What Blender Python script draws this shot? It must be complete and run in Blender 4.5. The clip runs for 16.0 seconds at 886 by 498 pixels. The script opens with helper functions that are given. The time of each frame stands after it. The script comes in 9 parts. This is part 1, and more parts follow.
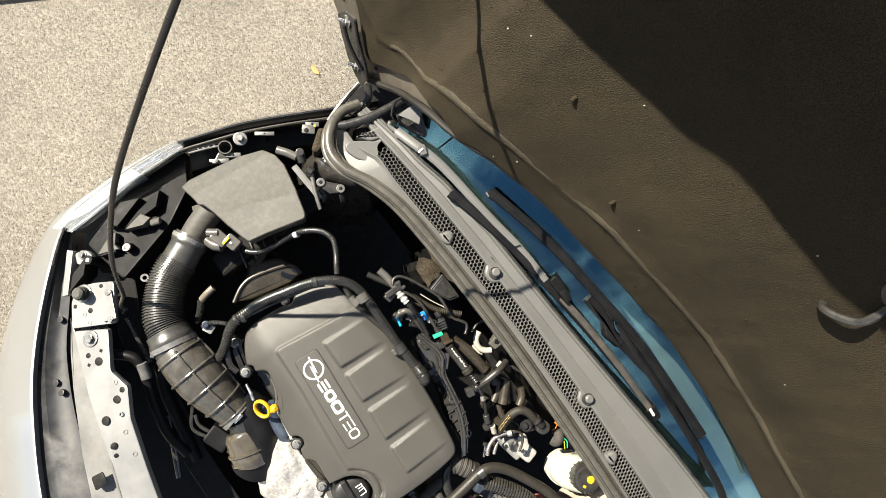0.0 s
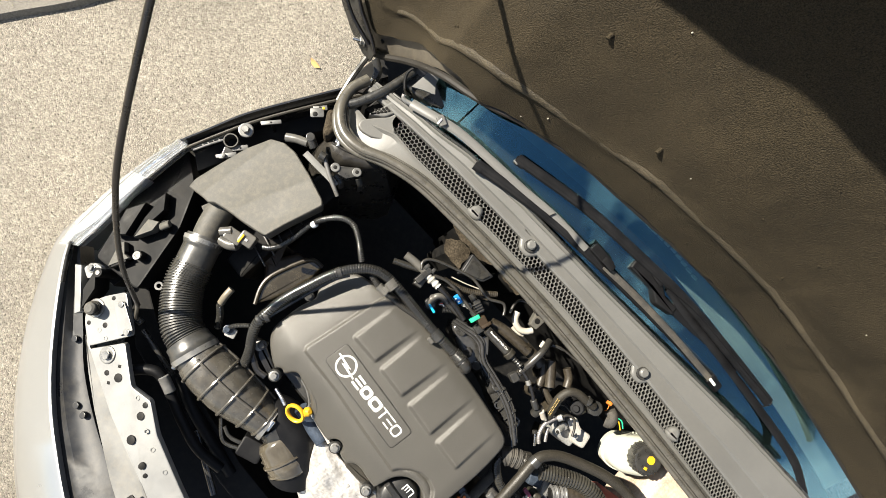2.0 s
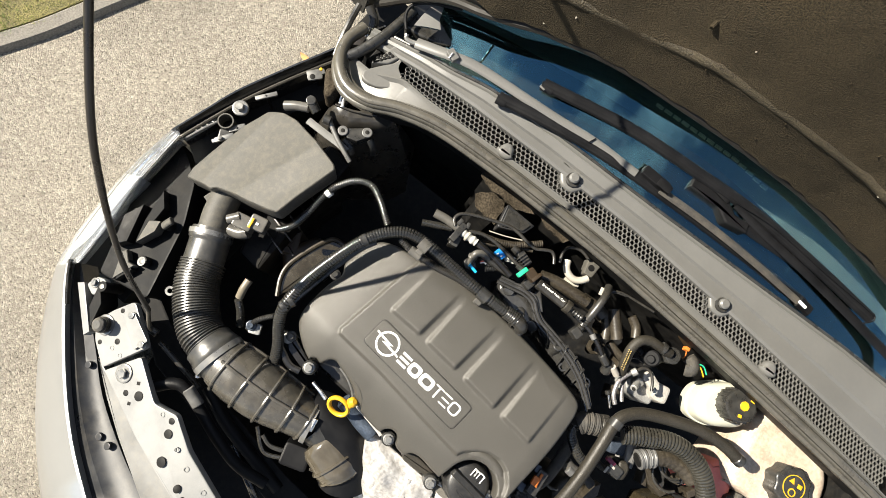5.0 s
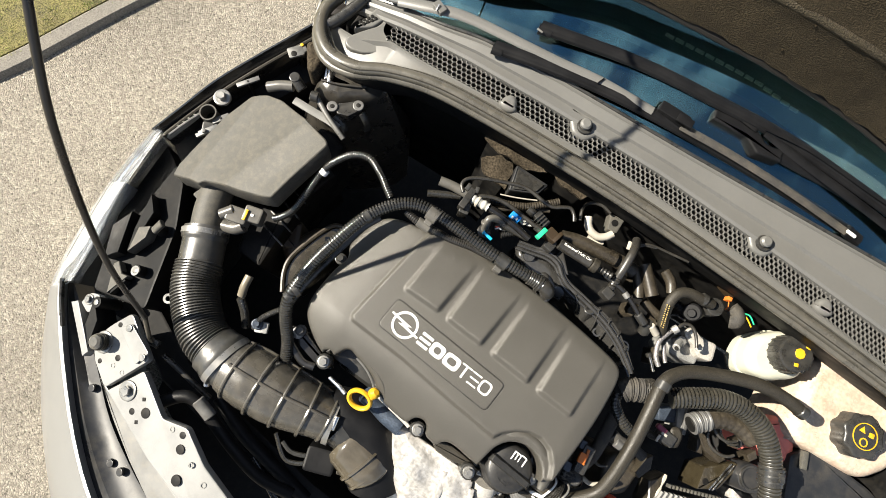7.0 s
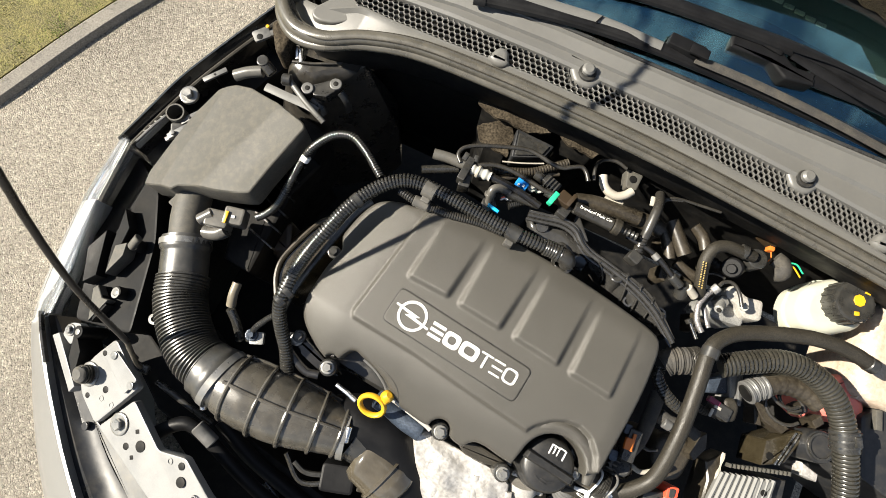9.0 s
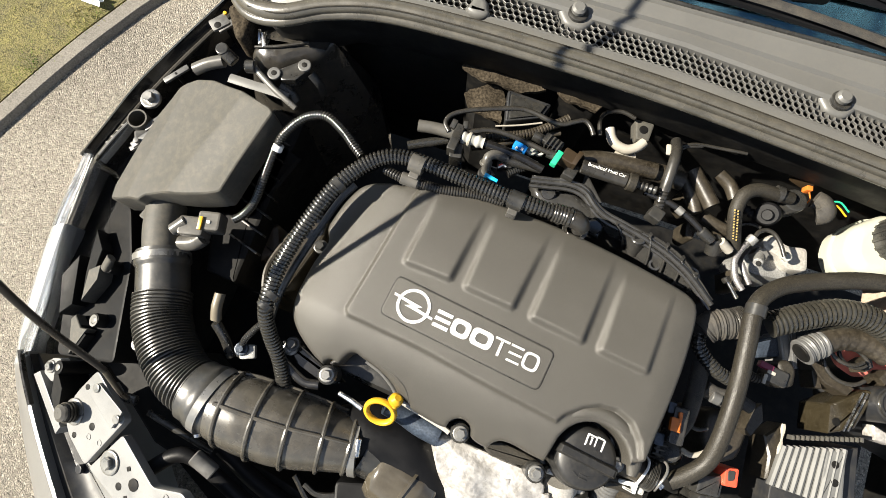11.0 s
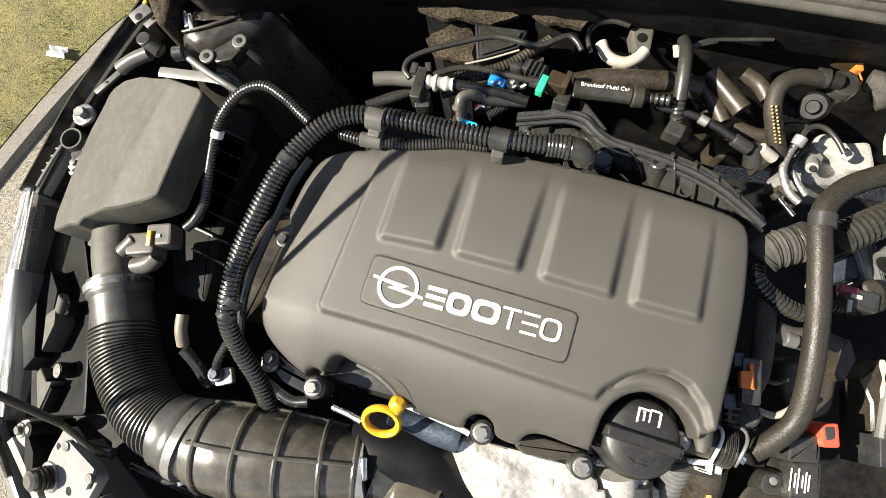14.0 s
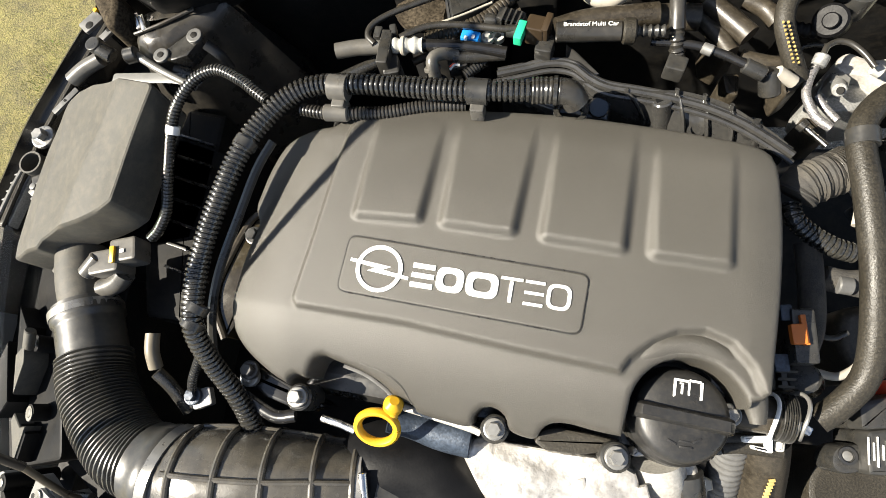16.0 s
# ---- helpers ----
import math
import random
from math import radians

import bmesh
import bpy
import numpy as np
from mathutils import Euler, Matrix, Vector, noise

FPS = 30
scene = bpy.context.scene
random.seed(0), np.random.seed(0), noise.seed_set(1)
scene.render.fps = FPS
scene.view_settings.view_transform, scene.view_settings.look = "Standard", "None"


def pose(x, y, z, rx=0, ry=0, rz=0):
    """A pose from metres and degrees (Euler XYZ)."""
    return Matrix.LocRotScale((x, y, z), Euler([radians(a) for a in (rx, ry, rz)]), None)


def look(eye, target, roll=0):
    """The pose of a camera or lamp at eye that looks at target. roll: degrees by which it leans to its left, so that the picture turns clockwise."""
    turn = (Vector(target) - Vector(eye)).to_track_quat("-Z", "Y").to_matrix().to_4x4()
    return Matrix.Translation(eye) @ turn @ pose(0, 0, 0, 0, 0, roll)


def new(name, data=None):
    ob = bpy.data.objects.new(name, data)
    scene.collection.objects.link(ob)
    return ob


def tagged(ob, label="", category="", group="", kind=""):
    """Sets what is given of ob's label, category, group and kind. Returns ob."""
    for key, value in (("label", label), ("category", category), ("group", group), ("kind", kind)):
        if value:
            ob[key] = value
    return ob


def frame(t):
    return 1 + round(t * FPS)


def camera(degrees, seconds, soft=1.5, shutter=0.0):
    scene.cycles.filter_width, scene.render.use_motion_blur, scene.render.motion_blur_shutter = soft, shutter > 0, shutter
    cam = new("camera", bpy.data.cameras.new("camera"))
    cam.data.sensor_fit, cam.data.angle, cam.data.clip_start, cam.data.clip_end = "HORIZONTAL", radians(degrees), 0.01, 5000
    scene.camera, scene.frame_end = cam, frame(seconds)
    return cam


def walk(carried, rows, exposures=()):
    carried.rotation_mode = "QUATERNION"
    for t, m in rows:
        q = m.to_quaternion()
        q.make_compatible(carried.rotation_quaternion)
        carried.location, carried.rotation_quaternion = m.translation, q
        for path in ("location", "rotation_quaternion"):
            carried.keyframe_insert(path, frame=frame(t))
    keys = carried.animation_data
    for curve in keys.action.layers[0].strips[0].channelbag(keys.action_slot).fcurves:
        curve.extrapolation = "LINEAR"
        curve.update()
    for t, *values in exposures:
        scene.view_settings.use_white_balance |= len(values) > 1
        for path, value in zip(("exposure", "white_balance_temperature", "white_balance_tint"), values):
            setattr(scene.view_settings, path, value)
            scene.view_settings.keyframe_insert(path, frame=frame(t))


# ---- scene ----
cam = camera(76.05, 16.0, 0.5)
PATH = [
    # seconds, x, y, z, and the turn in degrees
    (0.0, -0.1034, 0.1211, 2.0542, 3.869, -11.185, 52.607),
    (0.5, -0.1021, 0.1125, 2.0331, 3.870, -10.892, 51.357),
    (1.0, -0.0993, 0.1027, 2.0123, 4.124, -10.618, 50.081),
    (1.5, -0.0952, 0.0920, 1.9918, 4.499, -10.265, 48.651),
    (2.0, -0.0875, 0.0787, 1.9679, 5.059, -9.804, 47.465),
    (2.5, -0.0788, 0.0651, 1.9441, 5.594, -9.513, 46.039),
    (3.0, -0.0693, 0.0514, 1.9206, 6.297, -9.109, 44.559),
    (3.5, -0.0592, 0.0380, 1.8972, 6.928, -8.605, 43.229),
    (4.0, -0.0514, 0.0253, 1.8767, 7.263, -8.185, 41.929),
    (4.5, -0.0432, 0.0132, 1.8564, 7.486, -7.774, 40.518),
    (5.0, -0.0347, 0.0018, 1.8361, 7.931, -7.345, 38.978),
    (5.5, -0.0261, -0.0089, 1.8160, 8.370, -6.889, 37.423),
    (6.0, -0.0173, -0.0187, 1.7959, 8.798, -6.406, 35.854),
    (6.5, -0.0084, -0.0275, 1.7759, 9.214, -5.897, 34.269),
    (7.0, 0.0004, -0.0354, 1.7559, 9.617, -5.360, 32.671),
    (7.5, 0.0075, -0.0393, 1.7323, 9.911, -4.678, 30.998),
    (8.0, 0.0145, -0.0422, 1.7088, 10.214, -4.119, 29.541),
    (8.5, 0.0213, -0.0441, 1.6852, 10.519, -3.563, 27.939),
    (9.0, 0.0280, -0.0452, 1.6617, 10.783, -2.996, 26.399),
    (9.5, 0.0356, -0.0482, 1.6398, 11.068, -2.333, 24.873),
    (10.0, 0.0431, -0.0505, 1.6180, 11.342, -1.651, 23.343),
    (10.5, 0.0504, -0.0523, 1.5961, 11.608, -0.954, 21.812),
    (11.0, 0.0576, -0.0537, 1.5742, 11.872, -0.243, 20.285),
    (11.5, 0.0646, -0.0550, 1.5523, 12.137, 0.481, 18.765),
    (12.0, 0.0717, -0.0563, 1.5303, 12.292, 1.225, 17.050),
    (12.5, 0.0787, -0.0579, 1.5083, 12.481, 2.110, 15.676),
    (13.0, 0.0879, -0.0598, 1.4879, 12.597, 3.096, 14.226),
    (13.5, 0.0973, -0.0626, 1.4675, 12.759, 4.117, 12.902),
    (14.0, 0.1070, -0.0665, 1.4470, 13.061, 4.859, 11.408),
    (14.5, 0.1169, -0.0719, 1.4266, 13.429, 5.955, 9.962),
    (15.0, 0.1216, -0.0781, 1.4059, 13.917, 6.695, 8.621),
    (15.5, 0.1269, -0.0866, 1.3852, 14.719, 7.523, 7.246),
    (16.0, 0.1328, -0.0979, 1.3645, 15.765, 8.237, 6.034),
]
walk(cam, [(r[0], pose(*r[1:])) for r in PATH], [(0.0, 1.62), (2.0, 1.66), (4.5, 1.59), (7.0, 1.54), (9.0, 1.50), (11.5, 1.52), (13.0, 1.60), (14.5, 1.69), (16.0, 1.77)])

# ---- light: a clear day with some cloud, the sun beside the car ----
SUN_FROM = Vector((-1.05, -0.33, 1.0)).normalized()
world = bpy.data.worlds.new("sky")
scene.world = world
world.use_nodes = True
wt = world.node_tree
sky = wt.nodes.new("ShaderNodeTexSky")
sky.sky_type = "NISHITA"
sky.sun_disc = False
sky.ozone_density = 3.0
sky.dust_density = 0.3
sky.sun_elevation = math.asin(SUN_FROM.z)
sky.sun_rotation = math.atan2(SUN_FROM.x, SUN_FROM.y)
wco = wt.nodes.new("ShaderNodeTexCoord")
wno = wt.nodes.new("ShaderNodeTexNoise")
wno.inputs["Scale"].default_value = 3.2
wno.inputs["Detail"].default_value = 9.0
wno.inputs["Roughness"].default_value = 0.6
wra = wt.nodes.new("ShaderNodeValToRGB")
wra.color_ramp.elements[0].position = 0.47
wra.color_ramp.elements[1].position = 0.72
wmx = wt.nodes.new("ShaderNodeMix")
wmx.data_type = "RGBA"
wmx.inputs[7].default_value = (13.0, 13.3, 13.8, 1)
wt.links.new(wco.outputs["Generated"], wno.inputs["Vector"])
wt.links.new(wno.outputs["Fac"], wra.inputs["Fac"])
wt.links.new(wra.outputs["Color"], wmx.inputs[0])
wt.links.new(sky.outputs[0], wmx.inputs[6])
wt.links.new(wmx.outputs[2], wt.nodes["Background"].inputs[0])
wt.nodes["Background"].inputs[1].default_value = 0.037
sun = new("sun", bpy.data.lights.new("sun", "SUN"))
sun.data.energy = 4.8
sun.data.angle = radians(0.5)
sun.data.color = (1.0, 0.92, 0.78)
sun.matrix_world = look(SUN_FROM * 5, (0, 0, 0))


# ---- materials ----
def mat(name, col, rough=0.5, metal=0.0, var=0.25, scale=9.0, grain=0.0, grain_scale=900.0, coat=0.0, spec=0.5, dust=0.0,
        dust_col=(0.32, 0.27, 0.19), rvar=0.15, dscale=35, relief=0.0006):
    """A surface with broad stains, fine grain and relief."""
    m = bpy.data.materials.new(name)
    m.use_nodes = True
    t = m.node_tree
    b = t.nodes["Principled BSDF"]
    b.inputs["Metallic"].default_value = metal
    b.inputs["Specular IOR Level"].default_value = spec
    b.inputs["Coat Weight"].default_value = coat
    b.inputs["Coat Roughness"].default_value = 0.08
    co = t.nodes.new("ShaderNodeTexCoord")
    n1 = t.nodes.new("ShaderNodeTexNoise")
    n1.inputs["Scale"].default_value = scale
    n1.inputs["Detail"].default_value = 8
    n1.inputs["Roughness"].default_value = 0.65
    n2 = t.nodes.new("ShaderNodeTexNoise")
    n2.inputs["Scale"].default_value = grain_scale
    n2.inputs["Detail"].default_value = 2
    for n in (n1, n2):
        t.links.new(co.outputs["Object"], n.inputs["Vector"])
    mr = t.nodes.new("ShaderNodeMapRange")
    mr.inputs["From Min"].default_value, mr.inputs["From Max"].default_value = 0.3, 0.7
    mr.inputs["To Min"].default_value, mr.inputs["To Max"].default_value = 1 - var, 1 + var
    t.links.new(n1.outputs["Fac"], mr.inputs["Value"])
    hs = t.nodes.new("ShaderNodeHueSaturation")
    hs.inputs["Color"].default_value = (*col, 1)
    t.links.new(mr.outputs[0], hs.inputs["Value"])
    last = hs.outputs[0]
    if grain > 0:
        g = t.nodes.new("ShaderNodeMapRange")
        g.inputs["From Min"].default_value, g.inputs["From Max"].default_value = 0.3, 0.7
        g.inputs["To Min"].default_value, g.inputs["To Max"].default_value = 1 - grain, 1 + grain
        t.links.new(n2.outputs["Fac"], g.inputs["Value"])
        h2 = t.nodes.new("ShaderNodeHueSaturation")
        t.links.new(last, h2.inputs["Color"])
        t.links.new(g.outputs[0], h2.inputs["Value"])
        last = h2.outputs[0]
    if dust > 0:
        n3 = t.nodes.new("ShaderNodeTexNoise")
        n3.inputs["Scale"].default_value = dscale
        n3.inputs["Detail"].default_value = 10
        n3.inputs["Roughness"].default_value = 0.75
        t.links.new(co.outputs["Object"], n3.inputs["Vector"])
        dr = t.nodes.new("ShaderNodeMapRange")
        dr.inputs["From Min"].default_value, dr.inputs["From Max"].default_value = 0.45, 0.75
        dr.inputs["To Max"].default_value = dust
        t.links.new(n3.outputs["Fac"], dr.inputs["Value"])
        mx = t.nodes.new("ShaderNodeMix")
        mx.data_type = "RGBA"
        mx.inputs[7].default_value = (*dust_col, 1)
        t.links.new(dr.outputs[0], mx.inputs[0])
        t.links.new(last, mx.inputs[6])
        last = mx.outputs[2]
    t.links.new(last, b.inputs["Base Color"])
    rr = t.nodes.new("ShaderNodeMapRange")
    rr.inputs["From Min"].default_value, rr.inputs["From Max"].default_value = 0.3, 0.7
    rr.inputs["To Min"].default_value, rr.inputs["To Max"].default_value = max(0.03, rough - rvar), min(1, rough + rvar)
    t.links.new(n1.outputs["Fac"], rr.inputs["Value"])
    t.links.new(rr.outputs[0], b.inputs["Roughness"])
    if grain > 0:
        bp = t.nodes.new("ShaderNodeBump")
        bp.inputs["Strength"].default_value = min(1.0, grain * 2)
        bp.inputs["Distance"].default_value = relief
        t.links.new(n2.outputs["Fac"], bp.inputs["Height"])
        t.links.new(bp.outputs[0], b.inputs["Normal"])
    return m


M_COVER = mat("grained_cover_plastic", (0.054, 0.0505, 0.043), 0.43, var=0.08, scale=9, grain=0.30, grain_scale=2300, dust=0.05, dscale=520, rvar=0.05, spec=0.62)
M_BOX = mat("grey_moulded_plastic", (0.060, 0.058, 0.051), 0.62, var=0.12, scale=14, grain=0.20, grain_scale=1500, dust=0.16, dscale=90, rvar=0.06, spec=0.4)
M_GREY = mat("smooth_grey_plastic", (0.080, 0.077, 0.070), 0.32, var=0.2, scale=40, dust=0.12, dscale=120, rvar=0.08)
M_BLACK = mat("black_plastic", (0.023, 0.0228, 0.0215), 0.31, var=0.35, scale=40, dust=0.07, dscale=110, spec=0.65)
M_CAP = mat("filler_cap_plastic", (0.017, 0.017, 0.017), 0.36, var=0.2, scale=24, grain=0.10, grain_scale=1200, dust=0.06, dscale=260)
# near-black that carries the shade of deep bay, undersides and holes
M_DARK = mat("bay_shade_black", (0.0055, 0.0055, 0.0056), 0.6, var=0.5, scale=24, spec=0.2, dust=0.04, dscale=60)
M_GLOSS = mat("gloss_black_paint", (0.009, 0.009, 0.0095), 0.22, var=0.3, scale=15, coat=0.4, dust=0.05)
M_MANIF = mat("satin_black_nylon", (0.032, 0.0314, 0.030), 0.18, var=0.3, scale=40, dust=0.03, dscale=160, rvar=0.06, coat=0.3, spec=0.8)
M_TOWER = mat("strut_tower_paint", (0.027, 0.025, 0.022), 0.32, var=0.3, scale=30, coat=0.25, dust=0.10, dscale=90)
M_RUBBER = mat("dusty_rubber", (0.019, 0.0170, 0.0132), 0.5, var=0.2, scale=22, spec=0.35, grain=0.3, grain_scale=600, dust=0.11, dscale=520)
M_HOSE = mat("rubber_hose", (0.024, 0.0226, 0.0200), 0.30, var=0.3, scale=30, dust=0.06, dscale=140, spec=0.65)
M_HOSE2 = mat("dusty_brown_hose", (0.026, 0.0215, 0.0155), 0.40, var=0.35, scale=26, grain=0.12, grain_scale=700, dust=0.14, dscale=240)
M_BELLOW = mat("black_bellows_rubber", (0.034, 0.0335, 0.031), 0.36, var=0.25, scale=24, dust=0.10, dscale=160, spec=0.8)
M_ELBOW = mat("dusty_duct_plastic", (0.055, 0.051, 0.043), 0.26, var=0.35, scale=22, grain=0.12, grain_scale=700, dust=0.14, dscale=70, rvar=0.12, spec=0.8)
M_CONDUIT = mat("grey_corrugated_hose", (0.026, 0.025, 0.021), 0.30, var=0.25, scale=22, dust=0.10, dscale=160, spec=0.8)
M_LOOM = mat("corrugated_conduit", (0.019, 0.019, 0.0178), 0.21, var=0.25, scale=30, spec=0.9, dust=0.10, dscale=300)
M_TAPE = mat("cloth_tape", (0.035, 0.033, 0.030), 0.8, var=0.25, scale=30, grain=0.4, grain_scale=1200, dust=0.2)
M_COWL = mat("weathered_cowl_plastic", (0.112, 0.111, 0.105), 0.45, var=0.08, scale=7, grain=0.08, grain_scale=1500, dust=0.06, dscale=160, rvar=0.05, spec=0.6)
M_SEAL = mat("rubber_seal", (0.066, 0.062, 0.052), 0.29, var=0.22, scale=24, grain=0.10, grain_scale=700, dust=0.12, dscale=110, rvar=0.07, spec=0.7)
M_STEEL = mat("zinc_steel", (0.27, 0.265, 0.25), 0.34, 0.6, var=0.15, scale=40)
# lightly dusty plastic, taken near black so its colour holds the shade
M_CARRIER = mat("dusty_shaded_carrier_plastic", (0.0052, 0.0055, 0.006), 0.55, var=0.3, scale=16, grain=0.12, grain_scale=500, dust=0.03, spec=0.15)
M_SLAM2 = mat("dirty_primer_paint", (0.13, 0.13, 0.125), 0.45, var=0.25, scale=14, dust=0.2, dscale=60)
M_SLAM = mat("primer_grey_paint", (0.185, 0.187, 0.184), 0.46, var=0.16, scale=12, grain=0.06, grain_scale=700, dust=0.18, dust_col=(0.3, 0.28, 0.24))
M_SILVER = mat("silver_car_paint", (0.37, 0.38, 0.385), 0.32, 0.65, var=0.05, scale=3, coat=0.7, rvar=0.05, grain=0.05, grain_scale=3000)
M_ZINC = mat("dull_zinc", (0.12, 0.12, 0.118), 0.45, 0.25, var=0.25, scale=60, dust=0.1)
M_BRIGHT = mat("bright_steel", (0.75, 0.73, 0.69), 0.22, 1.0, var=0.1, scale=60)
M_SHIELD = mat("aluminium_heat_shield", (0.50, 0.48, 0.45), 0.40, 0.45, var=0.22, scale=26, grain=0.28, grain_scale=150, dust=0.35, dscale=50, relief=0.0022)
M_CAST = mat("cast_aluminium", (0.30, 0.30, 0.29), 0.5, 0.5, var=0.25, scale=25, grain=0.25, grain_scale=500)
M_BLUECAST = mat("oily_blue_grey_casting", (0.040, 0.052, 0.072), 0.4, 0.3, var=0.4, scale=30, grain=0.3, grain_scale=400)
M_YELLOW = mat("yellow_plastic", (0.57, 0.32, 0.014), 0.4, var=0.12, scale=40)
M_GREEN = mat("green_plastic", (0.02, 0.42, 0.22), 0.4, var=0.1)
M_BLUE = mat("blue_plastic", (0.01, 0.20, 0.62), 0.4, var=0.1)
M_CYAN = mat("cyan_plastic", (0.01, 0.38, 0.75), 0.35, var=0.1)
M_ORANGE = mat("orange_plastic", (0.55, 0.15, 0.025), 0.4, var=0.1)
M_RED = mat("red_plastic", (0.70, 0.08, 0.04), 0.4, var=0.1)
M_MAROON = mat("maroon_plastic", (0.16, 0.02, 0.05), 0.4, var=0.1)
M_BROWN = mat("brown_plastic", (0.034, 0.023, 0.013), 0.35, var=0.2)
M_GOLD = mat("worn_gold_print", (0.36, 0.26, 0.09), 0.6, var=0.3, scale=80)
M_ECU = mat("bare_aluminium_case", (0.17, 0.17, 0.163), 0.5, 0.3, var=0.15, scale=40)
M_TAN = mat("tan_plastic_collar", (0.15, 0.13, 0.095), 0.45, var=0.2, scale=30, dust=0.1)
M_ALU = mat("pale_cast_aluminium", (0.46, 0.44, 0.40), 0.46, 0.35, var=0.2, scale=30, grain=0.15, grain_scale=420, dust=0.12, dscale=80)
M_OLIVE = mat("smoked_olive_plastic", (0.026, 0.021, 0.012), 0.16, var=0.25, scale=40, dust=0.06, dscale=200, spec=0.9)
M_SMOKE = mat("glossy_throttle_plastic", (0.070, 0.060, 0.043), 0.17, var=0.2, scale=40, spec=1.0, rvar=0.06)
M_WHITE = mat("white_print", (0.75, 0.75, 0.73), 0.5, var=0.04)
M_CLEARP = mat("white_clear_plastic", (0.42, 0.42, 0.39), 0.3, var=0.08, scale=20)
M_TANK = mat("milky_tank_plastic", (0.43, 0.365, 0.29), 0.35, var=0.22, scale=26, grain=0.16, grain_scale=160, dust=0.5, dust_col=(0.45, 0.22, 0.13), dscale=30)
M_TANK2 = mat("milky_reservoir_plastic", (0.42, 0.42, 0.345), 0.38, var=0.06, scale=14)
M_COOLANT = mat("pink_coolant", (0.75, 0.22, 0.18), 0.4, var=0.15, scale=12)
M_WPIPE = mat("white_pipe", (0.36, 0.335, 0.285), 0.4, var=0.2, scale=25)
M_FELT = mat("sound_felt", (0.042, 0.034, 0.024), 0.95, var=0.35, scale=26, grain=0.6, grain_scale=320, spec=0.1)
M_LINER = mat("bonnet_liner_felt", (0.026, 0.0200, 0.0112), 0.76, var=0.28, scale=9, grain=0.62, grain_scale=560, spec=0.18, rvar=0.1, relief=0.0026, dust=0.06, dscale=420)
M_CREASE = mat("pale_felt_crease", (0.044, 0.035, 0.021), 0.6, var=0.35, scale=30, grain=0.45, grain_scale=430, relief=0.0028, spec=0.35)
M_FRAME = mat("dark_frame_paint", (0.085, 0.075, 0.06), 0.4, 0.3, var=0.12, scale=8, coat=0.2, dust=0.2)
# black of the wipers, also used where shade is put into the colour
M_WIPER_SHADE = mat("wiper_rubber_and_shade_black", (0.006, 0.006, 0.0065), 0.5, var=0.3, scale=24, spec=0.2, grain=0.1, grain_scale=500)
# brown of the bonnet's rear fold, darkened in the colour for shade
M_FLANGE = mat("shaded_brown_edge", (0.010, 0.0082, 0.006), 0.6, var=0.3, scale=12, grain=0.1, grain_scale=300)
M_ROD = mat("black_rod_paint", (0.016, 0.014, 0.013), 0.32, var=0.25, scale=30)
M_RODLOW = mat("worn_rod_steel", (0.12, 0.105, 0.08), 0.4, 0.5, var=0.3, scale=60)
M_LAMPIN = mat("headlamp_chrome", (0.75, 0.78, 0.82), 0.12, 0.9, var=0.2, scale=30)
M_GRILLEF = mat("satin_bumper_trim", (0.017, 0.018, 0.020), 0.4, var=0.25, scale=10, dust=0.1)
M_DASH = mat("grey_dashboard", (0.055, 0.065, 0.068), 0.7, var=0.2)
M_FRIT = mat("black_frit", (0.002, 0.002, 0.0025), 0.5, var=0.2, spec=0.1)
M_CLOTHW = mat("braided_steel", (0.28, 0.27, 0.27), 0.35, 0.6, var=0.15, scale=200, grain=0.5, grain_scale=900)
M_KERB = mat("kerb_concrete", (0.165, 0.152, 0.130), 0.9, var=0.2, scale=16, grain=0.35, grain_scale=260)
M_LEAF = mat("dry_leaf", (0.50, 0.26, 0.10), 0.8, var=0.3)


def glass_mat():
    m = bpy.data.materials.new("windscreen_glass")
    m.use_nodes = True
    b = m.node_tree.nodes["Principled BSDF"]
    b.inputs["Base Color"].default_value = (0.55, 0.86, 0.84, 1)
    b.inputs["Transmission Weight"].default_value = 1.0
    b.inputs["Roughness"].default_value = 0.01
    b.inputs["IOR"].default_value = 2.3
    b.inputs["Specular Tint"].default_value = (0.45, 0.86, 1.0, 1)
    return m


def lens_mat():
    m = bpy.data.materials.new("clear_lens")
    m.use_nodes = True
    b = m.node_tree.nodes["Principled BSDF"]
    b.inputs["Base Color"].default_value = (0.9, 0.93, 0.95, 1)
    b.inputs["Transmission Weight"].default_value = 0.9
    b.inputs["Roughness"].default_value = 0.08
    b.inputs["IOR"].default_value = 1.45
    return m


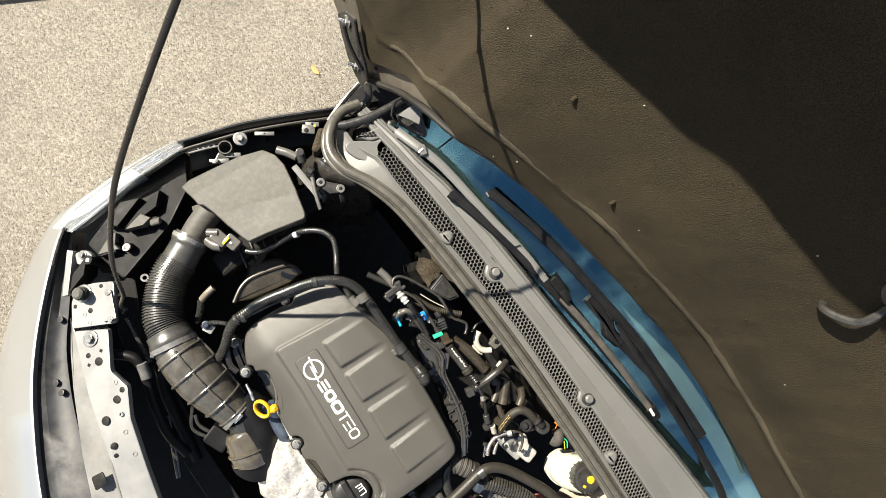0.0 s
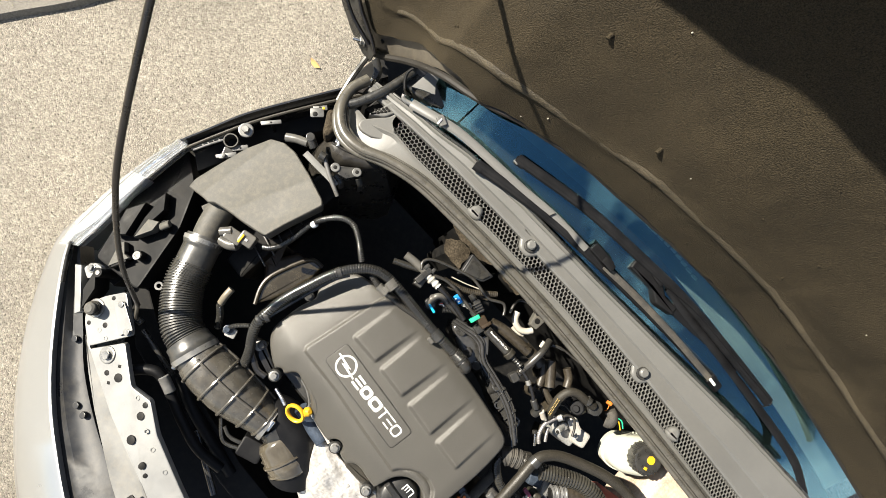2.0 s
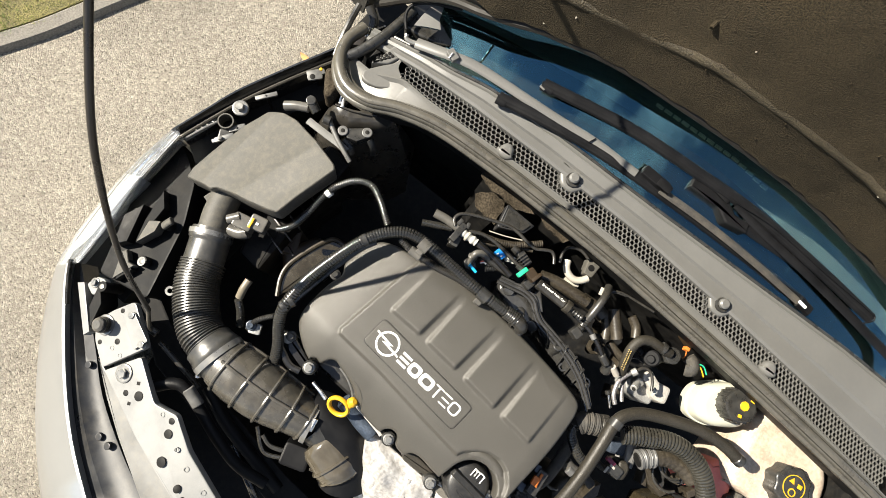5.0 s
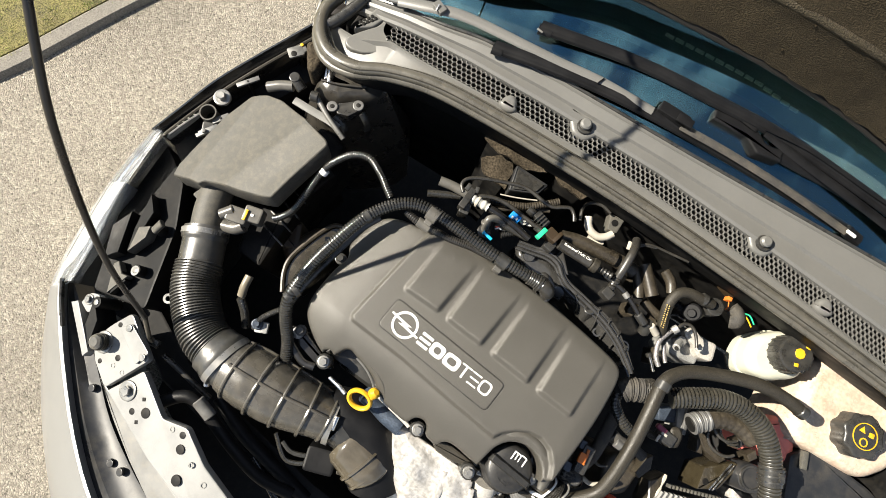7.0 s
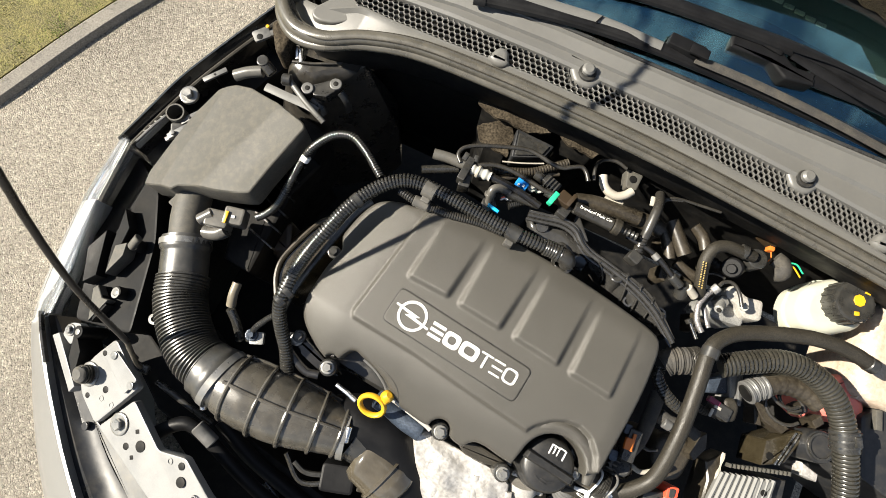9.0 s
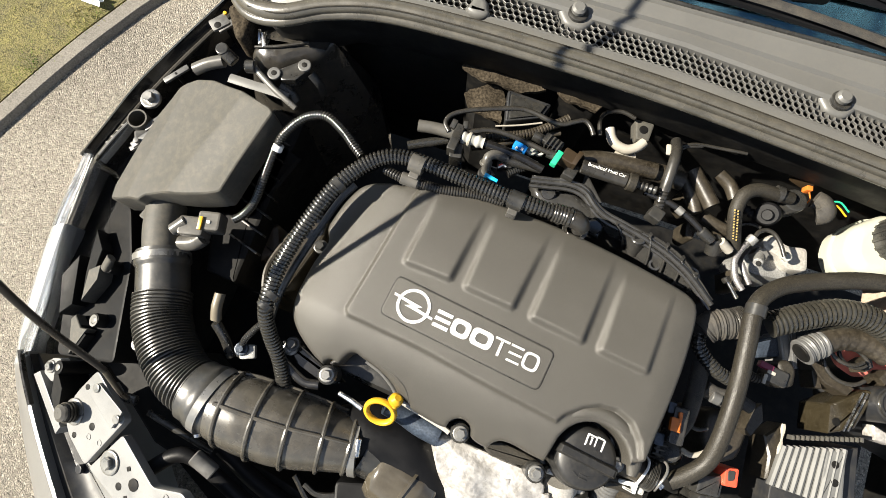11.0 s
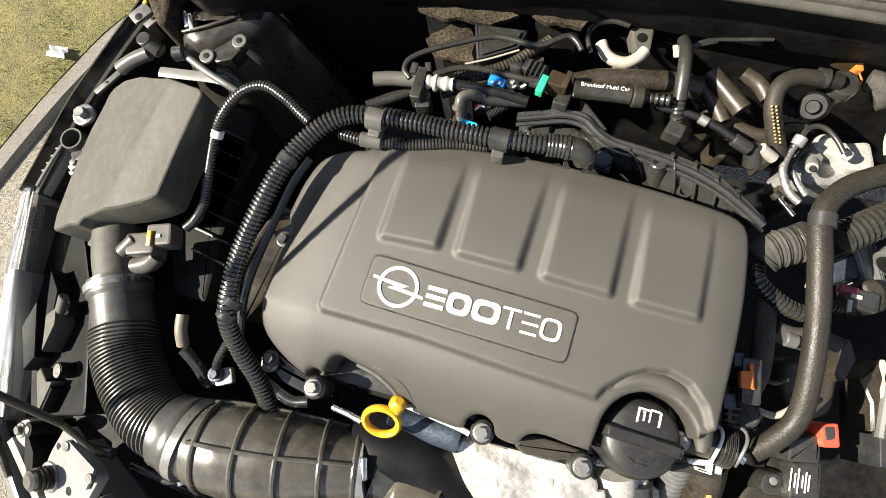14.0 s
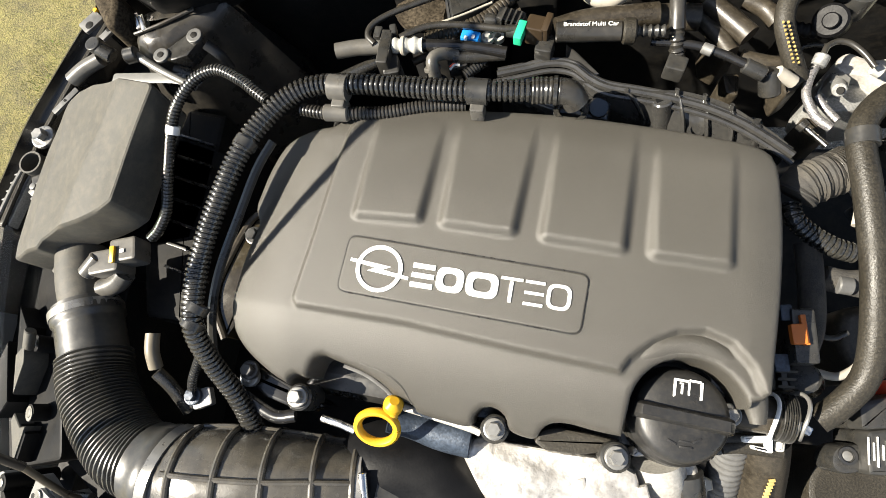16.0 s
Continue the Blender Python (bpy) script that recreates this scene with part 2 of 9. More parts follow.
def asphalt_mat():
    m = bpy.data.materials.new("stone_chip_asphalt")
    m.use_nodes = True
    t = m.node_tree
    b = t.nodes["Principled BSDF"]
    b.inputs["Roughness"].default_value = 0.9
    b.inputs["Specular IOR Level"].default_value = 0.25
    co = t.nodes.new("ShaderNodeTexCoord")
    vo = t.nodes.new("ShaderNodeTexVoronoi")
    vo.inputs["Scale"].default_value = 155
    vd = t.nodes.new("ShaderNodeTexVoronoi")
    vd.feature = "DISTANCE_TO_EDGE"
    vd.inputs["Scale"].default_value = 155
    wob = t.nodes.new("ShaderNodeTexNoise")
    wob.inputs["Scale"].default_value = 210
    big = t.nodes.new("ShaderNodeTexNoise")
    big.inputs["Scale"].default_value = 2.2
    big.inputs["Detail"].default_value = 7
    add = t.nodes.new("ShaderNodeVectorMath")
    add.operation = "MULTIPLY_ADD"
    add.inputs[1].default_value = (0.007, 0.007, 0.007)
    t.links.new(co.outputs["Object"], wob.inputs["Vector"])
    t.links.new(wob.outputs["Color"], add.inputs[0])
    t.links.new(co.outputs["Object"], add.inputs[2])
    t.links.new(add.outputs[0], vo.inputs["Vector"])
    t.links.new(add.outputs[0], vd.inputs["Vector"])
    t.links.new(co.outputs["Object"], big.inputs["Vector"])
    sep = t.nodes.new("ShaderNodeSeparateColor")
    t.links.new(vo.outputs["Color"], sep.inputs[0])
    r1 = t.nodes.new("ShaderNodeValToRGB")
    r1.color_ramp.elements[0].color = (0.25, 0.226, 0.188, 1)
    r1.color_ramp.elements[1].color = (0.43, 0.390, 0.322, 1)
    t.links.new(sep.outputs[0], r1.inputs["Fac"])
    edge = t.nodes.new("ShaderNodeMapRange")
    edge.inputs["From Min"].default_value, edge.inputs["From Max"].default_value = 0.01, 0.13
    edge.inputs["To Min"].default_value = 0.66
    t.links.new(vd.outputs["Distance"], edge.inputs["Value"])
    bg = t.nodes.new("ShaderNodeMapRange")
    bg.inputs["From Min"].default_value, bg.inputs["From Max"].default_value = 0.3, 0.7
    bg.inputs["To Min"].default_value, bg.inputs["To Max"].default_value = 0.84, 1.14
    t.links.new(big.outputs["Fac"], bg.inputs["Value"])
    pit = t.nodes.new("ShaderNodeTexNoise")
    pit.inputs["Scale"].default_value = 150
    pit.inputs["Detail"].default_value = 4
    pit.inputs["Roughness"].default_value = 0.6
    t.links.new(co.outputs["Object"], pit.inputs["Vector"])
    pr = t.nodes.new("ShaderNodeMapRange")
    pr.inputs["From Min"].default_value, pr.inputs["From Max"].default_value = 0.34, 0.45
    pr.inputs["To Min"].default_value = 0.25
    t.links.new(pit.outputs["Fac"], pr.inputs["Value"])
    both = t.nodes.new("ShaderNodeMath")
    both.operation = "MULTIPLY"
    t.links.new(edge.outputs[0], both.inputs[0])
    t.links.new(pr.outputs[0], both.inputs[1])
    mu = t.nodes.new("ShaderNodeMath")
    mu.operation = "MULTIPLY"
    t.links.new(both.outputs[0], mu.inputs[0])
    t.links.new(bg.outputs[0], mu.inputs[1])
    hs = t.nodes.new("ShaderNodeHueSaturation")
    t.links.new(r1.outputs["Color"], hs.inputs["Color"])
    t.links.new(mu.outputs[0], hs.inputs["Value"])
    t.links.new(hs.outputs[0], b.inputs["Base Color"])
    bp = t.nodes.new("ShaderNodeBump")
    bp.inputs["Strength"].default_value = 0.9
    bp.inputs["Distance"].default_value = 0.0035
    sm = t.nodes.new("ShaderNodeMapRange")
    sm.inputs["From Max"].default_value = 0.3
    t.links.new(vd.outputs["Distance"], sm.inputs["Value"])
    t.links.new(sm.outputs[0], bp.inputs["Height"])
    t.links.new(bp.outputs[0], b.inputs["Normal"])
    return m


def grass_mat():
    m = bpy.data.materials.new("spring_grass")
    m.use_nodes = True
    t = m.node_tree
    b = t.nodes["Principled BSDF"]
    b.inputs["Roughness"].default_value = 0.8
    b.inputs["Specular IOR Level"].default_value = 0.2
    ge = t.nodes.new("ShaderNodeNewGeometry")
    ra = t.nodes.new("ShaderNodeValToRGB")
    ra.color_ramp.elements[0].color = (0.07, 0.14, 0.018, 1)
    ra.color_ramp.elements[1].color = (0.36, 0.29, 0.12, 1)
    e = ra.color_ramp.elements.new(0.5)
    e.color = (0.17, 0.185, 0.035, 1)
    no = t.nodes.new("ShaderNodeTexNoise")
    no.inputs["Scale"].default_value = 9
    no.inputs["Detail"].default_value = 4
    t.links.new(ge.outputs["Position"], no.inputs["Vector"])
    mu = t.nodes.new("ShaderNodeMath")
    mu.operation = "MULTIPLY_ADD"
    mu.inputs[1].default_value = 2.6
    mu.inputs[2].default_value = -1.15
    t.links.new(no.outputs["Fac"], mu.inputs[0])
    ad = t.nodes.new("ShaderNodeMath")
    ad.operation = "MULTIPLY_ADD"
    ad.inputs[1].default_value = 0.75
    t.links.new(ge.outputs["Random Per Island"], ad.inputs[0])
    t.links.new(mu.outputs[0], ad.inputs[2])
    t.links.new(ad.outputs[0], ra.inputs["Fac"])
    t.links.new(ra.outputs["Color"], b.inputs["Base Color"])
    return m


M_GLASS, M_LENS, M_ASPHALT, M_GRASS = glass_mat(), lens_mat(), asphalt_mat(), grass_mat()
M_SOIL = mat("mossy_soil", (0.115, 0.104, 0.036), 0.95, var=0.45, scale=16, grain=0.6, grain_scale=240, dust=0.5, dust_col=(0.24, 0.19, 0.085), dscale=60, relief=0.003)


# ---- building helpers ----
def thing(name, label, category, at=(0, 0, 0), group="", kind=""):
    ob = new(name)
    ob.location = at
    ob.empty_display_size = 0.02
    return tagged(ob, label, category, group, kind)


def part(name, bm, material, parent=None, label="", smooth=True, angle=40):
    me = bpy.data.meshes.new(name)
    bmesh.ops.recalc_face_normals(bm, faces=bm.faces)
    bm.to_mesh(me)
    bm.free()
    me.materials.append(material)
    if smooth:
        me.polygons.foreach_set("use_smooth", [True] * len(me.polygons))
        me.set_sharp_from_angle(angle=radians(angle))
    ob = new(name, me)
    if parent is not None:
        ob.parent = parent
        if parent.parent is None:
            ob.matrix_parent_inverse = Matrix.Translation(-parent.location)
    if label:
        ob["label"] = label
    return ob


def spline(pts, n):
    """Points along a smooth curve through pts, evenly spaced by length."""
    P = [Vector(p) for p in pts]
    if len(P) == 2:
        return [P[0].lerp(P[1], i / n) for i in range(n + 1)]
    ext = [P[0] * 2 - P[1]] + P + [P[-1] * 2 - P[-2]]
    fine = []
    for i in range(1, len(ext) - 2):
        a, b, c, d = ext[i - 1:i + 3]
        for k in range(24):
            u = k / 24
            fine.append(0.5 * ((2 * b) + (c - a) * u + (2 * a - 5 * b + 4 * c - d) * u * u + (3 * b - a - 3 * c + d) * u ** 3))
    fine.append(P[-1])
    run = [0.0]
    for a, b in zip(fine, fine[1:]):
        run.append(run[-1] + (b - a).length)
    out, j = [], 0
    for i in range(n + 1):
        s = run[-1] * i / n
        while j < len(run) - 2 and run[j + 1] < s:
            j += 1
        u = (s - run[j]) / max(run[j + 1] - run[j], 1e-9)
        out.append(fine[j].lerp(fine[j + 1], u))
    return out


def length(pts):
    q = spline(pts, 60)
    return sum((b - a).length for a, b in zip(q, q[1:]))


def sweep(pts, radius, n=24, seg=12, flat=1.0, caps=True, bm=None):
    """A tube along a curve; radius: a number or a function of the place 0 to 1."""
    bm = bm or bmesh.new()
    Q = spline(pts, n)
    up, rings = None, []
    for i, p in enumerate(Q):
        d = (Q[min(i + 1, n)] - Q[max(i - 1, 0)]).normalized()
        if up is None:
            up = Vector((0, 0, 1)) if abs(d.z) < 0.9 else Vector((1, 0, 0))
        side = d.cross(up).normalized()
        up = side.cross(d).normalized()
        r = radius(i / n) if callable(radius) else radius
        rings.append([bm.verts.new(p + side * (r * math.cos(a)) + up * (r * flat * math.sin(a)))
                      for a in (2 * math.pi * k / seg for k in range(seg))])
    for a, b in zip(rings, rings[1:]):
        for k in range(seg):
            bm.faces.new((a[k], a[(k + 1) % seg], b[(k + 1) % seg], b[k]))
    if caps:
        bm.faces.new(rings[0][::-1])
        bm.faces.new(rings[-1])
    return bm


def corrugated(pts, r, pitch=0.0042, depth=0.22, seg=18, bm=None):
    """A ribbed conduit: square-shouldered rings along a curve."""
    n = max(8, int(length(pts) / pitch)) * 6
    return sweep(pts, lambda u: r * (1.0, 1.0, 0.985, 1.0 - depth, 1.0 - depth, 0.985)[int(round(u * n)) % 6], n=n, seg=seg, bm=bm)


def rod_at(a, b, r, seg=14, bev=0.15, r2=None, bm=None):
    """A straight round bar from a to b with rounded ends."""
    r2 = r if r2 is None else r2
    a, b = Vector(a), Vector(b)
    d = (b - a).length
    e = min(bev * r, d * 0.3)
    bm = bm or bmesh.new()
    t = (b - a).normalized()
    up = Vector((0, 0, 1)) if abs(t.z) < 0.9 else Vector((1, 0, 0))
    s = t.cross(up).normalized()
    u = s.cross(t)
    rings = []
    for f, rr in ((0, r - e), (e, r), (d - e, r2), (d, r2 - e)):
        rings.append([bm.verts.new(a + t * f + s * rr * math.cos(k) + u * rr * math.sin(k)) for k in (2 * math.pi * i / seg for i in range(seg))])
    for p, q in zip(rings, rings[1:]):
        for k in range(seg):
            bm.faces.new((p[k], p[(k + 1) % seg], q[(k + 1) % seg], q[k]))
    bm.faces.new(rings[0][::-1])
    bm.faces.new(rings[-1])
    return bm


def rounded(pts, r, n=3):
    """A polygon in x, y with its corners rounded."""
    out = []
    m = len(pts)
    for i in range(m):
        p, a, b = Vector(pts[i][:2]), Vector(pts[i - 1][:2]), Vector(pts[(i + 1) % m][:2])
        ra = min(r, (a - p).length * 0.45)
        rb = min(r, (b - p).length * 0.45)
        s, e = p + (a - p).normalized() * ra, p + (b - p).normalized() * rb
        for k in range(n + 1):
            u = k / n
            out.append((1 - u) ** 2 * s + 2 * u * (1 - u) * p + u * u * e)
    return [(v.x, v.y) for v in out]


def inset(pts, d):
    """A polygon in x, y moved inwards by d (counter-clockwise points)."""
    m = len(pts)
    area = sum(pts[i - 1][0] * pts[i][1] - pts[i][0] * pts[i - 1][1] for i in range(m))
    sg = 1 if area > 0 else -1
    out = []
    for i in range(m):
        a, p, b = (Vector(pts[j % m][:2]) for j in (i - 1, i, i + 1))
        n = Vector((0.0, 0.0))
        for q in (p - a, b - p):
            if q.length > 1e-7:
                q = q.normalized()
                n += Vector((-q.y, q.x)) * sg
        n = n.normalized() if n.length > 1e-6 else n
        out.append((p.x + n.x * d, p.y + n.y * d))
    return out


def slab(pts, z0, z1, bev=0.003, steps=2, top=None, bm=None, taper=0.0):
    """A plate over a polygon with a rounded upper edge; top(x, y) adds to the height."""
    bm = bm or bmesh.new()
    rings = []
    lo = [(x, y, z0) for x, y in (inset(pts, -taper) if taper else [p[:2] for p in pts])]
    rings.append(lo)
    for k in range(steps + 1):
        a = math.pi / 2 * k / steps
        q = inset(pts, bev * (1 - math.cos(a)))
        rings.append([(x, y, z1 - bev * (1 - math.sin(a))) for x, y in q])
    if bev > 0.0008:
        rings.append([(x, y, z1) for x, y in inset(pts, bev + 0.0006)])
    vs = [[bm.verts.new((x, y, z + (top(x, y) if top and i else 0))) for x, y, z in ring] for i, ring in enumerate(rings)]
    n = len(pts)
    for p, q in zip(vs, vs[1:]):
        for k in range(n):
            bm.faces.new((p[k], p[(k + 1) % n], q[(k + 1) % n], q[k]))
    bm.faces.new(vs[-1])
    bm.faces.new(vs[0][::-1])
    return bm


def strip(rows, thick=0.0, bm=None):
    """A sheet through rows of points, with thickness downwards."""
    bm = bm or bmesh.new()
    vs = [[bm.verts.new(p) for p in row] for row in rows]
    for a, b in zip(vs, vs[1:]):
        for k in range(len(a) - 1):
            bm.faces.new((a[k], a[k + 1], b[k + 1], b[k]))
    if thick:
        lo = [[bm.verts.new((v.co.x, v.co.y, v.co.z - thick)) for v in row] for row in vs]
        for a, b in zip(lo, lo[1:]):
            for k in range(len(a) - 1):
                bm.faces.new((a[k], b[k], b[k + 1], a[k + 1]))
        n, m = len(vs), len(vs[0])
        for k in range(m - 1):
            bm.faces.new((vs[0][k], lo[0][k], lo[0][k + 1], vs[0][k + 1]))
            bm.faces.new((vs[-1][k], vs[-1][k + 1], lo[-1][k + 1], lo[-1][k]))
        for i in range(n - 1):
            bm.faces.new((vs[i][0], vs[i + 1][0], lo[i + 1][0], lo[i][0]))
            bm.faces.new((vs[i][-1], lo[i][-1], lo[i + 1][-1], vs[i + 1][-1]))
    return bm


def hexagon(c, r, z0, z1, turn=0.0):
    return slab([(c[0] + r * math.cos(turn + math.pi / 3 * k), c[1] + r * math.sin(turn + math.pi / 3 * k)) for k in range(6)], z0, z1, r * 0.15, 1)


def disc(c, r, z0, z1, seg=20, bev=0.15, bm=None):
    return slab([(c[0] + r * math.cos(2 * math.pi * k / seg), c[1] + r * math.sin(2 * math.pi * k / seg)) for k in range(seg)], z0, z1, bev * r, 2, bm=bm)


def ring(c, r, w, z0, z1, seg=28, bm=None, sx=1.0):
    bm = bm or bmesh.new()
    R = [[bm.verts.new((c[0] + rr * sx * math.cos(a), c[1] + rr * math.sin(a), z)) for a in (2 * math.pi * k / seg for k in range(seg))]
         for rr, z in ((r, z0), (r, z1), (r - w, z1), (r - w, z0))]
    for i in range(4):
        p, q = R[i], R[(i + 1) % 4]
        for k in range(seg):
            bm.faces.new((p[k], p[(k + 1) % seg], q[(k + 1) % seg], q[k]))
    return bm


def box(c, size, turn=0.0, bev=0.1, bm=None):
    """A block centred at c, turned about the upright, with rounded upper edges."""
    hx, hy = size[0] / 2, size[1] / 2
    ca, sa = math.cos(turn), math.sin(turn)
    pts = [(c[0] + x * ca - y * sa, c[1] + x * sa + y * ca) for x, y in ((-hx, -hy), (hx, -hy), (hx, hy), (-hx, hy))]
    return slab(rounded(pts, min(hx, hy) * 0.3, 2), c[2] - size[2] / 2, c[2] + size[2] / 2, min(size) * bev, 2, bm=bm)


def bolt(name, c, r, z, label, washer=0.0, parent=None, material=None, category="bolt"):
    """A flanged hexagon bolt that stands on z."""
    b = thing(name, label, category, (c[0], c[1], z)) if parent is None else parent
    w = washer or r * 1.6
    fl = part("flange", disc(c, w, z - 0.002, z + 0.003), material or M_STEEL, b)
    part("head", hexagon(c, r, z + 0.0025, z + 0.003 + r * 1.1), material or M_STEEL, b if parent is None else fl)
    return b


def lettering(name, body, size, at, turn, material, parent, tilt=None):
    cu = bpy.data.curves.new(name, "FONT")
    cu.body, cu.size, cu.extrude = body, size, 0.0004
    cu.align_x, cu.align_y = "CENTER", "CENTER"
    tmp = bpy.data.objects.new(name, cu)
    scene.collection.objects.link(tmp)
    me = bpy.data.meshes.new_from_object(tmp.evaluated_get(bpy.context.evaluated_depsgraph_get()))
    bpy.data.objects.remove(tmp)
    me.transform((tilt if tilt is not None else Matrix.Translation(at) @ Matrix.Rotation(turn, 4, "Z")))
    me.materials.clear()
    me.materials.append(material)
    ob = new(name, me)
    ob.parent = parent
    if parent.parent is None:
        ob.matrix_parent_inverse = Matrix.Translation(-parent.location)
    return ob


def lerp_on(x, xs, ys):
    return float(np.interp(x, xs, ys))


def ease(a, b, v):
    u = np.clip((v - a) / (b - a), 0, 1)
    return u * u * (3 - 2 * u)


def dense(pts, step):
    """A polygon with its edges cut into short pieces."""
    out = []
    for k in range(len(pts)):
        a, b = Vector(pts[k][:2]), Vector(pts[(k + 1) % len(pts)][:2])
        m = max(1, int((b - a).length / step))
        out += [tuple(a.lerp(b, i / m)) for i in range(m)]
    return out


# ---- setting: car park surface, kerb and verge ----
GROUND = 0.10
bm = bmesh.new()
bmesh.ops.create_grid(bm, x_segments=8, y_segments=8, size=60)
bmesh.ops.translate(bm, verts=bm.verts, vec=(0, 0, GROUND))
tagged(part("ground", bm, M_ASPHALT, smooth=False), "pale stone-chip asphalt of a car park", "ground", kind="structure")

KERB = [(-4.36, -6.17), (-2.61, -2.85), (-2.04, -1.66), (-1.82, -1.09), (-1.65, -0.68), (-1.515, -0.34), (-1.405, -0.09), (-1.335, 0.05), (-1.287, 0.17), (-1.224, 0.33), (-1.146, 0.50), (-1.032, 0.69), (-0.80, 0.90), (-0.55, 1.13), (-0.28, 1.36), (0.0, 1.58), (1.0, 2.2), (3.4, 3.4), (7.5, 5.4)]
NK = 1300
kp = spline([(x, y, GROUND) for x, y in KERB], NK)
verge = tagged(new("verge"), "grassy verge behind the kerb, short and mossy", "verge", kind="structure")


def kerb_out(i):
    d = (kp[min(i + 1, NK)] - kp[max(i - 1, 0)]).normalized()
    return Vector((-d.y, d.x, 0))


K0 = min(range(NK), key=lambda i: (kp[i] - Vector((-1.312, 0.110, GROUND))).length)
rows = []
for i in range(0, NK + 1, 4):
    o = kerb_out(i)
    rows.append([kp[i] + o * 0.052 + Vector((0, 0, 0.012))] + [kp[i] + o * (0.052 + d) + Vector((0, 0, 0.024 + h)) for d, h in ((0.001, 0), (0.3, 0.02), (1.2, 0.06))] + [kp[i] + o * 1.2 + Vector((-24, 18, 0.2))])
part("soil", strip(rows), M_SOIL, verge)
gv, gf = [], []
rg = random.Random(5)
for k in range(52000):
    i = rg.randint(K0 - 60, K0 + 110)
    o = kerb_out(i)
    f = rg.random() ** 1.3
    p = kp[i] + o * (0.054 + 0.80 * f) + Vector((rg.uniform(-0.02, 0.02), rg.uniform(-0.02, 0.02), 0.022 + 0.04 * f))
    tuft = noise.noise(p * 9.0)
    if tuft < 0.0 and rg.random() < 0.55:
        continue
    a = rg.uniform(0, 6.283)
    h = rg.uniform(0.004, 0.011) * (1 + max(0.0, tuft) * 1.6)
    w = rg.uniform(0.0007, 0.0013)
    lean = Vector((math.cos(a), math.sin(a), 0)) * h * rg.uniform(0.3, 1.3)
    s = Vector((-math.sin(a), math.cos(a), 0)) * w
    n = len(gv)
    gv += [p - s, p + s, p + lean + Vector((0, 0, h))]
    gf += [(n, n + 1, n + 2)]
gm = bpy.data.meshes.new("grass")
gm.from_pydata([tuple(v) for v in gv], [], gf)
gm.materials.append(M_GRASS)
tagged(new("grass", gm), "short yellow-green grass with moss on the verge", "grass", kind="stuff")

litter = thing("litter", "crumpled scrap of pale paper lying in the grass", "litter", (-1.222, 0.565, GROUND + 0.036))
bm = bmesh.new()
lc = Vector((-1.222, 0.565, GROUND + 0.045))
vs = [[bm.verts.new(lc + Vector((0.014 * (i - 2), 0.011 * (j - 1.5), 0.006 * math.sin(3.1 * i + 2.3 * j)))) for j in range(4)] for i in range(5)]
for i in range(4):
    for j in range(3):
        bm.faces.new((vs[i][j], vs[i + 1][j], vs[i + 1][j + 1], vs[i][j + 1]))
part("sheet", bm, M_WHITE, litter, smooth=False)

leaf = thing("leaf", "small dry orange-brown leaf lying on the asphalt", "leaf", (-0.735, 0.524, GROUND))
bm = bmesh.new()
lc = Vector((-0.735, 0.524, GROUND + 0.004))
vs = [bm.verts.new(lc + Vector((0.020 * math.cos(a) * (1 + 0.2 * math.sin(3 * a)), 0.009 * math.sin(a), 0.003 * math.cos(2 * a)))) for a in (math.pi * k / 8 for k in range(16))]
bm.faces.new(vs)
part("blade", bm, M_LEAF, leaf, smooth=False)

# ---- car: bumper, headlamp, wing ----
bumper = thing("front_bumper", "silver painted front bumper of the car, slightly dusty", "bumper", (-0.42, -0.25, 0.6))
INNER = [(-0.535, -0.049, 0.845), (-0.540, -0.126, 0.845), (-0.543, -0.196, 0.842), (-0.553, -0.254, 0.840), (-0.504, -0.321, 0.835), (-0.449, -0.379, 0.830), (-0.383, -0.439, 0.825), (-0.312, -0.491, 0.820), (-0.236, -0.532, 0.815), (-0.160, -0.567, 0.810), (-0.074, -0.599, 0.805)]
OUTER = [(-0.599, -0.075, 0.780), (-0.618, -0.169, 0.775), (-0.628, -0.248, 0.770), (-0.625, -0.309, 0.765), (-0.589, -0.399, 0.755), (-0.545, -0.472, 0.750), (-0.481, -0.549, 0.745), (-0.413, -0.615, 0.740), (-0.338, -0.673, 0.735), (-0.259, -0.722, 0.730), (-0.163, -0.761, 0.725)]
rows = []
for a, b in zip(spline(INNER, 30), spline(OUTER, 30)):
    o = (b - a)
    o.z = 0
    o = o.normalized()
    rows.append([a - Vector((0, 0, 0.05)), a + o * 0.001, a + o * 0.006 + Vector((0, 0, 0.002)), a.lerp(b, 0.5) + Vector((0, 0, 0.016)), b.lerp(a, 0.2) + Vector((0, 0, 0.004)), b - Vector((0, 0, 0.02)),
                 b + o * 0.012 - Vector((0, 0, 0.16)), b + o * 0.0 - Vector((0, 0, 0.36)), b - o * 0.05 - Vector((0, 0, 0.5))])
part("skin", strip(rows), M_SILVER, bumper)
TRIM = [(-0.548, -0.253, 0.838), (-0.479, -0.302, 0.830), (-0.414, -0.349, 0.822), (-0.342, -0.403, 0.815), (-0.260, -0.442, 0.808), (-0.175, -0.472, 0.800), (-0.088, -0.491, 0.795), (0.012, -0.511, 0.790)]
INN2 = [(-0.551, -0.256, 0.836), (-0.506, -0.323, 0.828), (-0.450, -0.381, 0.823), (-0.384, -0.441, 0.818), (-0.313, -0.493, 0.813), (-0.236, -0.534, 0.808), (-0.160, -0.571, 0.803), (-0.074, -0.602, 0.798)]
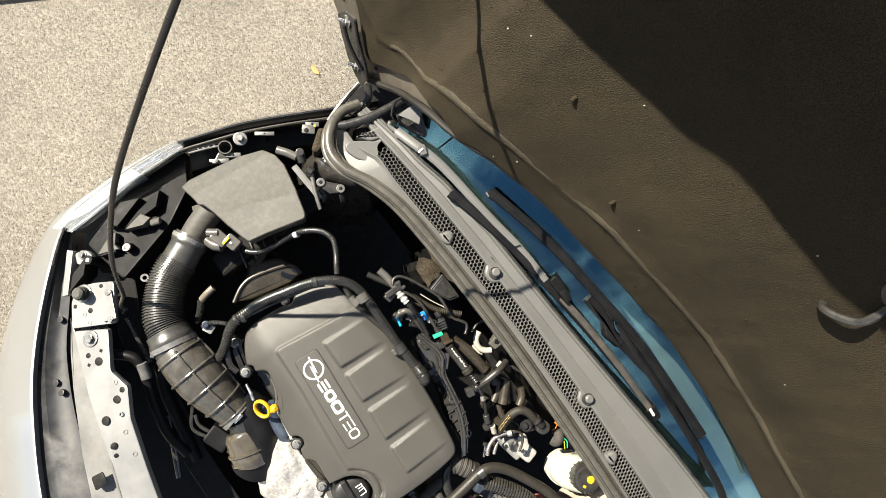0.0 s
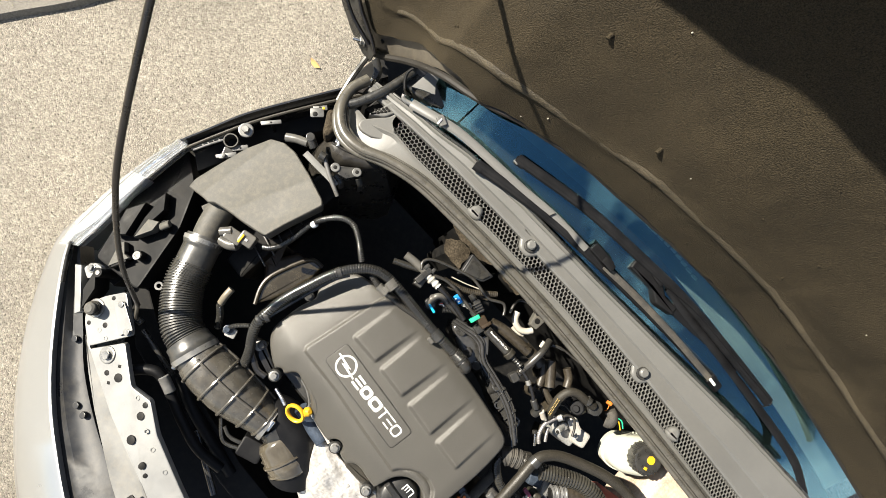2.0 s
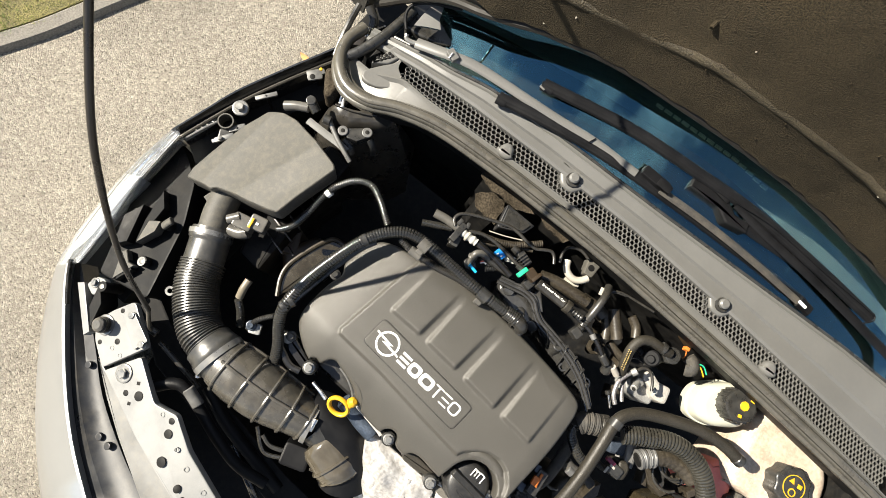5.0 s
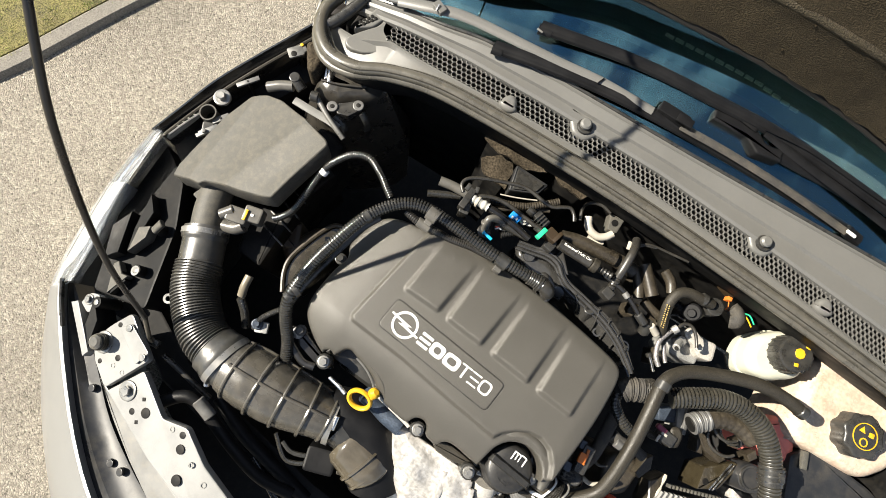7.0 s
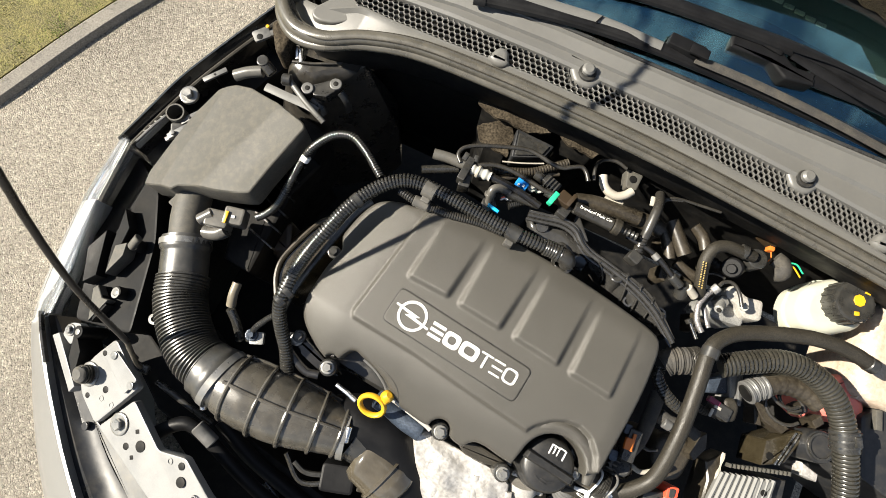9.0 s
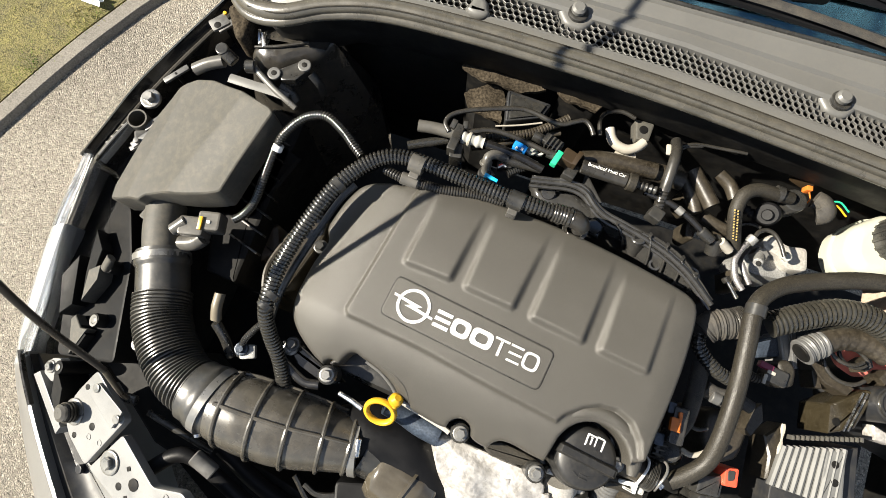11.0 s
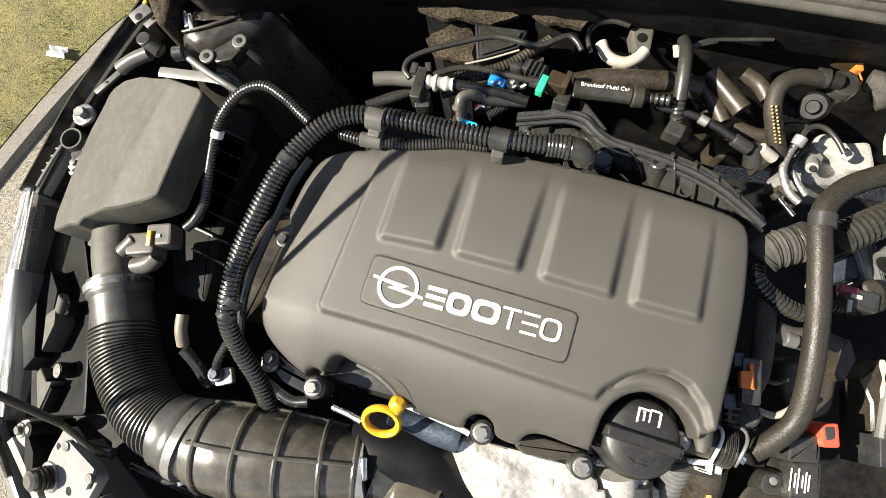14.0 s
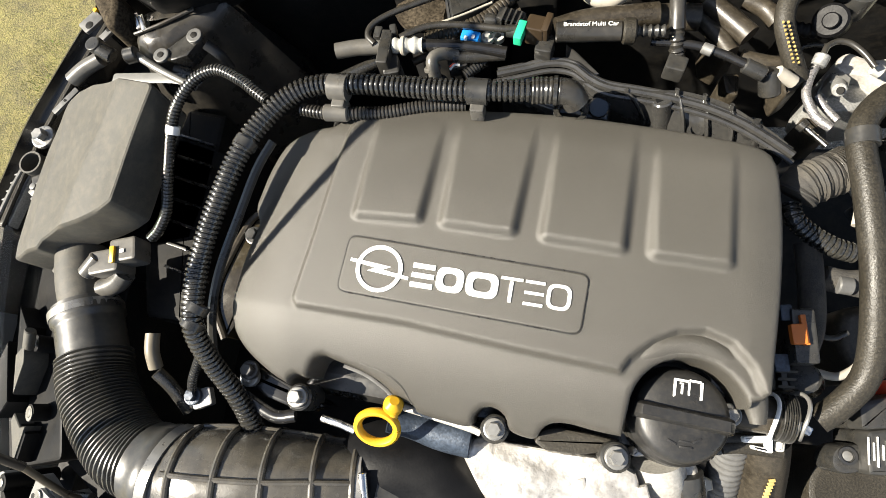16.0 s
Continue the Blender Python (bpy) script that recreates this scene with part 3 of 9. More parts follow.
rows = [[b - Vector((0, 0, 0.012)), a.lerp(b, 0.7) - Vector((0, 0, 0.010)), a.lerp(b, 0.45) - Vector((0, 0, 0.026)), a - Vector((0, 0, 0.03)), a - Vector((0, 0, 0.1))] for a, b in zip(spline(TRIM, 24), spline(INN2, 24))]
part("upper_trim", strip(rows), M_GRILLEF, bumper, "black plastic upper trim with ribs")
for px in [(-0.290, -0.459, 0.800), (-0.265, -0.458, 0.800), (-0.398, -0.380, 0.810)]:
    part("clip", disc(px[:2], 0.007, px[2] - 0.016, px[2] - 0.008), M_GRILLEF, bumper)
bm = sweep([(-0.548, -0.249, 0.850), (-0.526, -0.281, 0.848), (-0.496, -0.315, 0.846)], 0.004, 8, 8, 1.8)
part("wing_tip", bm, M_BLACK, bumper)

lamp = thing("headlamp", "clear-lensed headlamp with bright reflector seen from above", "headlamp", (-0.46, -0.05, 0.7))
LIN = [(-0.525, 0.056, 0.868), (-0.530, 0.007, 0.862), (-0.534, -0.052, 0.858), (-0.532, -0.121, 0.852), (-0.529, -0.185, 0.848), (-0.531, -0.244, 0.845)]
LOUT = [(-0.555, 0.052, 0.840), (-0.570, -0.011, 0.830), (-0.581, -0.077, 0.820), (-0.586, -0.154, 0.810), (-0.588, -0.226, 0.800), (-0.581, -0.284, 0.790)]
rows, rows2 = [], []
for a, b in zip(spline(LIN, 24), spline(LOUT, 24)):
    rows.append([a - Vector((0, 0, 0.03)), a, a.lerp(b, 0.4) + Vector((0, 0, 0.010)), a.lerp(b, 0.75) + Vector((0, 0, 0.006)), b, b - Vector((0.01, 0, 0.06)), b - Vector((0.0, 0, 0.2))])
    rows2.append([a.lerp(b, 0.06) - Vector((0, 0, 0.006)), a.lerp(b, 0.3) - Vector((0, 0, 0.012)), a.lerp(b, 0.55) - Vector((0, 0, 0.005)), a.lerp(b, 0.8) - Vector((0, 0, 0.016)), b - Vector((-0.006, 0, 0.08))])
lens = part("lens", strip(rows), M_LENS, lamp, "clear plastic lens")
lens.visible_shadow = False
part("reflector", strip(rows2), M_LAMPIN, lamp)
for off in (0.25, 0.5, 0.7):
    part("inner_rib", sweep([a.lerp(b, off) + Vector((0, 0, -0.004)) for a, b in zip(spline(LIN, 8), spline(LOUT, 8))], 0.0022, 24, 6), M_BLACK, lamp)

wing = thing("front_wing", "black-edged front wing panel of the car", "wing", (-0.47, 0.2, 0.6))
WOUT = [(-0.542, 0.051, 0.868), (-0.521, 0.109, 0.870), (-0.497, 0.177, 0.872), (-0.462, 0.249, 0.874), (-0.431, 0.309, 0.876), (-0.400, 0.369, 0.878), (-0.365, 0.441, 0.880)]
WIN = [(-0.531, 0.052, 0.852), (-0.510, 0.108, 0.855), (-0.484, 0.175, 0.857), (-0.451, 0.243, 0.860), (-0.419, 0.304, 0.862), (-0.386, 0.364, 0.864), (-0.352, 0.428, 0.866)]
rows = []
for a, b in zip(spline(WOUT, 28), spline(WIN, 28)):
    o = (a - b)
    o.z = 0
    o = o.normalized()
    rows.append([a + o * 0.03 - Vector((0, 0, 0.5)), a + o * 0.045 - Vector((0, 0, 0.2)), a + o * 0.012 - Vector((0, 0, 0.03)), a, a - o * 0.004 + Vector((0, 0, 0.002)),
                 a.lerp(b, 0.5), b + Vector((0, 0, 0.002)), b - o * 0.004 - Vector((0, 0, 0.004)), b - o * 0.006 - Vector((0, 0, 0.05))])
part("panel", strip(rows), M_GLOSS, wing, "dark glossy panel edge")
part("gutter_seal", sweep([v + Vector((0.006, 0, 0.004)) for v in spline(WIN, 12)], 0.0035, 30, 8), M_RUBBER, wing)
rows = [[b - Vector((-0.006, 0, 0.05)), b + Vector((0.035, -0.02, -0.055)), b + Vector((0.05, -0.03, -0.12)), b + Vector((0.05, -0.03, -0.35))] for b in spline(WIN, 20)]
# ledge below the wing edge: shade is in the carrier's colour
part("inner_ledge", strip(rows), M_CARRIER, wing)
rail = [(-0.526, 0.064, 0.840), (-0.511, 0.105, 0.840), (-0.499, 0.142, 0.840)]
part("serrated_strip", slab([p[:2] for p in rail] + [(p[0] + 0.006, p[1] - 0.010) for p in rail[::-1]], 0.838, 0.852, 0.001, 1), M_CAST, wing)


def lug(px, w, h, turn, holes=1):
    b = thing("bracket", "small zinc bracket screwed to the wing edge", "bracket", (px[0], px[1], px[2]), group="wing brackets")
    part("plate", box((px[0], px[1], px[2]), (w, h, 0.004), turn), M_ZINC, b)
    part("hole", disc(px[:2], min(w, h) * 0.22, px[2] + 0.001, px[2] + 0.0028), M_DARK, b)
    part("stem", rod_at((px[0], px[1], px[2] - 0.06), (px[0], px[1], px[2] - 0.001), 0.003), M_DARK, b)
    return b


for px, w, h, tu in (((-0.449, 0.127, 0.812), 0.010, 0.030, -0.6), ((-0.449, 0.206, 0.817), 0.008, 0.040, -0.6), ((-0.408, 0.299, 0.827), 0.012, 0.028, -0.6), ((-0.464, 0.088, 0.802), 0.007, 0.018, -0.6)):
    lug(px, w, h, tu)
c = Vector((-0.469, 0.159, 0.817))
bolt("wing_bolt", c[:2], 0.008, c.z - 0.004, "black-capped bolt on a zinc tab of the wing", 0.015, category="bolt")
cup = thing("cable_ring", "black plastic ring holder clipped to the wing edge", "holder", (-0.470, 0.123, 0.817))
c = Vector((-0.470, 0.123, 0.817))
part("ring", ring(c[:2], 0.0142, 0.0022, 0.789, 0.820), M_BOX, cup, "grey moulded ring")
part("strap", sweep([c + Vector((-0.010, -0.010, 0.001)), c + Vector((-0.022, -0.036, -0.004)), c + Vector((-0.034, -0.066, -0.010))], 0.0022, 12, 8), M_ZINC, cup, "pale strap edge")
for k in range(4):
    part("strap_barb", box(c + Vector((-0.015 - 0.0045 * k, -0.015 - 0.010 * k, -0.001 - 0.002 * k)), (0.006, 0.0018, 0.004), 0.4), M_ZINC, cup)
part("foot", box((c.x + 0.012, c.y - 0.02, 0.802), (0.02, 0.02, 0.02), 0.5), M_BLACK, cup)
part("foot_plate", box((c.x + 0.017, c.y - 0.024, 0.8135), (0.009, 0.034, 0.003), -0.55), M_ZINC, cup, "bare steel foot plate")
part("screw", disc((c.x + 0.013, c.y - 0.030), 0.0040, 0.813, 0.820, 12), M_ZINC, cup)

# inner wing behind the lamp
inner = thing("lamp_carrier", "plastic headlamp carrier with ribs and bosses, darkened for shade", "carrier", (-0.42, -0.05, 0.6))
# tray, rib plates and bosses are coloured as if in shade
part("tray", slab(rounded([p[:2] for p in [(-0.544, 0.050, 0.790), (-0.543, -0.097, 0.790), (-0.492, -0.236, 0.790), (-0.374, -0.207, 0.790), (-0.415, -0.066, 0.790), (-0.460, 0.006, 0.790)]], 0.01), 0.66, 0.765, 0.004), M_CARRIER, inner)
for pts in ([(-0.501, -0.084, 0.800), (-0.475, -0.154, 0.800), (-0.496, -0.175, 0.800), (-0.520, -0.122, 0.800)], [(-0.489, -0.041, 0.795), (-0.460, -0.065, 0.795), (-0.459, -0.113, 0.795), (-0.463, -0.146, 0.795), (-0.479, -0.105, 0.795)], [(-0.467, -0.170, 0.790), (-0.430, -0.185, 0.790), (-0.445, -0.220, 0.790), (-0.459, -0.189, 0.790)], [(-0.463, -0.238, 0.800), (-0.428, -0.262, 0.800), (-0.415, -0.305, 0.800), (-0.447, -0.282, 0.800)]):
    part("rib_plate", slab([p[:2] for p in pts], 0.73, pts[0][2] - 0.002, 0.002, 1), M_CARRIER, inner, "moulded facet, shade put into its dark colour")
for pts, zz in (([(-0.458, -0.144), (-0.467, -0.099), (-0.445, -0.086), (-0.440, -0.107)], 0.800), ([(-0.451, -0.221), (-0.475, -0.175), (-0.468, -0.166), (-0.447, -0.179), (-0.432, -0.177)], 0.790)):
    part("facet", slab(pts, 0.74, zz, 0.0015, 1), M_BOX, inner, "grey moulded gusset")
lb = [(-0.433, -0.090, 0.800), (-0.424, -0.071, 0.805)]
part("peg", rod_at(lb[0], lb[1], 0.008, 14), M_BOX, inner)
for px in [(-0.425, -0.162, 0.790), (-0.351, -0.170, 0.770)]:
    part("washer", ring(px[:2], 0.0085, 0.004, px[2] - 0.004, px[2] + 0.001, 20), M_STEEL, inner)
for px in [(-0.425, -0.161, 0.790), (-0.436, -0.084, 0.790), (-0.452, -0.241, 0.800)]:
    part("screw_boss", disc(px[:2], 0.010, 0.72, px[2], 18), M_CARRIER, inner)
    part("screw", disc(px[:2], 0.005, px[2] - 0.002, px[2] + 0.0015, 12), M_STEEL, inner)

# ---- slam panel ----
slam = thing("front_crossmember", "light grey steel slam panel with punched holes and bolts", "panel", (-0.3, -0.3, 0.7))
UPP = [(-0.398, -0.318, 0.800), (-0.351, -0.343, 0.800), (-0.303, -0.258, 0.800), (-0.378, -0.217, 0.800), (-0.403, -0.256, 0.800), (-0.419, -0.293, 0.800)]
LOW = [(-0.345, -0.344, 0.797), (-0.303, -0.278, 0.797), (-0.230, -0.316, 0.797), (-0.184, -0.301, 0.797), (-0.130, -0.330, 0.797), (-0.035, -0.362, 0.797), (0.094, -0.401, 0.797), (0.055, -0.456, 0.797), (-0.082, -0.404, 0.797), (-0.218, -0.380, 0.797)]
LEFT = [(-0.382, -0.342, 0.792), (-0.348, -0.350, 0.792), (-0.223, -0.385, 0.792), (-0.086, -0.409, 0.792), (0.051, -0.463, 0.792), (0.011, -0.506, 0.792), (-0.131, -0.457, 0.792), (-0.249, -0.412, 0.792), (-0.317, -0.380, 0.792)]
part("end_plate", slab(rounded([p[:2] for p in UPP], 0.008), 0.782, 0.8, 0.002), M_SLAM, slam)
part("main_plate", slab(rounded([p[:2] for p in LOW], 0.006), 0.777, 0.797, 0.002), M_SLAM, slam)
part("front_plate", slab(rounded([p[:2] for p in LEFT], 0.006), 0.755, 0.778, 0.002), M_SLAM2, slam, "dirtier lower front plate")
for (x, y, z), r in zip([(-0.387, -0.245, 0.800), (-0.386, -0.314, 0.800), (-0.358, -0.290, 0.800), (-0.284, -0.341, 0.797), (-0.261, -0.328, 0.797), (-0.186, -0.314, 0.797), (-0.177, -0.333, 0.797), (-0.156, -0.373, 0.797), (-0.107, -0.383, 0.797), (-0.090, -0.390, 0.797)], (4, 4, 5, 5, 8, 5, 7, 8, 6, 4)):
    part("punched_hole", disc((x, y), r * 0.00105, z - 0.004, z + 0.0006, 18, 0.02), M_DARK, slam)
for x, y, z in [(-0.267, -0.349, 0.797), (-0.276, -0.313, 0.797), (-0.338, -0.245, 0.800)]:
    part("square_hole", box((x, y, z - 0.001), (0.006, 0.006, 0.0032), 0.6, 0.02), M_DARK, slam)
for x, y, z in [(-0.070, -0.450, 0.778)]:
    part("square_hole", box((x, y, z - 0.001), (0.026, 0.026, 0.0032), -0.15, 0.02), M_DARK, slam)
for x, y, z in [(-0.359, -0.305, 0.800), (-0.337, -0.304, 0.800), (-0.206, -0.318, 0.797), (-0.149, -0.340, 0.797), (-0.116, -0.352, 0.797), (-0.071, -0.363, 0.797)]:
    part("weld_spot", ring((x, y), 0.0045, 0.0015, z - 0.001, z + 0.0008, 16), M_SLAM, slam)
pl = [(-0.382, -0.248, 0.803), (-0.365, -0.230, 0.803), (-0.309, -0.249, 0.803), (-0.320, -0.277, 0.803)]
lp = part("latch_plate", slab(rounded([p[:2] for p in pl], 0.003), 0.801, 0.806, 0.001), M_SLAM, slam, "screwed cover plate")
for x, y, z in [(-0.365, -0.238, 0.806), (-0.315, -0.261, 0.806)]:
    part("screw", disc((x, y), 0.006, z - 0.001, z + 0.003, 16), M_STEEL, lp)
x, y, z = (-0.398, -0.285, 0.800)
st = part("stop_washer", disc((x, y), 0.019, z - 0.001, z + 0.004), M_STEEL, slam)
part("rubber_stop", rod_at((x, y, z), (x, y, z + 0.026), 0.0130, 18, 0.2), M_RUBBER, slam, "ribbed dark rubber stop")
for k in range(3):
    part("stop_rib", ring((x, y), 0.0142, 0.0025, z + 0.005 + 0.007 * k, z + 0.008 + 0.007 * k, 20), M_RUBBER, slam)
part("stop_head", rod_at((x, y, z + 0.022), (x, y, z + 0.036), 0.0118, 18, 0.35), M_GREY, slam, "worn grey rounded head")
x, y, z = (-0.310, -0.320, 0.797)
slam_bolt = bolt("slam_bolt", (x, y), 0.0085, z + 0.001, "large zinc bolt with washer on the slam panel", 0.017)
x, y, z = (-0.470, -0.246, 0.800)
tab = thing("lamp_bracket", "light grey bolted bracket holding the headlamp", "bracket", (x, y, 0.78))
part("plate", slab(rounded([p[:2] for p in [(-0.484, -0.259, 0.800), (-0.475, -0.235, 0.800), (-0.455, -0.228, 0.800), (-0.444, -0.240, 0.800), (-0.459, -0.267, 0.800)]], 0.006), 0.78, 0.8, 0.002), M_SLAM, tab)
bolt("screw", (x, y), 0.006, 0.8, "", parent=tab)
part("slot_strip", slab([p[:2] for p in [(-0.503, -0.270, 0.800), (-0.491, -0.260, 0.800), (-0.417, -0.316, 0.800), (-0.423, -0.329, 0.800)]], 0.77, 0.8, 0.002), M_SLAM, tab)



def lean(ob, rise):
    """Let a level-built thing follow the slope of the car's front corner."""
    for c in ob.children:
        for v in c.data.vertices:
            v.co.z += rise(v.co.x, v.co.y)
        lean(c, rise)


def slam_rise(x, y):
    return min(0.05, 0.2152 + 0.4317 * x + 0.3047 * y)


def wing_rise(x, y):
    return lerp_on(y, [-0.26, 0.043, 0.15, 0.25, 0.43], [-0.138, -0.077, -0.06, -0.045, -0.02])


for ob in (slam, tab, slam_bolt):
    lean(ob, slam_rise)
lean(bumper, lambda x, y: slam_rise(x, y) - 0.052)
lean(lamp, wing_rise)
lean(wing, wing_rise)
lean(inner, lambda x, y: max(-0.06, min(0.0, 0.2342 + 0.5382 * x + 0.1684 * y)))

# ---- prop rod ----
prop = thing("bonnet_prop_rod", "thin black bonnet prop rod standing up from the slam panel", "prop rod", (-0.331, -0.237, 0.78))
part("rod", sweep([(-0.3285, -0.199, 0.862), (-0.356, -0.141, 1.01), (-0.379, -0.064, 1.158), (-0.399, 0.014, 1.271), (-0.432, 0.179, 1.461), (-0.450, 0.27, 1.535), (-0.453, 0.36, 1.49), (-0.452, 0.50, 1.385), (-0.452, 0.60, 1.33)], 0.0042, 90, 10), M_ROD, prop)
part("lower_rod", sweep([(-0.325, -0.240, 0.772), (-0.327, -0.231, 0.80), (-0.3290, -0.197, 0.866)], 0.0036, 10, 10), M_RODLOW, prop, "worn brown lower end")
part("pivot", rod_at((-0.345, -0.240, 0.776), (-0.315, -0.238, 0.776), 0.007), M_BLACK, prop)

# ---- bay walls, the shade of the bay put into a near-black colour ----
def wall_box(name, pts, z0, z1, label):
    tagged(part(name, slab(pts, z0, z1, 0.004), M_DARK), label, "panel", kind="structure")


wall_box("bay_floor", [(-0.40, -0.42), (0.0, -0.62), (0.95, -0.62), (0.95, 0.42), (-0.45, 0.42), (-0.45, 0.1), (-0.45, -0.2)], 0.20, 0.32, "engine bay floor, shade put into its dark colour")
wall_box("bulkhead", [(-0.33, 0.345), (0.95, 0.375), (0.95, 0.45), (-0.33, 0.41)], 0.5, 0.915, "bulkhead behind the engine, shade put into its black colour")
wall_box("inner_wing", [(0.84, -0.46), (0.95, -0.46), (0.95, 0.40), (0.84, 0.37)], 0.5, 0.85, "far side inner wing, shade put into its dark colour")
wall_box("wheel_arch", [(-0.465, -0.26), (-0.435, -0.26), (-0.425, 0.0), (-0.425, 0.40), (-0.455, 0.40), (-0.465, 0.0)], 0.15, 0.66, "wheel arch side below the wing, coloured black for shade")
wall_box("radiator_top", [(-0.42, -0.22), (-0.30, -0.30), (0.02, -0.36), (0.6, -0.40), (0.6, -0.345), (0.02, -0.305), (-0.28, -0.25), (-0.40, -0.19)], 0.2, 0.70, "top of the radiator cooling pack, coloured black for shade")

# ---- cowl panel ----
XS = [-0.36, -0.30, -0.25, -0.20, -0.13, 0.0, 0.20, 0.43, 0.60, 0.80, 0.95]
SEAL = [0.318, 0.282, 0.290, 0.314, 0.323, 0.331, 0.333, 0.327, 0.320, 0.312, 0.305]
MF = [0.330, 0.325, 0.346, 0.342, 0.344, 0.353, 0.360, 0.353, 0.339, 0.328, 0.32]
MR = [0.372, 0.374, 0.378, 0.381, 0.385, 0.390, 0.396, 0.390, 0.385, 0.378, 0.37]
GL = [0.392, 0.398, 0.404, 0.408, 0.422, 0.434, 0.443, 0.459, 0.474, 0.485, 0.49]
ZC = [0.925, 0.94, 0.952, 0.960, 0.966, 0.970, 0.970, 0.966, 0.958, 0.94, 0.92]


def on(tab, x):
    return lerp_on(x, XS, tab)


cowl = thing("scuttle", "weathered grey plastic scuttle panel with honeycomb air intake", "scuttle panel", (0.2, 0.4, 0.9))
xs = [-0.35 + 1.25 * i / 130 for i in range(131)]


CB1, CB2 = (0.067, 0.393, 0.972), (0.387, 0.393, 0.972)
SC1, SC2 = (-0.046, 0.359, 0.966), (0.515, 0.362, 0.966)
part("front_band", strip([[(x, on(SEAL, x) + 0.004, on(ZC, x) - 0.014), (x, on(SEAL, x) + 0.008, on(ZC, x) - 0.012), (x, on(MF, x) - 0.006, on(ZC, x) - 0.006), (x, on(MF, x) - 0.001, on(ZC, x)), (x, on(MF, x) + 0.0025, on(ZC, x) - 0.001), (x, on(MF, x) + 0.003, on(ZC, x) - 0.006)] for x in xs], 0.003), M_COWL, cowl, "grey front band")
# underside and tray: shade below the panel is put into their colour
part("under_lip", strip([[(x, on(SEAL, x) + 0.012, on(ZC, x) - 0.10), (x, on(SEAL, x) + 0.002, on(ZC, x) - 0.05), (x, on(SEAL, x) + 0.005, on(ZC, x) - 0.012)] for x in xs], 0.002), M_DARK, cowl, "underside of the panel, its shade put into the colour")
part("ridge", strip([[(x, on(MR, x) - 0.003, on(ZC, x) - 0.006), (x, on(MR, x) - 0.002, on(ZC, x)), (x, on(MR, x) + 0.002, on(ZC, x) + 0.003), (x, on(MR, x) + 0.38 * (on(GL, x) - on(MR, x)), on(ZC, x) - 0.0005), (x, on(MR, x) + 0.43 * (on(GL, x) - on(MR, x)), on(ZC, x) + 0.0045),
                      (x, on(GL, x) - 0.009, on(ZC, x) + 0.007), (x, on(GL, x) - 0.007, on(ZC, x) + 0.004), (x, on(GL, x) - 0.005, on(ZC, x) + 0.007), (x, on(GL, x) - 0.001, on(ZC, x) + 0.006), (x, on(GL, x), on(ZC, x) + 0.001)] for x in xs], 0.004), M_COWL, cowl, "smooth grey rear band with raised lip")
part("glass_edge_seal", sweep([(x, on(GL, x) + 0.001, on(ZC, x) + 0.006) for x in xs[4::6]], 0.0028, 120, 8), M_BLACK, cowl)
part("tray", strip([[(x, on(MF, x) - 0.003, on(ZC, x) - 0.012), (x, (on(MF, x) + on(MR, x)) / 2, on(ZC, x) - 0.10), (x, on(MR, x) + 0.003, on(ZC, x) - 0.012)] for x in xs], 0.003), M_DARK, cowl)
# honeycomb: open cells between the two bands
hv, hf = [], []
PITCH = 0.0084
for i in range(-2, 152):
    for j in range(0, 9):
        x = -0.262 + (i + 0.5 * (j % 2)) * PITCH
        y0 = on(MF, x) + 0.001
        y = y0 + (j + 0.15) * PITCH * 0.866
        if not (-0.262 < x < 0.80) or y > on(MR, x) - 0.001:
            continue
        if any((x - c[0]) ** 2 + (y - c[1]) ** 2 < r * r for c, r in ((CB1, 0.021), (CB2, 0.021), (SC1, 0.0095), (SC2, 0.0095))):
            continue
        z = on(ZC, x) - 0.0035
        n = len(hv)
        for rr, dz in ((PITCH * 0.580, 0), (PITCH * 0.495, 0.0005), (PITCH * 0.485, -0.0028)):
            for k in range(6):
                a = math.pi / 3 * k + math.pi / 6
                hv.append((x + rr * math.cos(a), y + rr * math.sin(a), z + dz))
        for k in range(6):
            q = (k + 1) % 6
            hf += [(n + k, n + q, n + 6 + q, n + 6 + k), (n + 6 + k, n + 6 + q, n + 12 + q, n + 12 + k)]
hm = bpy.data.meshes.new("honeycomb")
hm.from_pydata(hv, [], hf)
hm.materials.append(M_COWL)
hc = new("honeycomb", hm)
hc.parent = cowl
hc.matrix_parent_inverse = Matrix.Translation(-cowl.location)
hc["label"] = "open honeycomb grille of small hexagonal cells"
tagged(hc, kind="stuff")
for c in (CB1, CB2):
    z = on(ZC, c[0])
    bx, by = c[0], c[1] + 0.002
    part("bolt_seat", slab(rounded([(bx - 0.036, by + 0.012), (bx - 0.030, by + 0.004), (bx - 0.020, by - 0.010), (bx - 0.010, by - 0.022), (bx + 0.012, by - 0.022), (bx + 0.022, by - 0.008), (bx + 0.034, by + 0.012)], 0.008, 4), z - 0.02, z + 0.0002, 0.006, 4), M_COWL, cowl, "sunk bolt seat between the grille fields")
    w = thing("cowl_bolt", "round-capped grey bolt sunk in the scuttle panel", "bolt", (c[0], c[1], z + 0.002))
    part("washer", disc((c[0] + 0.001, c[1] - 0.001), 0.0125, z, z + 0.0045), M_BLACK, w)
    part("cap", rod_at((c[0], c[1], z + 0.003), (c[0], c[1], z + 0.013), 0.0088, 18, 0.3), M_COWL, w)
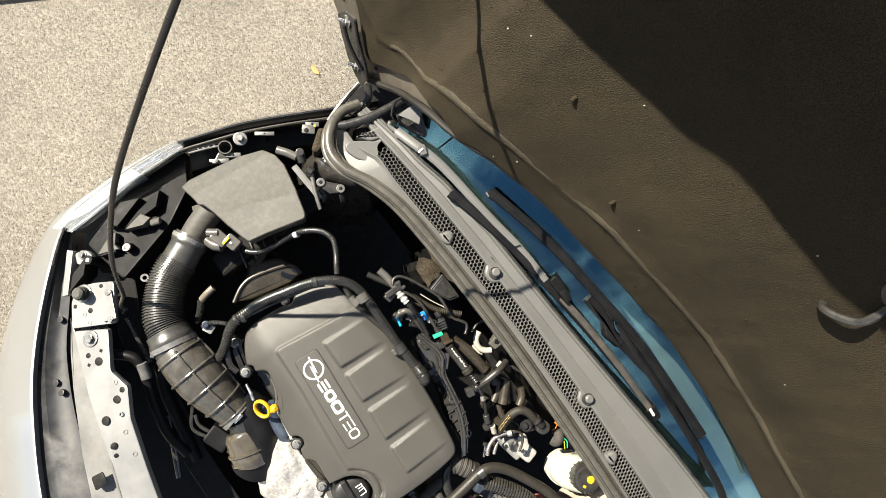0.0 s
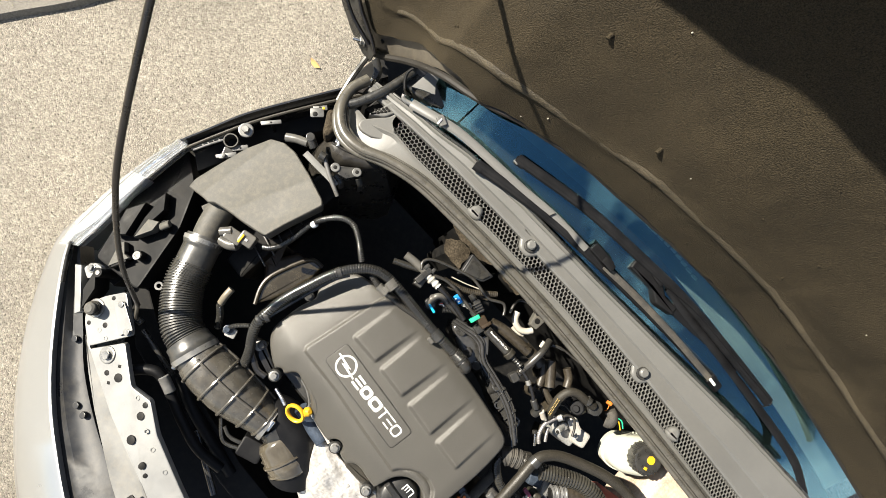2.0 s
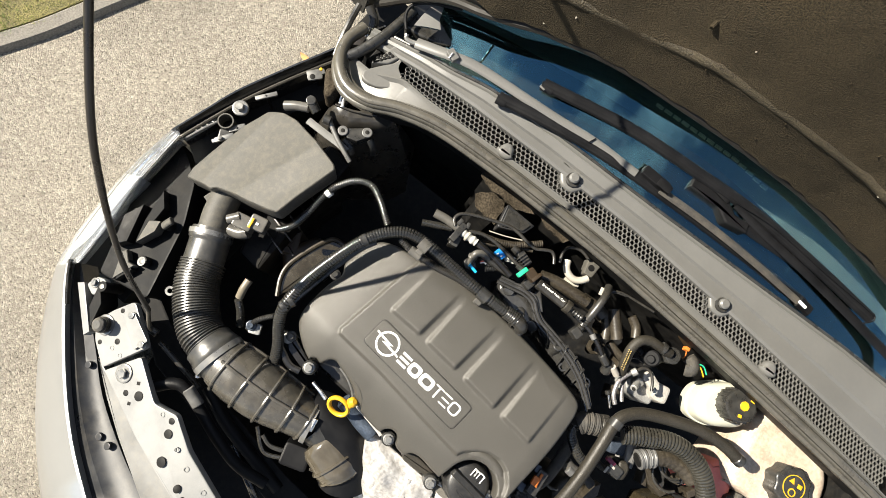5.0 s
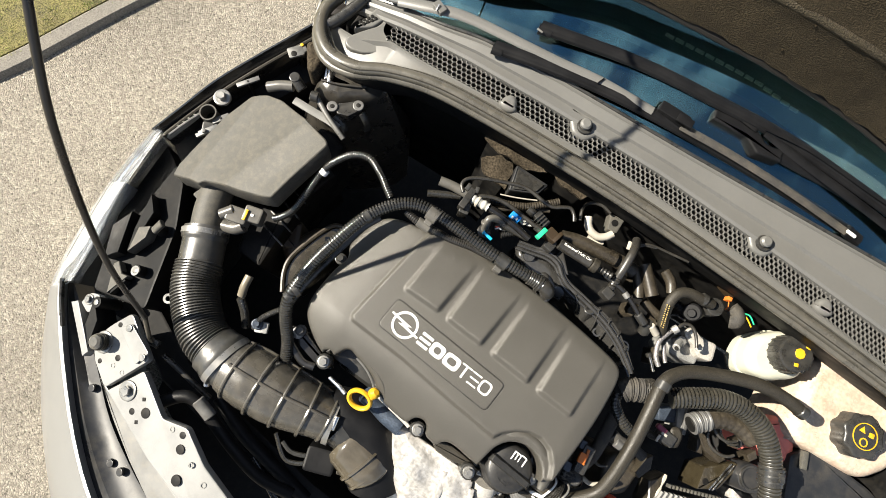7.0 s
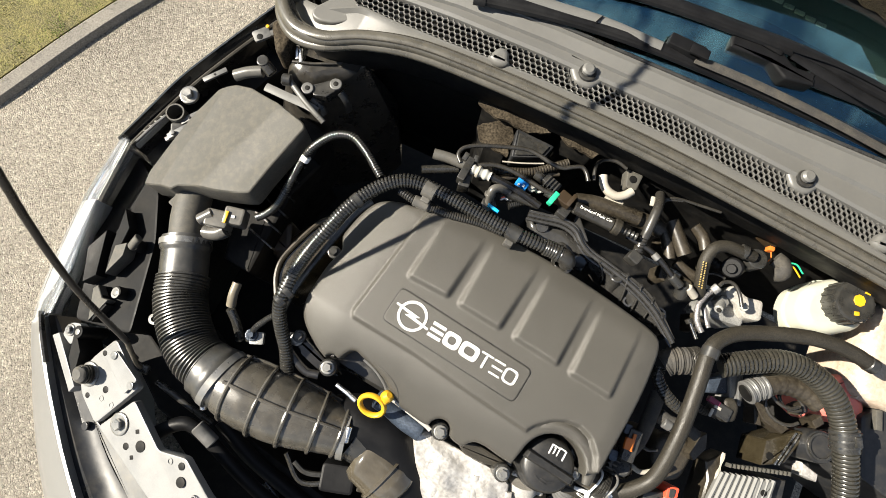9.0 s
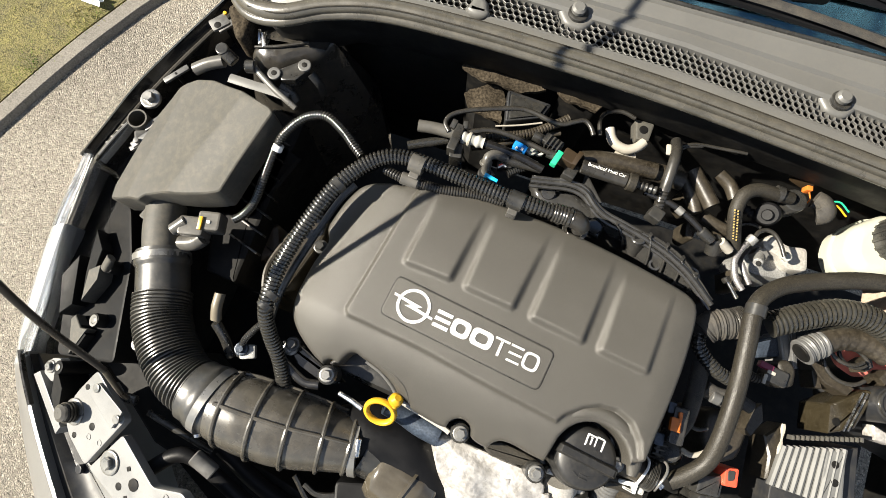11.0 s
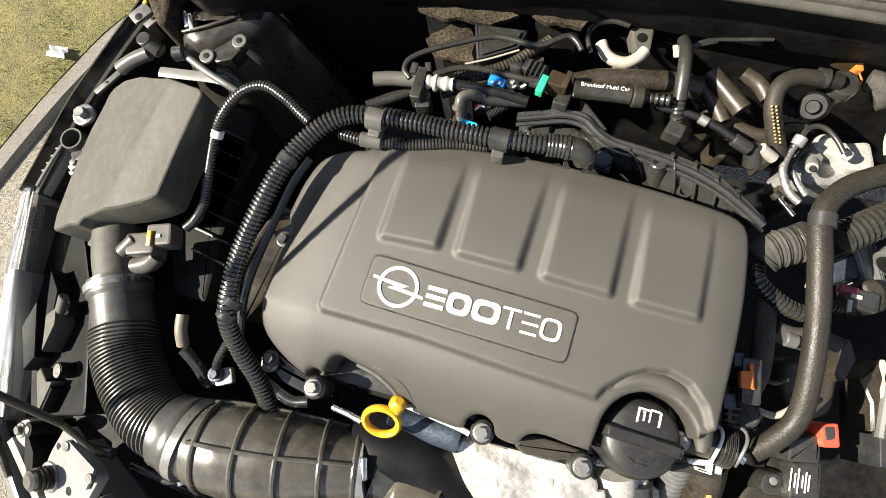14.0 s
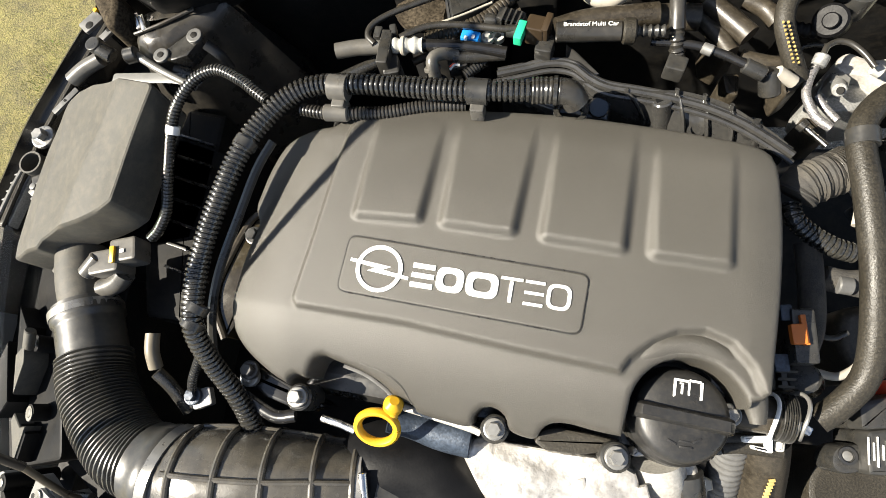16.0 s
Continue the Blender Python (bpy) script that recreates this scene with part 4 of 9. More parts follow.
for c in (SC1, SC2):
    z = on(ZC, c[0])
    part("scallop", slab([(c[0] + 0.0125 * math.cos(a) * (1 if math.sin(a) > 0 else 1.25), c[1] - 0.004 + (0.017 if math.sin(a) > 0 else 0.010) * math.sin(a)) for a in [2 * math.pi * k / 28 for k in range(28)]], z - 0.02, z + 0.006, 0.007, 4), M_COWL, cowl, "rounded lug standing up from the front band")
# end piece of the panel by the hinge
END = [(-0.310, 0.308, 0.943), (-0.313, 0.320, 0.943), (-0.299, 0.342, 0.945), (-0.283, 0.364, 0.947), (-0.282, 0.379, 0.949), (-0.276, 0.390, 0.951), (-0.271, 0.362, 0.951), (-0.256, 0.355, 0.951), (-0.229, 0.347, 0.951), (-0.253, 0.329, 0.948), (-0.277, 0.311, 0.946), (-0.297, 0.305, 0.944)]
part("end_pan", slab(rounded([p[:2] for p in END], 0.006, 4), 0.92, 0.9415, 0.003, 3), M_COWL, cowl, "smooth end of the panel")
END2 = [(-0.313, 0.335, 0.940), (-0.307, 0.356, 0.941), (-0.302, 0.389, 0.942), (-0.295, 0.401, 0.943), (-0.280, 0.413, 0.944), (-0.264, 0.406, 0.946), (-0.275, 0.387, 0.946), (-0.282, 0.374, 0.946), (-0.288, 0.355, 0.944)]
part("corner_pan", slab(rounded([p[:2] for p in END2], 0.006, 4), 0.90, 0.9435, 0.003, 3), M_COWL, cowl)
for px in [(-0.309, 0.351, 0.943), (-0.306, 0.357, 0.943), (-0.302, 0.363, 0.944), (-0.299, 0.369, 0.944), (-0.303, 0.351, 0.944), (-0.300, 0.357, 0.944), (-0.296, 0.363, 0.944), (-0.293, 0.369, 0.944)]:
    part("vent_cell", disc(px[:2], 0.0030, px[2] - 0.006, px[2] + 0.0006, 6, 0.02), M_DARK, cowl)

seal = thing("bonnet_seal", "thick dusty rubber bonnet seal along the scuttle edge", "seal", (0.1, 0.33, 0.93))
SP = [(-0.365, 0.385, 0.925), (-0.37, 0.345, 0.93), (-0.352, 0.305, 0.94), (-0.315, 0.278, 0.948), (-0.27, 0.279, 0.955), (-0.22, 0.302, 0.962)] + [(x, on(SEAL, x), on(ZC, x) + 0.004) for x in (-0.15, -0.05, 0.06, 0.2, 0.36, 0.5, 0.65, 0.8, 0.92)]
part("bulb", sweep(SP, 0.0105, 130, 14), M_SEAL, seal)
part("lip", sweep([Vector(p) + Vector((-0.002, -0.010, -0.007)) for p in SP], 0.0062, 130, 10), M_SEAL, seal, "lower lip of the rubber seal")
part("rear_lip", sweep([Vector(p) + Vector((0.003, 0.011, -0.005)) for p in SP[2:]], 0.0045, 130, 8), M_SEAL, seal)
# two thin darker lines draw the grooves of the seal
for off in ((0.0, -0.0068, 0.0080), (0.0, 0.0062, 0.0084)):
    part("seam", sweep([Vector(p) + Vector(off) for p in SP[3:]], 0.0010, 130, 6), M_RUBBER, seal, "fine dark seam along the seal")
tail = thing("seal_tail", "dark rubber corner seal beside the bonnet hinge", "seal", (-0.36, 0.38, 0.9))
part("bulb", sweep([(-0.356, 0.315, 0.930), (-0.342, 0.339, 0.935), (-0.328, 0.381, 0.940), (-0.322, 0.425, 0.940), (-0.319, 0.459, 0.940)], 0.009, 24, 12), M_BLACK, tail)

# ---- windscreen ----
def glass_z(x, y):
    return 0.966 + 0.50 * (y - 0.46) - 0.26 * (x - 0.12) ** 2


ws = thing("windscreen", "clean windscreen reflecting a blue sky with white clouds", "windscreen", (0.2, 0.6, 0.95))
gx = [-0.30 + 1.28 * i / 40 for i in range(41)]
pane = part("glass", strip([[(x, 0.405 + 0.5 * j / 16, glass_z(x, 0.409 + 0.5 * j / 16)) for j in range(17)] for x in gx], 0.005), M_GLASS, ws, "clear glass pane")
pane.visible_shadow = False


def frit_edge(x):
    return 0.505 + 0.05 * min(1.0, max(0.0, (x + 0.25) / 0.5)) + 0.02 * max(0.0, x - 0.3)


part("frit_band", strip([[(x, 0.395, glass_z(x, 0.395) - 0.008), (x, 0.44, glass_z(x, 0.44) - 0.008), (x, frit_edge(x), glass_z(x, frit_edge(x)) - 0.008)] for x in gx], 0.002), M_FRIT, ws, "black printed band along the foot of the glass")
part("dashboard", strip([[(x, 0.42 + 0.58 * j / 6, glass_z(x, 0.42 + 0.58 * j / 6) - 0.06) for j in range(7)] for x in gx], 0.01), M_DASH, ws, "grey dashboard top seen through the glass")
for k in range(14):
    x = 0.10 + 0.0165 * k
    part("plate_bar", box((x, frit_edge(x) + 0.028 - 0.0004 * k, glass_z(x, frit_edge(x) + 0.028) - 0.010), (0.0135, 0.0055, 0.002), 0.06), M_WPIPE, ws, "pale printed bar behind the glass")
part("corner_panel", slab([(-0.42, 0.40), (-0.36, 0.37), (-0.31, 0.395), (-0.31, 0.52), (-0.42, 0.52)], 0.78, 0.82, 0.004), M_DARK, ws, "black corner panel beside the glass")
FOOT = [(-0.314, 0.429, 0.925), (-0.329, 0.449, 0.925), (-0.329, 0.476, 0.925), (-0.282, 0.517, 0.925), (-0.230, 0.455, 0.925), (-0.254, 0.441, 0.925), (-0.289, 0.430, 0.925)]
part("pillar_foot", slab(rounded([p[:2] for p in FOOT], 0.008, 4), 0.90, 0.935, 0.004, 3), M_BLACK, ws, "dark foot of the windscreen pillar")
part("corner_trim", strip([[(-0.296, 0.427, 0.962), (-0.277, 0.439, 0.964), (-0.257, 0.449, 0.966)], [(-0.296, 0.446, 0.965), (-0.282, 0.454, 0.968), (-0.270, 0.462, 0.968)], [(-0.295, 0.467, 0.968), (-0.288, 0.476, 0.970), (-0.277, 0.481, 0.970)]], 0.004), M_COWL, ws, "pale corner trim")
part("corner_seal", sweep([(-0.304, 0.418, 0.950), (-0.316, 0.430, 0.955), (-0.321, 0.443, 0.962), (-0.314, 0.459, 0.967), (-0.289, 0.476, 0.973), (-0.249, 0.494, 0.980)], 0.0028, 30, 8), M_WIPER_SHADE, ws)


def wiper(name, label, arm, blade, knee, cap, arm_mat):
    w = thing(name, label, "wiper", arm[0], group="windscreen wipers")
    part("arm", sweep(arm, lambda u: 0.0098 - 0.003 * u, 30, 10, 0.42), arm_mat, w)
    part("blade", sweep(blade, 0.0065, 40, 8, 0.8), M_WIPER_SHADE, w, "black rubber blade")
    part("spoiler", sweep([Vector(p) + Vector((0.001, 0.006, 0.004)) for p in blade], 0.0075, 40, 8, 0.4), M_WIPER_SHADE, w)
    k = part("joint", box((knee[0], knee[1], knee[2] + 0.006), (0.05, 0.018, 0.014), cap), M_WIPER_SHADE, w)
    part("joint_cap", box((knee[0] + 0.018, knee[1] - 0.002, knee[2] + 0.012), (0.026, 0.014, 0.006), cap), M_WIPER_SHADE, k)
    e0, e1 = Vector(blade[0]), Vector(blade[1])
    part("end_cap", sweep([e0, e0.lerp(e1, 0.06), e0.lerp(e1, 0.13)], 0.0085, 6, 10, 0.7), M_WIPER_SHADE, w)
    return w


wiper("wiper", "grey wiper arm with dusty flat blade resting on the glass", [(-0.272, 0.404, 0.966), (-0.242, 0.411, 0.974), (-0.211, 0.419, 0.981), (-0.160, 0.431, 0.986)] + [(-0.025, 0.446, 0.990), (0.057, 0.458, 0.991), (0.140, 0.462, 0.991)], [(-0.112, 0.410, 0.984), (0.011, 0.439, 0.985), (0.141, 0.457, 0.985), (0.324, 0.480, 0.965), (0.510, 0.495, 0.945)], (0.169, 0.474, 0.986), 0.0, M_COWL)
wa = bpy.data.objects["wiper"]
part("blade_spine", sweep([(0.187, 0.467, 0.990), (0.283, 0.479, 0.980), (0.390, 0.487, 0.968), (0.503, 0.491, 0.954)], 0.0068, 30, 8, 0.45), M_TAPE, wa, "dusty grey-brown blade spine")
part("tip_cap", sweep([(0.499, 0.492, 0.955), (0.526, 0.492, 0.950)], 0.0115, 4, 8, 0.6), M_WIPER_SHADE, wa)
part("tip_mark", box(Vector((0.503, 0.487, 0.963)), (0.016, 0.005, 0.002), -0.1), M_WHITE, wa)
part("arm_hinge", box(Vector((-0.210, 0.417, 0.988)), (0.020, 0.013, 0.009), -0.35), M_COWL, wa)
part("hinge_pin", rod_at((-0.210, 0.407, 0.991), (-0.211, 0.418, 0.993), 0.0022, 8), M_BRIGHT, wa)
part("pivot_hook", sweep([(-0.293, 0.405, 0.966), (-0.290, 0.400, 0.964), (-0.282, 0.400, 0.964), (-0.269, 0.404, 0.966)], 0.004, 12, 8), M_STEEL, wa, "bright hook at the arm's foot")
part("arm_joint", box(Vector((0.050, 0.455, 0.994)), (0.0015, 0.013, 0.006), -0.35), M_WIPER_SHADE, wa)
wiper("wiper", "black wiper with long blade resting on the glass", [(0.812, 0.485, 0.940), (0.734, 0.511, 0.955), (0.598, 0.519, 0.972), (0.466, 0.522, 0.986), (0.362, 0.522, 0.996), (0.299, 0.527, 1.000)], [(-0.070, 0.471, 0.996), (0.084, 0.506, 1.000), (0.219, 0.523, 1.000), (0.334, 0.535, 0.996), (0.467, 0.538, 0.986), (0.607, 0.538, 0.972)], (0.256, 0.529, 0.985), -0.12, M_WIPER_SHADE)
wb = bpy.data.objects["wiper.001"]
part("knuckle", slab(rounded([p[:2] for p in [(0.217, 0.518, 1.000), (0.227, 0.530, 1.000), (0.276, 0.534, 1.000), (0.308, 0.515, 1.000), (0.340, 0.518, 1.000), (0.341, 0.501, 1.000), (0.302, 0.492, 1.000), (0.277, 0.506, 1.000), (0.220, 0.501, 1.000)]], 0.003), 0.978, 0.998, 0.004, 3), M_WIPER_SHADE, wb)
part("arm_sleeve", sweep([(0.329, 0.514, 0.992), (0.389, 0.523, 0.985), (0.443, 0.533, 0.975), (0.522, 0.540, 0.960)], lambda u: 0.013 - 0.002 * u, 20, 10, 0.5), M_WIPER_SHADE, wb)
part("knuckle_mark", box(Vector((0.267, 0.525, 1.000)), (0.008, 0.005, 0.0012), 0.1), M_DARK, wb)
part("tip_mark", box(Vector((-0.066, 0.465, 1.003)), (0.010, 0.003, 0.0012), -0.1), M_COWL, wb)
part("wire_clip", sweep([(0.294, 0.527, 1.006), (0.372, 0.538, 1.003), (0.488, 0.540, 0.994), (0.599, 0.544, 0.984), (0.605, 0.533, 0.983), (0.592, 0.519, 0.984)], 0.0012, 30, 6), M_WIPER_SHADE, wb)

# ---- bonnet ----
# rear edge of the open bonnet: across the car, its place towards the glass and its height
EX = [-0.70, -0.64, -0.577, -0.50, -0.43, -0.40, -0.33, -0.267, -0.183, -0.109, 0.002, 0.095, 0.217, 0.361, 0.547, 0.768, 0.95]
EZ = [1.12, 0.99, 0.927, 0.888, 0.853, 0.876, 0.960, 1.050, 1.085, 1.100, 1.105, 1.105, 1.090, 1.060, 1.020, 0.990, 0.97]
EY = [0.522, 0.478, 0.457, 0.444, 0.433, 0.440, 0.450, 0.440, 0.447, 0.473, 0.503, 0.515, 0.539, 0.566, 0.577, 0.561, 0.54]
# the padded ridge: its height over the rear edge
RX = [-0.70, -0.45, -0.38, -0.30, -0.20, -0.10, 0.00, 0.10, 0.20, 0.30, 0.95]
RU = [0.078, 0.149, 0.136, 0.087, 0.086, 0.074, 0.073, 0.089, 0.090, 0.095, 0.115]
TX = [-0.70, -0.67, -0.56, -0.48, -0.37, -0.25, -0.10, 0.10, 0.40, 0.66, 0.80, 0.95]
TZ = [1.62, 1.69, 1.735, 1.785, 1.832, 1.857, 1.869, 1.875, 1.85, 1.79, 1.70, 1.60]


def hood_y(x, z):
    """The underside of the bonnet: upright behind its rear edge, a padded ridge, then leaning back; the nose curls forward."""
    ey, ez = lerp_on(x, EX, EY), lerp_on(x, EX, EZ)
    u = z - ez
    plane = 0.475 + 0.333 * (z - 0.98) + 0.45 * (ey - 0.465)
    side = float(ease(-0.40, -0.25, x))
    low = ey + (0.333 * (1 - side) + 0.24 * side) * u
    y = low + (plane - low) * float(ease(0.02, 0.34, u))
    y -= 0.0035 * math.exp(-((u - lerp_on(x, RX, RU)) / 0.0125) ** 2)
    edge = lerp_on(x, TX, TZ)
    return y - NOSE * max(0.0, (z - (edge - 0.30)) / 0.30) ** 2


def hood_rows(off, z_in, x0=-0.70, x1=0.95, nx=90, nz=60, liner=False):
    out = []
    for j in range(nz + 1):
        row = []
        for i in range(nx + 1):
            x = x0 + (x1 - x0) * i / nx
            lo = lerp_on(x, EX, EZ) + z_in
            if liner:
                lo += 0.012 * abs(noise.noise(Vector((x * 11, 3.0, 0)))) + 0.004 * noise.noise(Vector((x * 60, 1.0, 0)))
                lo += 0.055 * min(1.0, max(0.0, (-0.18 - x) / 0.16)) + max(0.0, (-0.42 - x) * 0.5)
            hi = lerp_on(x, TX, TZ) - (0.03 if liner else 0.0)
            z = lo + (hi - lo) * (j / nz) ** 1.4
            sag = 0.0035 * noise.noise(Vector((x * 9, z * 9, 2.0))) + 0.0012 * noise.noise(Vector((x * 40, z * 40, 5.0))) if liner else 0.0
            row.append((x, hood_y(x, z) + off + sag, z))
        out.append(row)
    return out


NOSE = 0.275
bonnet = thing("bonnet", "open car bonnet seen from below with felt sound liner", "bonnet", (0.2, 0.5, 1.0))
part("shell", strip(hood_rows(0.032, 0.010)), M_SILVER, bonnet, "silver outer skin")
part("inner_frame", strip(hood_rows(0.014, 0.004)), M_FRAME, bonnet, "brown-grey painted inner frame")
part("liner", strip(hood_rows(0.0, 0.008, x0=-0.62, x1=0.93, nx=200, nz=170, liner=True)), M_LINER, bonnet, "dusty dark felt sound liner with a padded ridge")
part("lower_edge", sweep([(x, hood_y(x, lerp_on(x, EX, EZ)) + 0.008, lerp_on(x, EX, EZ) + 0.002) for x in [-0.43 + 1.36 * k / 30 for k in range(31)]], 0.0065, 120, 8), M_FLANGE, bonnet, "folded rear edge, shade put into its dark brown")
for x, z, r in ((-0.112, 1.302, 0.0030), (0.055, 1.232, 0.0034)):
    part("liner_clip", rod_at((x, hood_y(x, z) - 0.007, z), (x, hood_y(x, z) + 0.002, z + 0.003), r, 10), M_LINER, bonnet)
RIDGE = [-0.40 + 1.25 * k / 90 for k in range(91)]
# strip over the ridge in a paler felt colour than the liner
part("ridge_crease", strip([[(x, hood_y(x, lerp_on(x, EX, EZ) + lerp_on(x, RX, RU) + u) - 0.0012 - d, lerp_on(x, EX, EZ) + lerp_on(x, RX, RU) + u) for x in RIDGE] for u, d in ((-0.009, -0.004), (-0.005, 0.0), (-0.002, 0.0010), (0.002, 0.0010), (0.005, 0.0), (0.009, -0.004))]), M_CREASE, bonnet, "pale narrow strip along the ridge")
STX, STZ = 0.345, 1.475
part("striker_cup", sweep([(STX, hood_y(STX, STZ) + 0.006, STZ), (STX, hood_y(STX, STZ) - 0.010, STZ + 0.002)], lambda u: 0.044 - 0.006 * u, 6, 26), M_BLACK, bonnet, "round black striker cup")
part("striker_loop", sweep([(STX + 0.005, hood_y(STX, STZ) - 0.008, STZ - 0.03), (STX + 0.010, hood_y(STX, STZ) - 0.040, STZ - 0.06), (STX - 0.014, hood_y(STX, STZ) - 0.046, STZ - 0.095), (STX - 0.02, hood_y(STX, STZ) - 0.02, STZ - 0.11)], 0.006, 24, 8), M_BLACK, bonnet)
rg = random.Random(9)
for k in range(34):
    x, z = rg.uniform(-0.3, 0.6), rg.uniform(1.12, 1.42)
    q = rg.uniform(0.0012, 0.0030)
    part("lint", box((x, hood_y(x, z) - 0.001, z), (q, 0.002, q), rg.uniform(0, 3)), M_WPIPE if k % 4 == 0 else M_LINER, bonnet)

# hinge of the bonnet, bolted to the side of its frame
def plate_on(face, off, thick, bm=None):
    """A flat plate: a polygon in space with thickness towards the engine."""
    bm = bm or bmesh.new()
    P = [Vector(p) for p in face]
    n = Vector((0, -0.95, 0.316))
    lo, hi = [bm.verts.new(p + n * off) for p in P], [bm.verts.new(p + n * (off + thick)) for p in P]
    bm.faces.new(lo)
    bm.faces.new(hi[::-1])
    for k in range(len(P)):
        bm.faces.new((lo[k], lo[(k + 1) % len(P)], hi[(k + 1) % len(P)], hi[k]))
    return bm


HINGE = [(-0.526, 0.460, 0.952), (-0.513, 0.468, 0.976), (-0.487, 0.471, 0.985), (-0.460, 0.461, 0.954), (-0.422, 0.451, 0.926), (-0.402, 0.444, 0.905), (-0.405, 0.433, 0.870), (-0.430, 0.435, 0.876), (-0.462, 0.440, 0.893), (-0.501, 0.451, 0.926)]
hinge = part("hinge", plate_on(HINGE, 0.004, 0.005), M_BLACK, bonnet, "black steel hinge with two bright bolts", smooth=False)
part("flange", sweep([Vector(p) + Vector((0.002, -0.010, 0.004)) for p in (HINGE[2], HINGE[3], HINGE[4], HINGE[5])], 0.0035, 20, 8), M_ROD, hinge, "folded stiffening edge")
for p in (Vector((-0.497, 0.456, 0.963)), Vector((-0.435, 0.435, 0.902))):
    part("bolt", rod_at(p, p + Vector((-0.016, -0.012, 0.001)), 0.0036, 12), M_BRIGHT, hinge)
    part("nut", rod_at(p + Vector((0.002, 0.002, 0)), p + Vector((-0.004, -0.005, 0.001)), 0.0078, 6), M_STEEL, hinge)
    part("washer", rod_at(p + Vector((0.003, 0.003, 0)), p + Vector((0.001, 0.001, 0)), 0.0105, 18), M_STEEL, hinge)
part("link", sweep([(-0.374, 0.317, 0.910), (-0.387, 0.359, 0.920), (-0.399, 0.410, 0.925)], 0.0055, 10, 8), M_BLACK, hinge)
part("lower_arm", sweep([(-0.391, 0.427, 0.910), (-0.371, 0.416, 0.900), (-0.362, 0.393, 0.890)], 0.008, 10, 8, 0.5), M_BLACK, hinge)
part("pivot_bolt", rod_at((-0.362, 0.386, 0.895), (-0.366, 0.400, 0.905), 0.0055, 12), M_BRIGHT, hinge)
part("foot", box(Vector((-0.370, 0.375, 0.885)), (0.06, 0.02, 0.008), 0.6), M_ROD, hinge)
part("outer_strut", sweep([Vector(p) + Vector((-0.012, 0.012, 0)) for p in [(-0.478, 0.427, 0.985), (-0.452, 0.423, 0.950), (-0.407, 0.422, 0.915)]], 0.004, 12, 8), M_ROD, hinge)
for px in [(-0.488, 0.476, 0.985), (-0.500, 0.478, 0.995), (-0.451, 0.476, 0.977), (-0.452, 0.461, 0.930), (-0.405, 0.461, 0.932), (-0.411, 0.452, 0.904), (-0.544, 0.469, 0.955)]:
    p = Vector(px)
    p.y = hood_y(p.x, p.z) + 0.014
    part("frame_hole", rod_at(p + Vector((0, -0.0025, 0)), p + Vector((0, 0.004, 0)), 0.0042, 12), M_DARK, bonnet)

from mathutils.geometry import delaunay_2d_cdt

# ---- engine cover ----
cover = thing("engine_cover", "grained grey-brown plastic engine cover with four raised pads", "engine cover", (0.09, 0.02, 0.86))
CO, CT = Vector((0.004, 0.001)), -0.085


def loc(u, v):
    """A place on the cover: u along its lettering, v towards the windscreen."""
    return (CO.x + u * math.cos(CT) - v * math.sin(CT), CO.y + u * math.sin(CT) + v * math.cos(CT))


def quilt(bm, rim, height, step):
    """Close a ring of vertices with a fine triangle mesh at height(x, y)."""
    P = [Vector((v.co.x, v.co.y)) for v in rim]
    n = len(P)
    x0, x1, y0, y1 = min(p.x for p in P), max(p.x for p in P), min(p.y for p in P), max(p.y for p in P)
    inner = []
    for i in range(int((x1 - x0) / step) + 1):
        for j in range(int((y1 - y0) / step) + 1):
            q = Vector((x0 + (i + 0.5 * (j % 2)) * step, y0 + j * step))
            if min((q - p).length for p in P) > step * 0.6:
                inner.append(q)
    vs, _, fs, ov, _, _ = delaunay_2d_cdt(P + inner, [], [list(range(n))], 1, 1e-6)
    made = [rim[o[0]] if o and o[0] < n else bm.verts.new((v.x, v.y, height(v.x, v.y))) for v, o in zip(vs, ov)]
    for f in fs:
        if len({made[k] for k in f}) == len(f):
            bm.faces.new([made[k] for k in f])


CAPC = (0.250, -0.091)
# plan of the cover: its rear and side edge, its notched front edge and the bay for the filler cap
SIDE = [(-0.061, 0.137), (-0.084, 0.135), (-0.111, 0.124), (-0.125, 0.101), (-0.133, 0.071), (-0.134, 0.058), (-0.126, 0.044), (-0.126, 0.034), (-0.132, 0.014), (-0.135, -0.013), (-0.136, -0.040), (-0.132, -0.058), (-0.119, -0.074), (-0.095, -0.091), (-0.078, -0.099)]
FRONT = [(-0.076, -0.094), (-0.069, -0.089), (-0.060, -0.092), (-0.055, -0.084), (-0.050, -0.076), (-0.042, -0.072), (-0.032, -0.075), (-0.010, -0.081), (0.010, -0.090), (0.022, -0.100), (0.036, -0.105), (0.041, -0.111), (0.062, -0.115), (0.085, -0.117), (0.089, -0.108), (0.096, -0.101), (0.106, -0.100), (0.115, -0.106), (0.120, -0.117), (0.139, -0.121), (0.144, -0.113), (0.152, -0.107), (0.166, -0.106), (0.185, -0.109), (0.205, -0.111)]
ARCH = [(CAPC[0] + 0.0425 * math.cos(a), CAPC[1] + 0.0425 * math.sin(a)) for a in [math.pi * (k / 14) for k in range(14, 0, -1)]] + [(0.294, -0.077), (0.300, -0.075), (0.305, -0.070)]
TAIL = [(0.309, -0.040), (0.315, 0.004), (0.319, 0.050), (0.319, 0.092), (0.316, 0.114), (0.308, 0.124), (0.285, 0.131), (0.222, 0.142), (0.143, 0.151), (0.052, 0.154), (-0.040, 0.152), (-0.050, 0.146)]
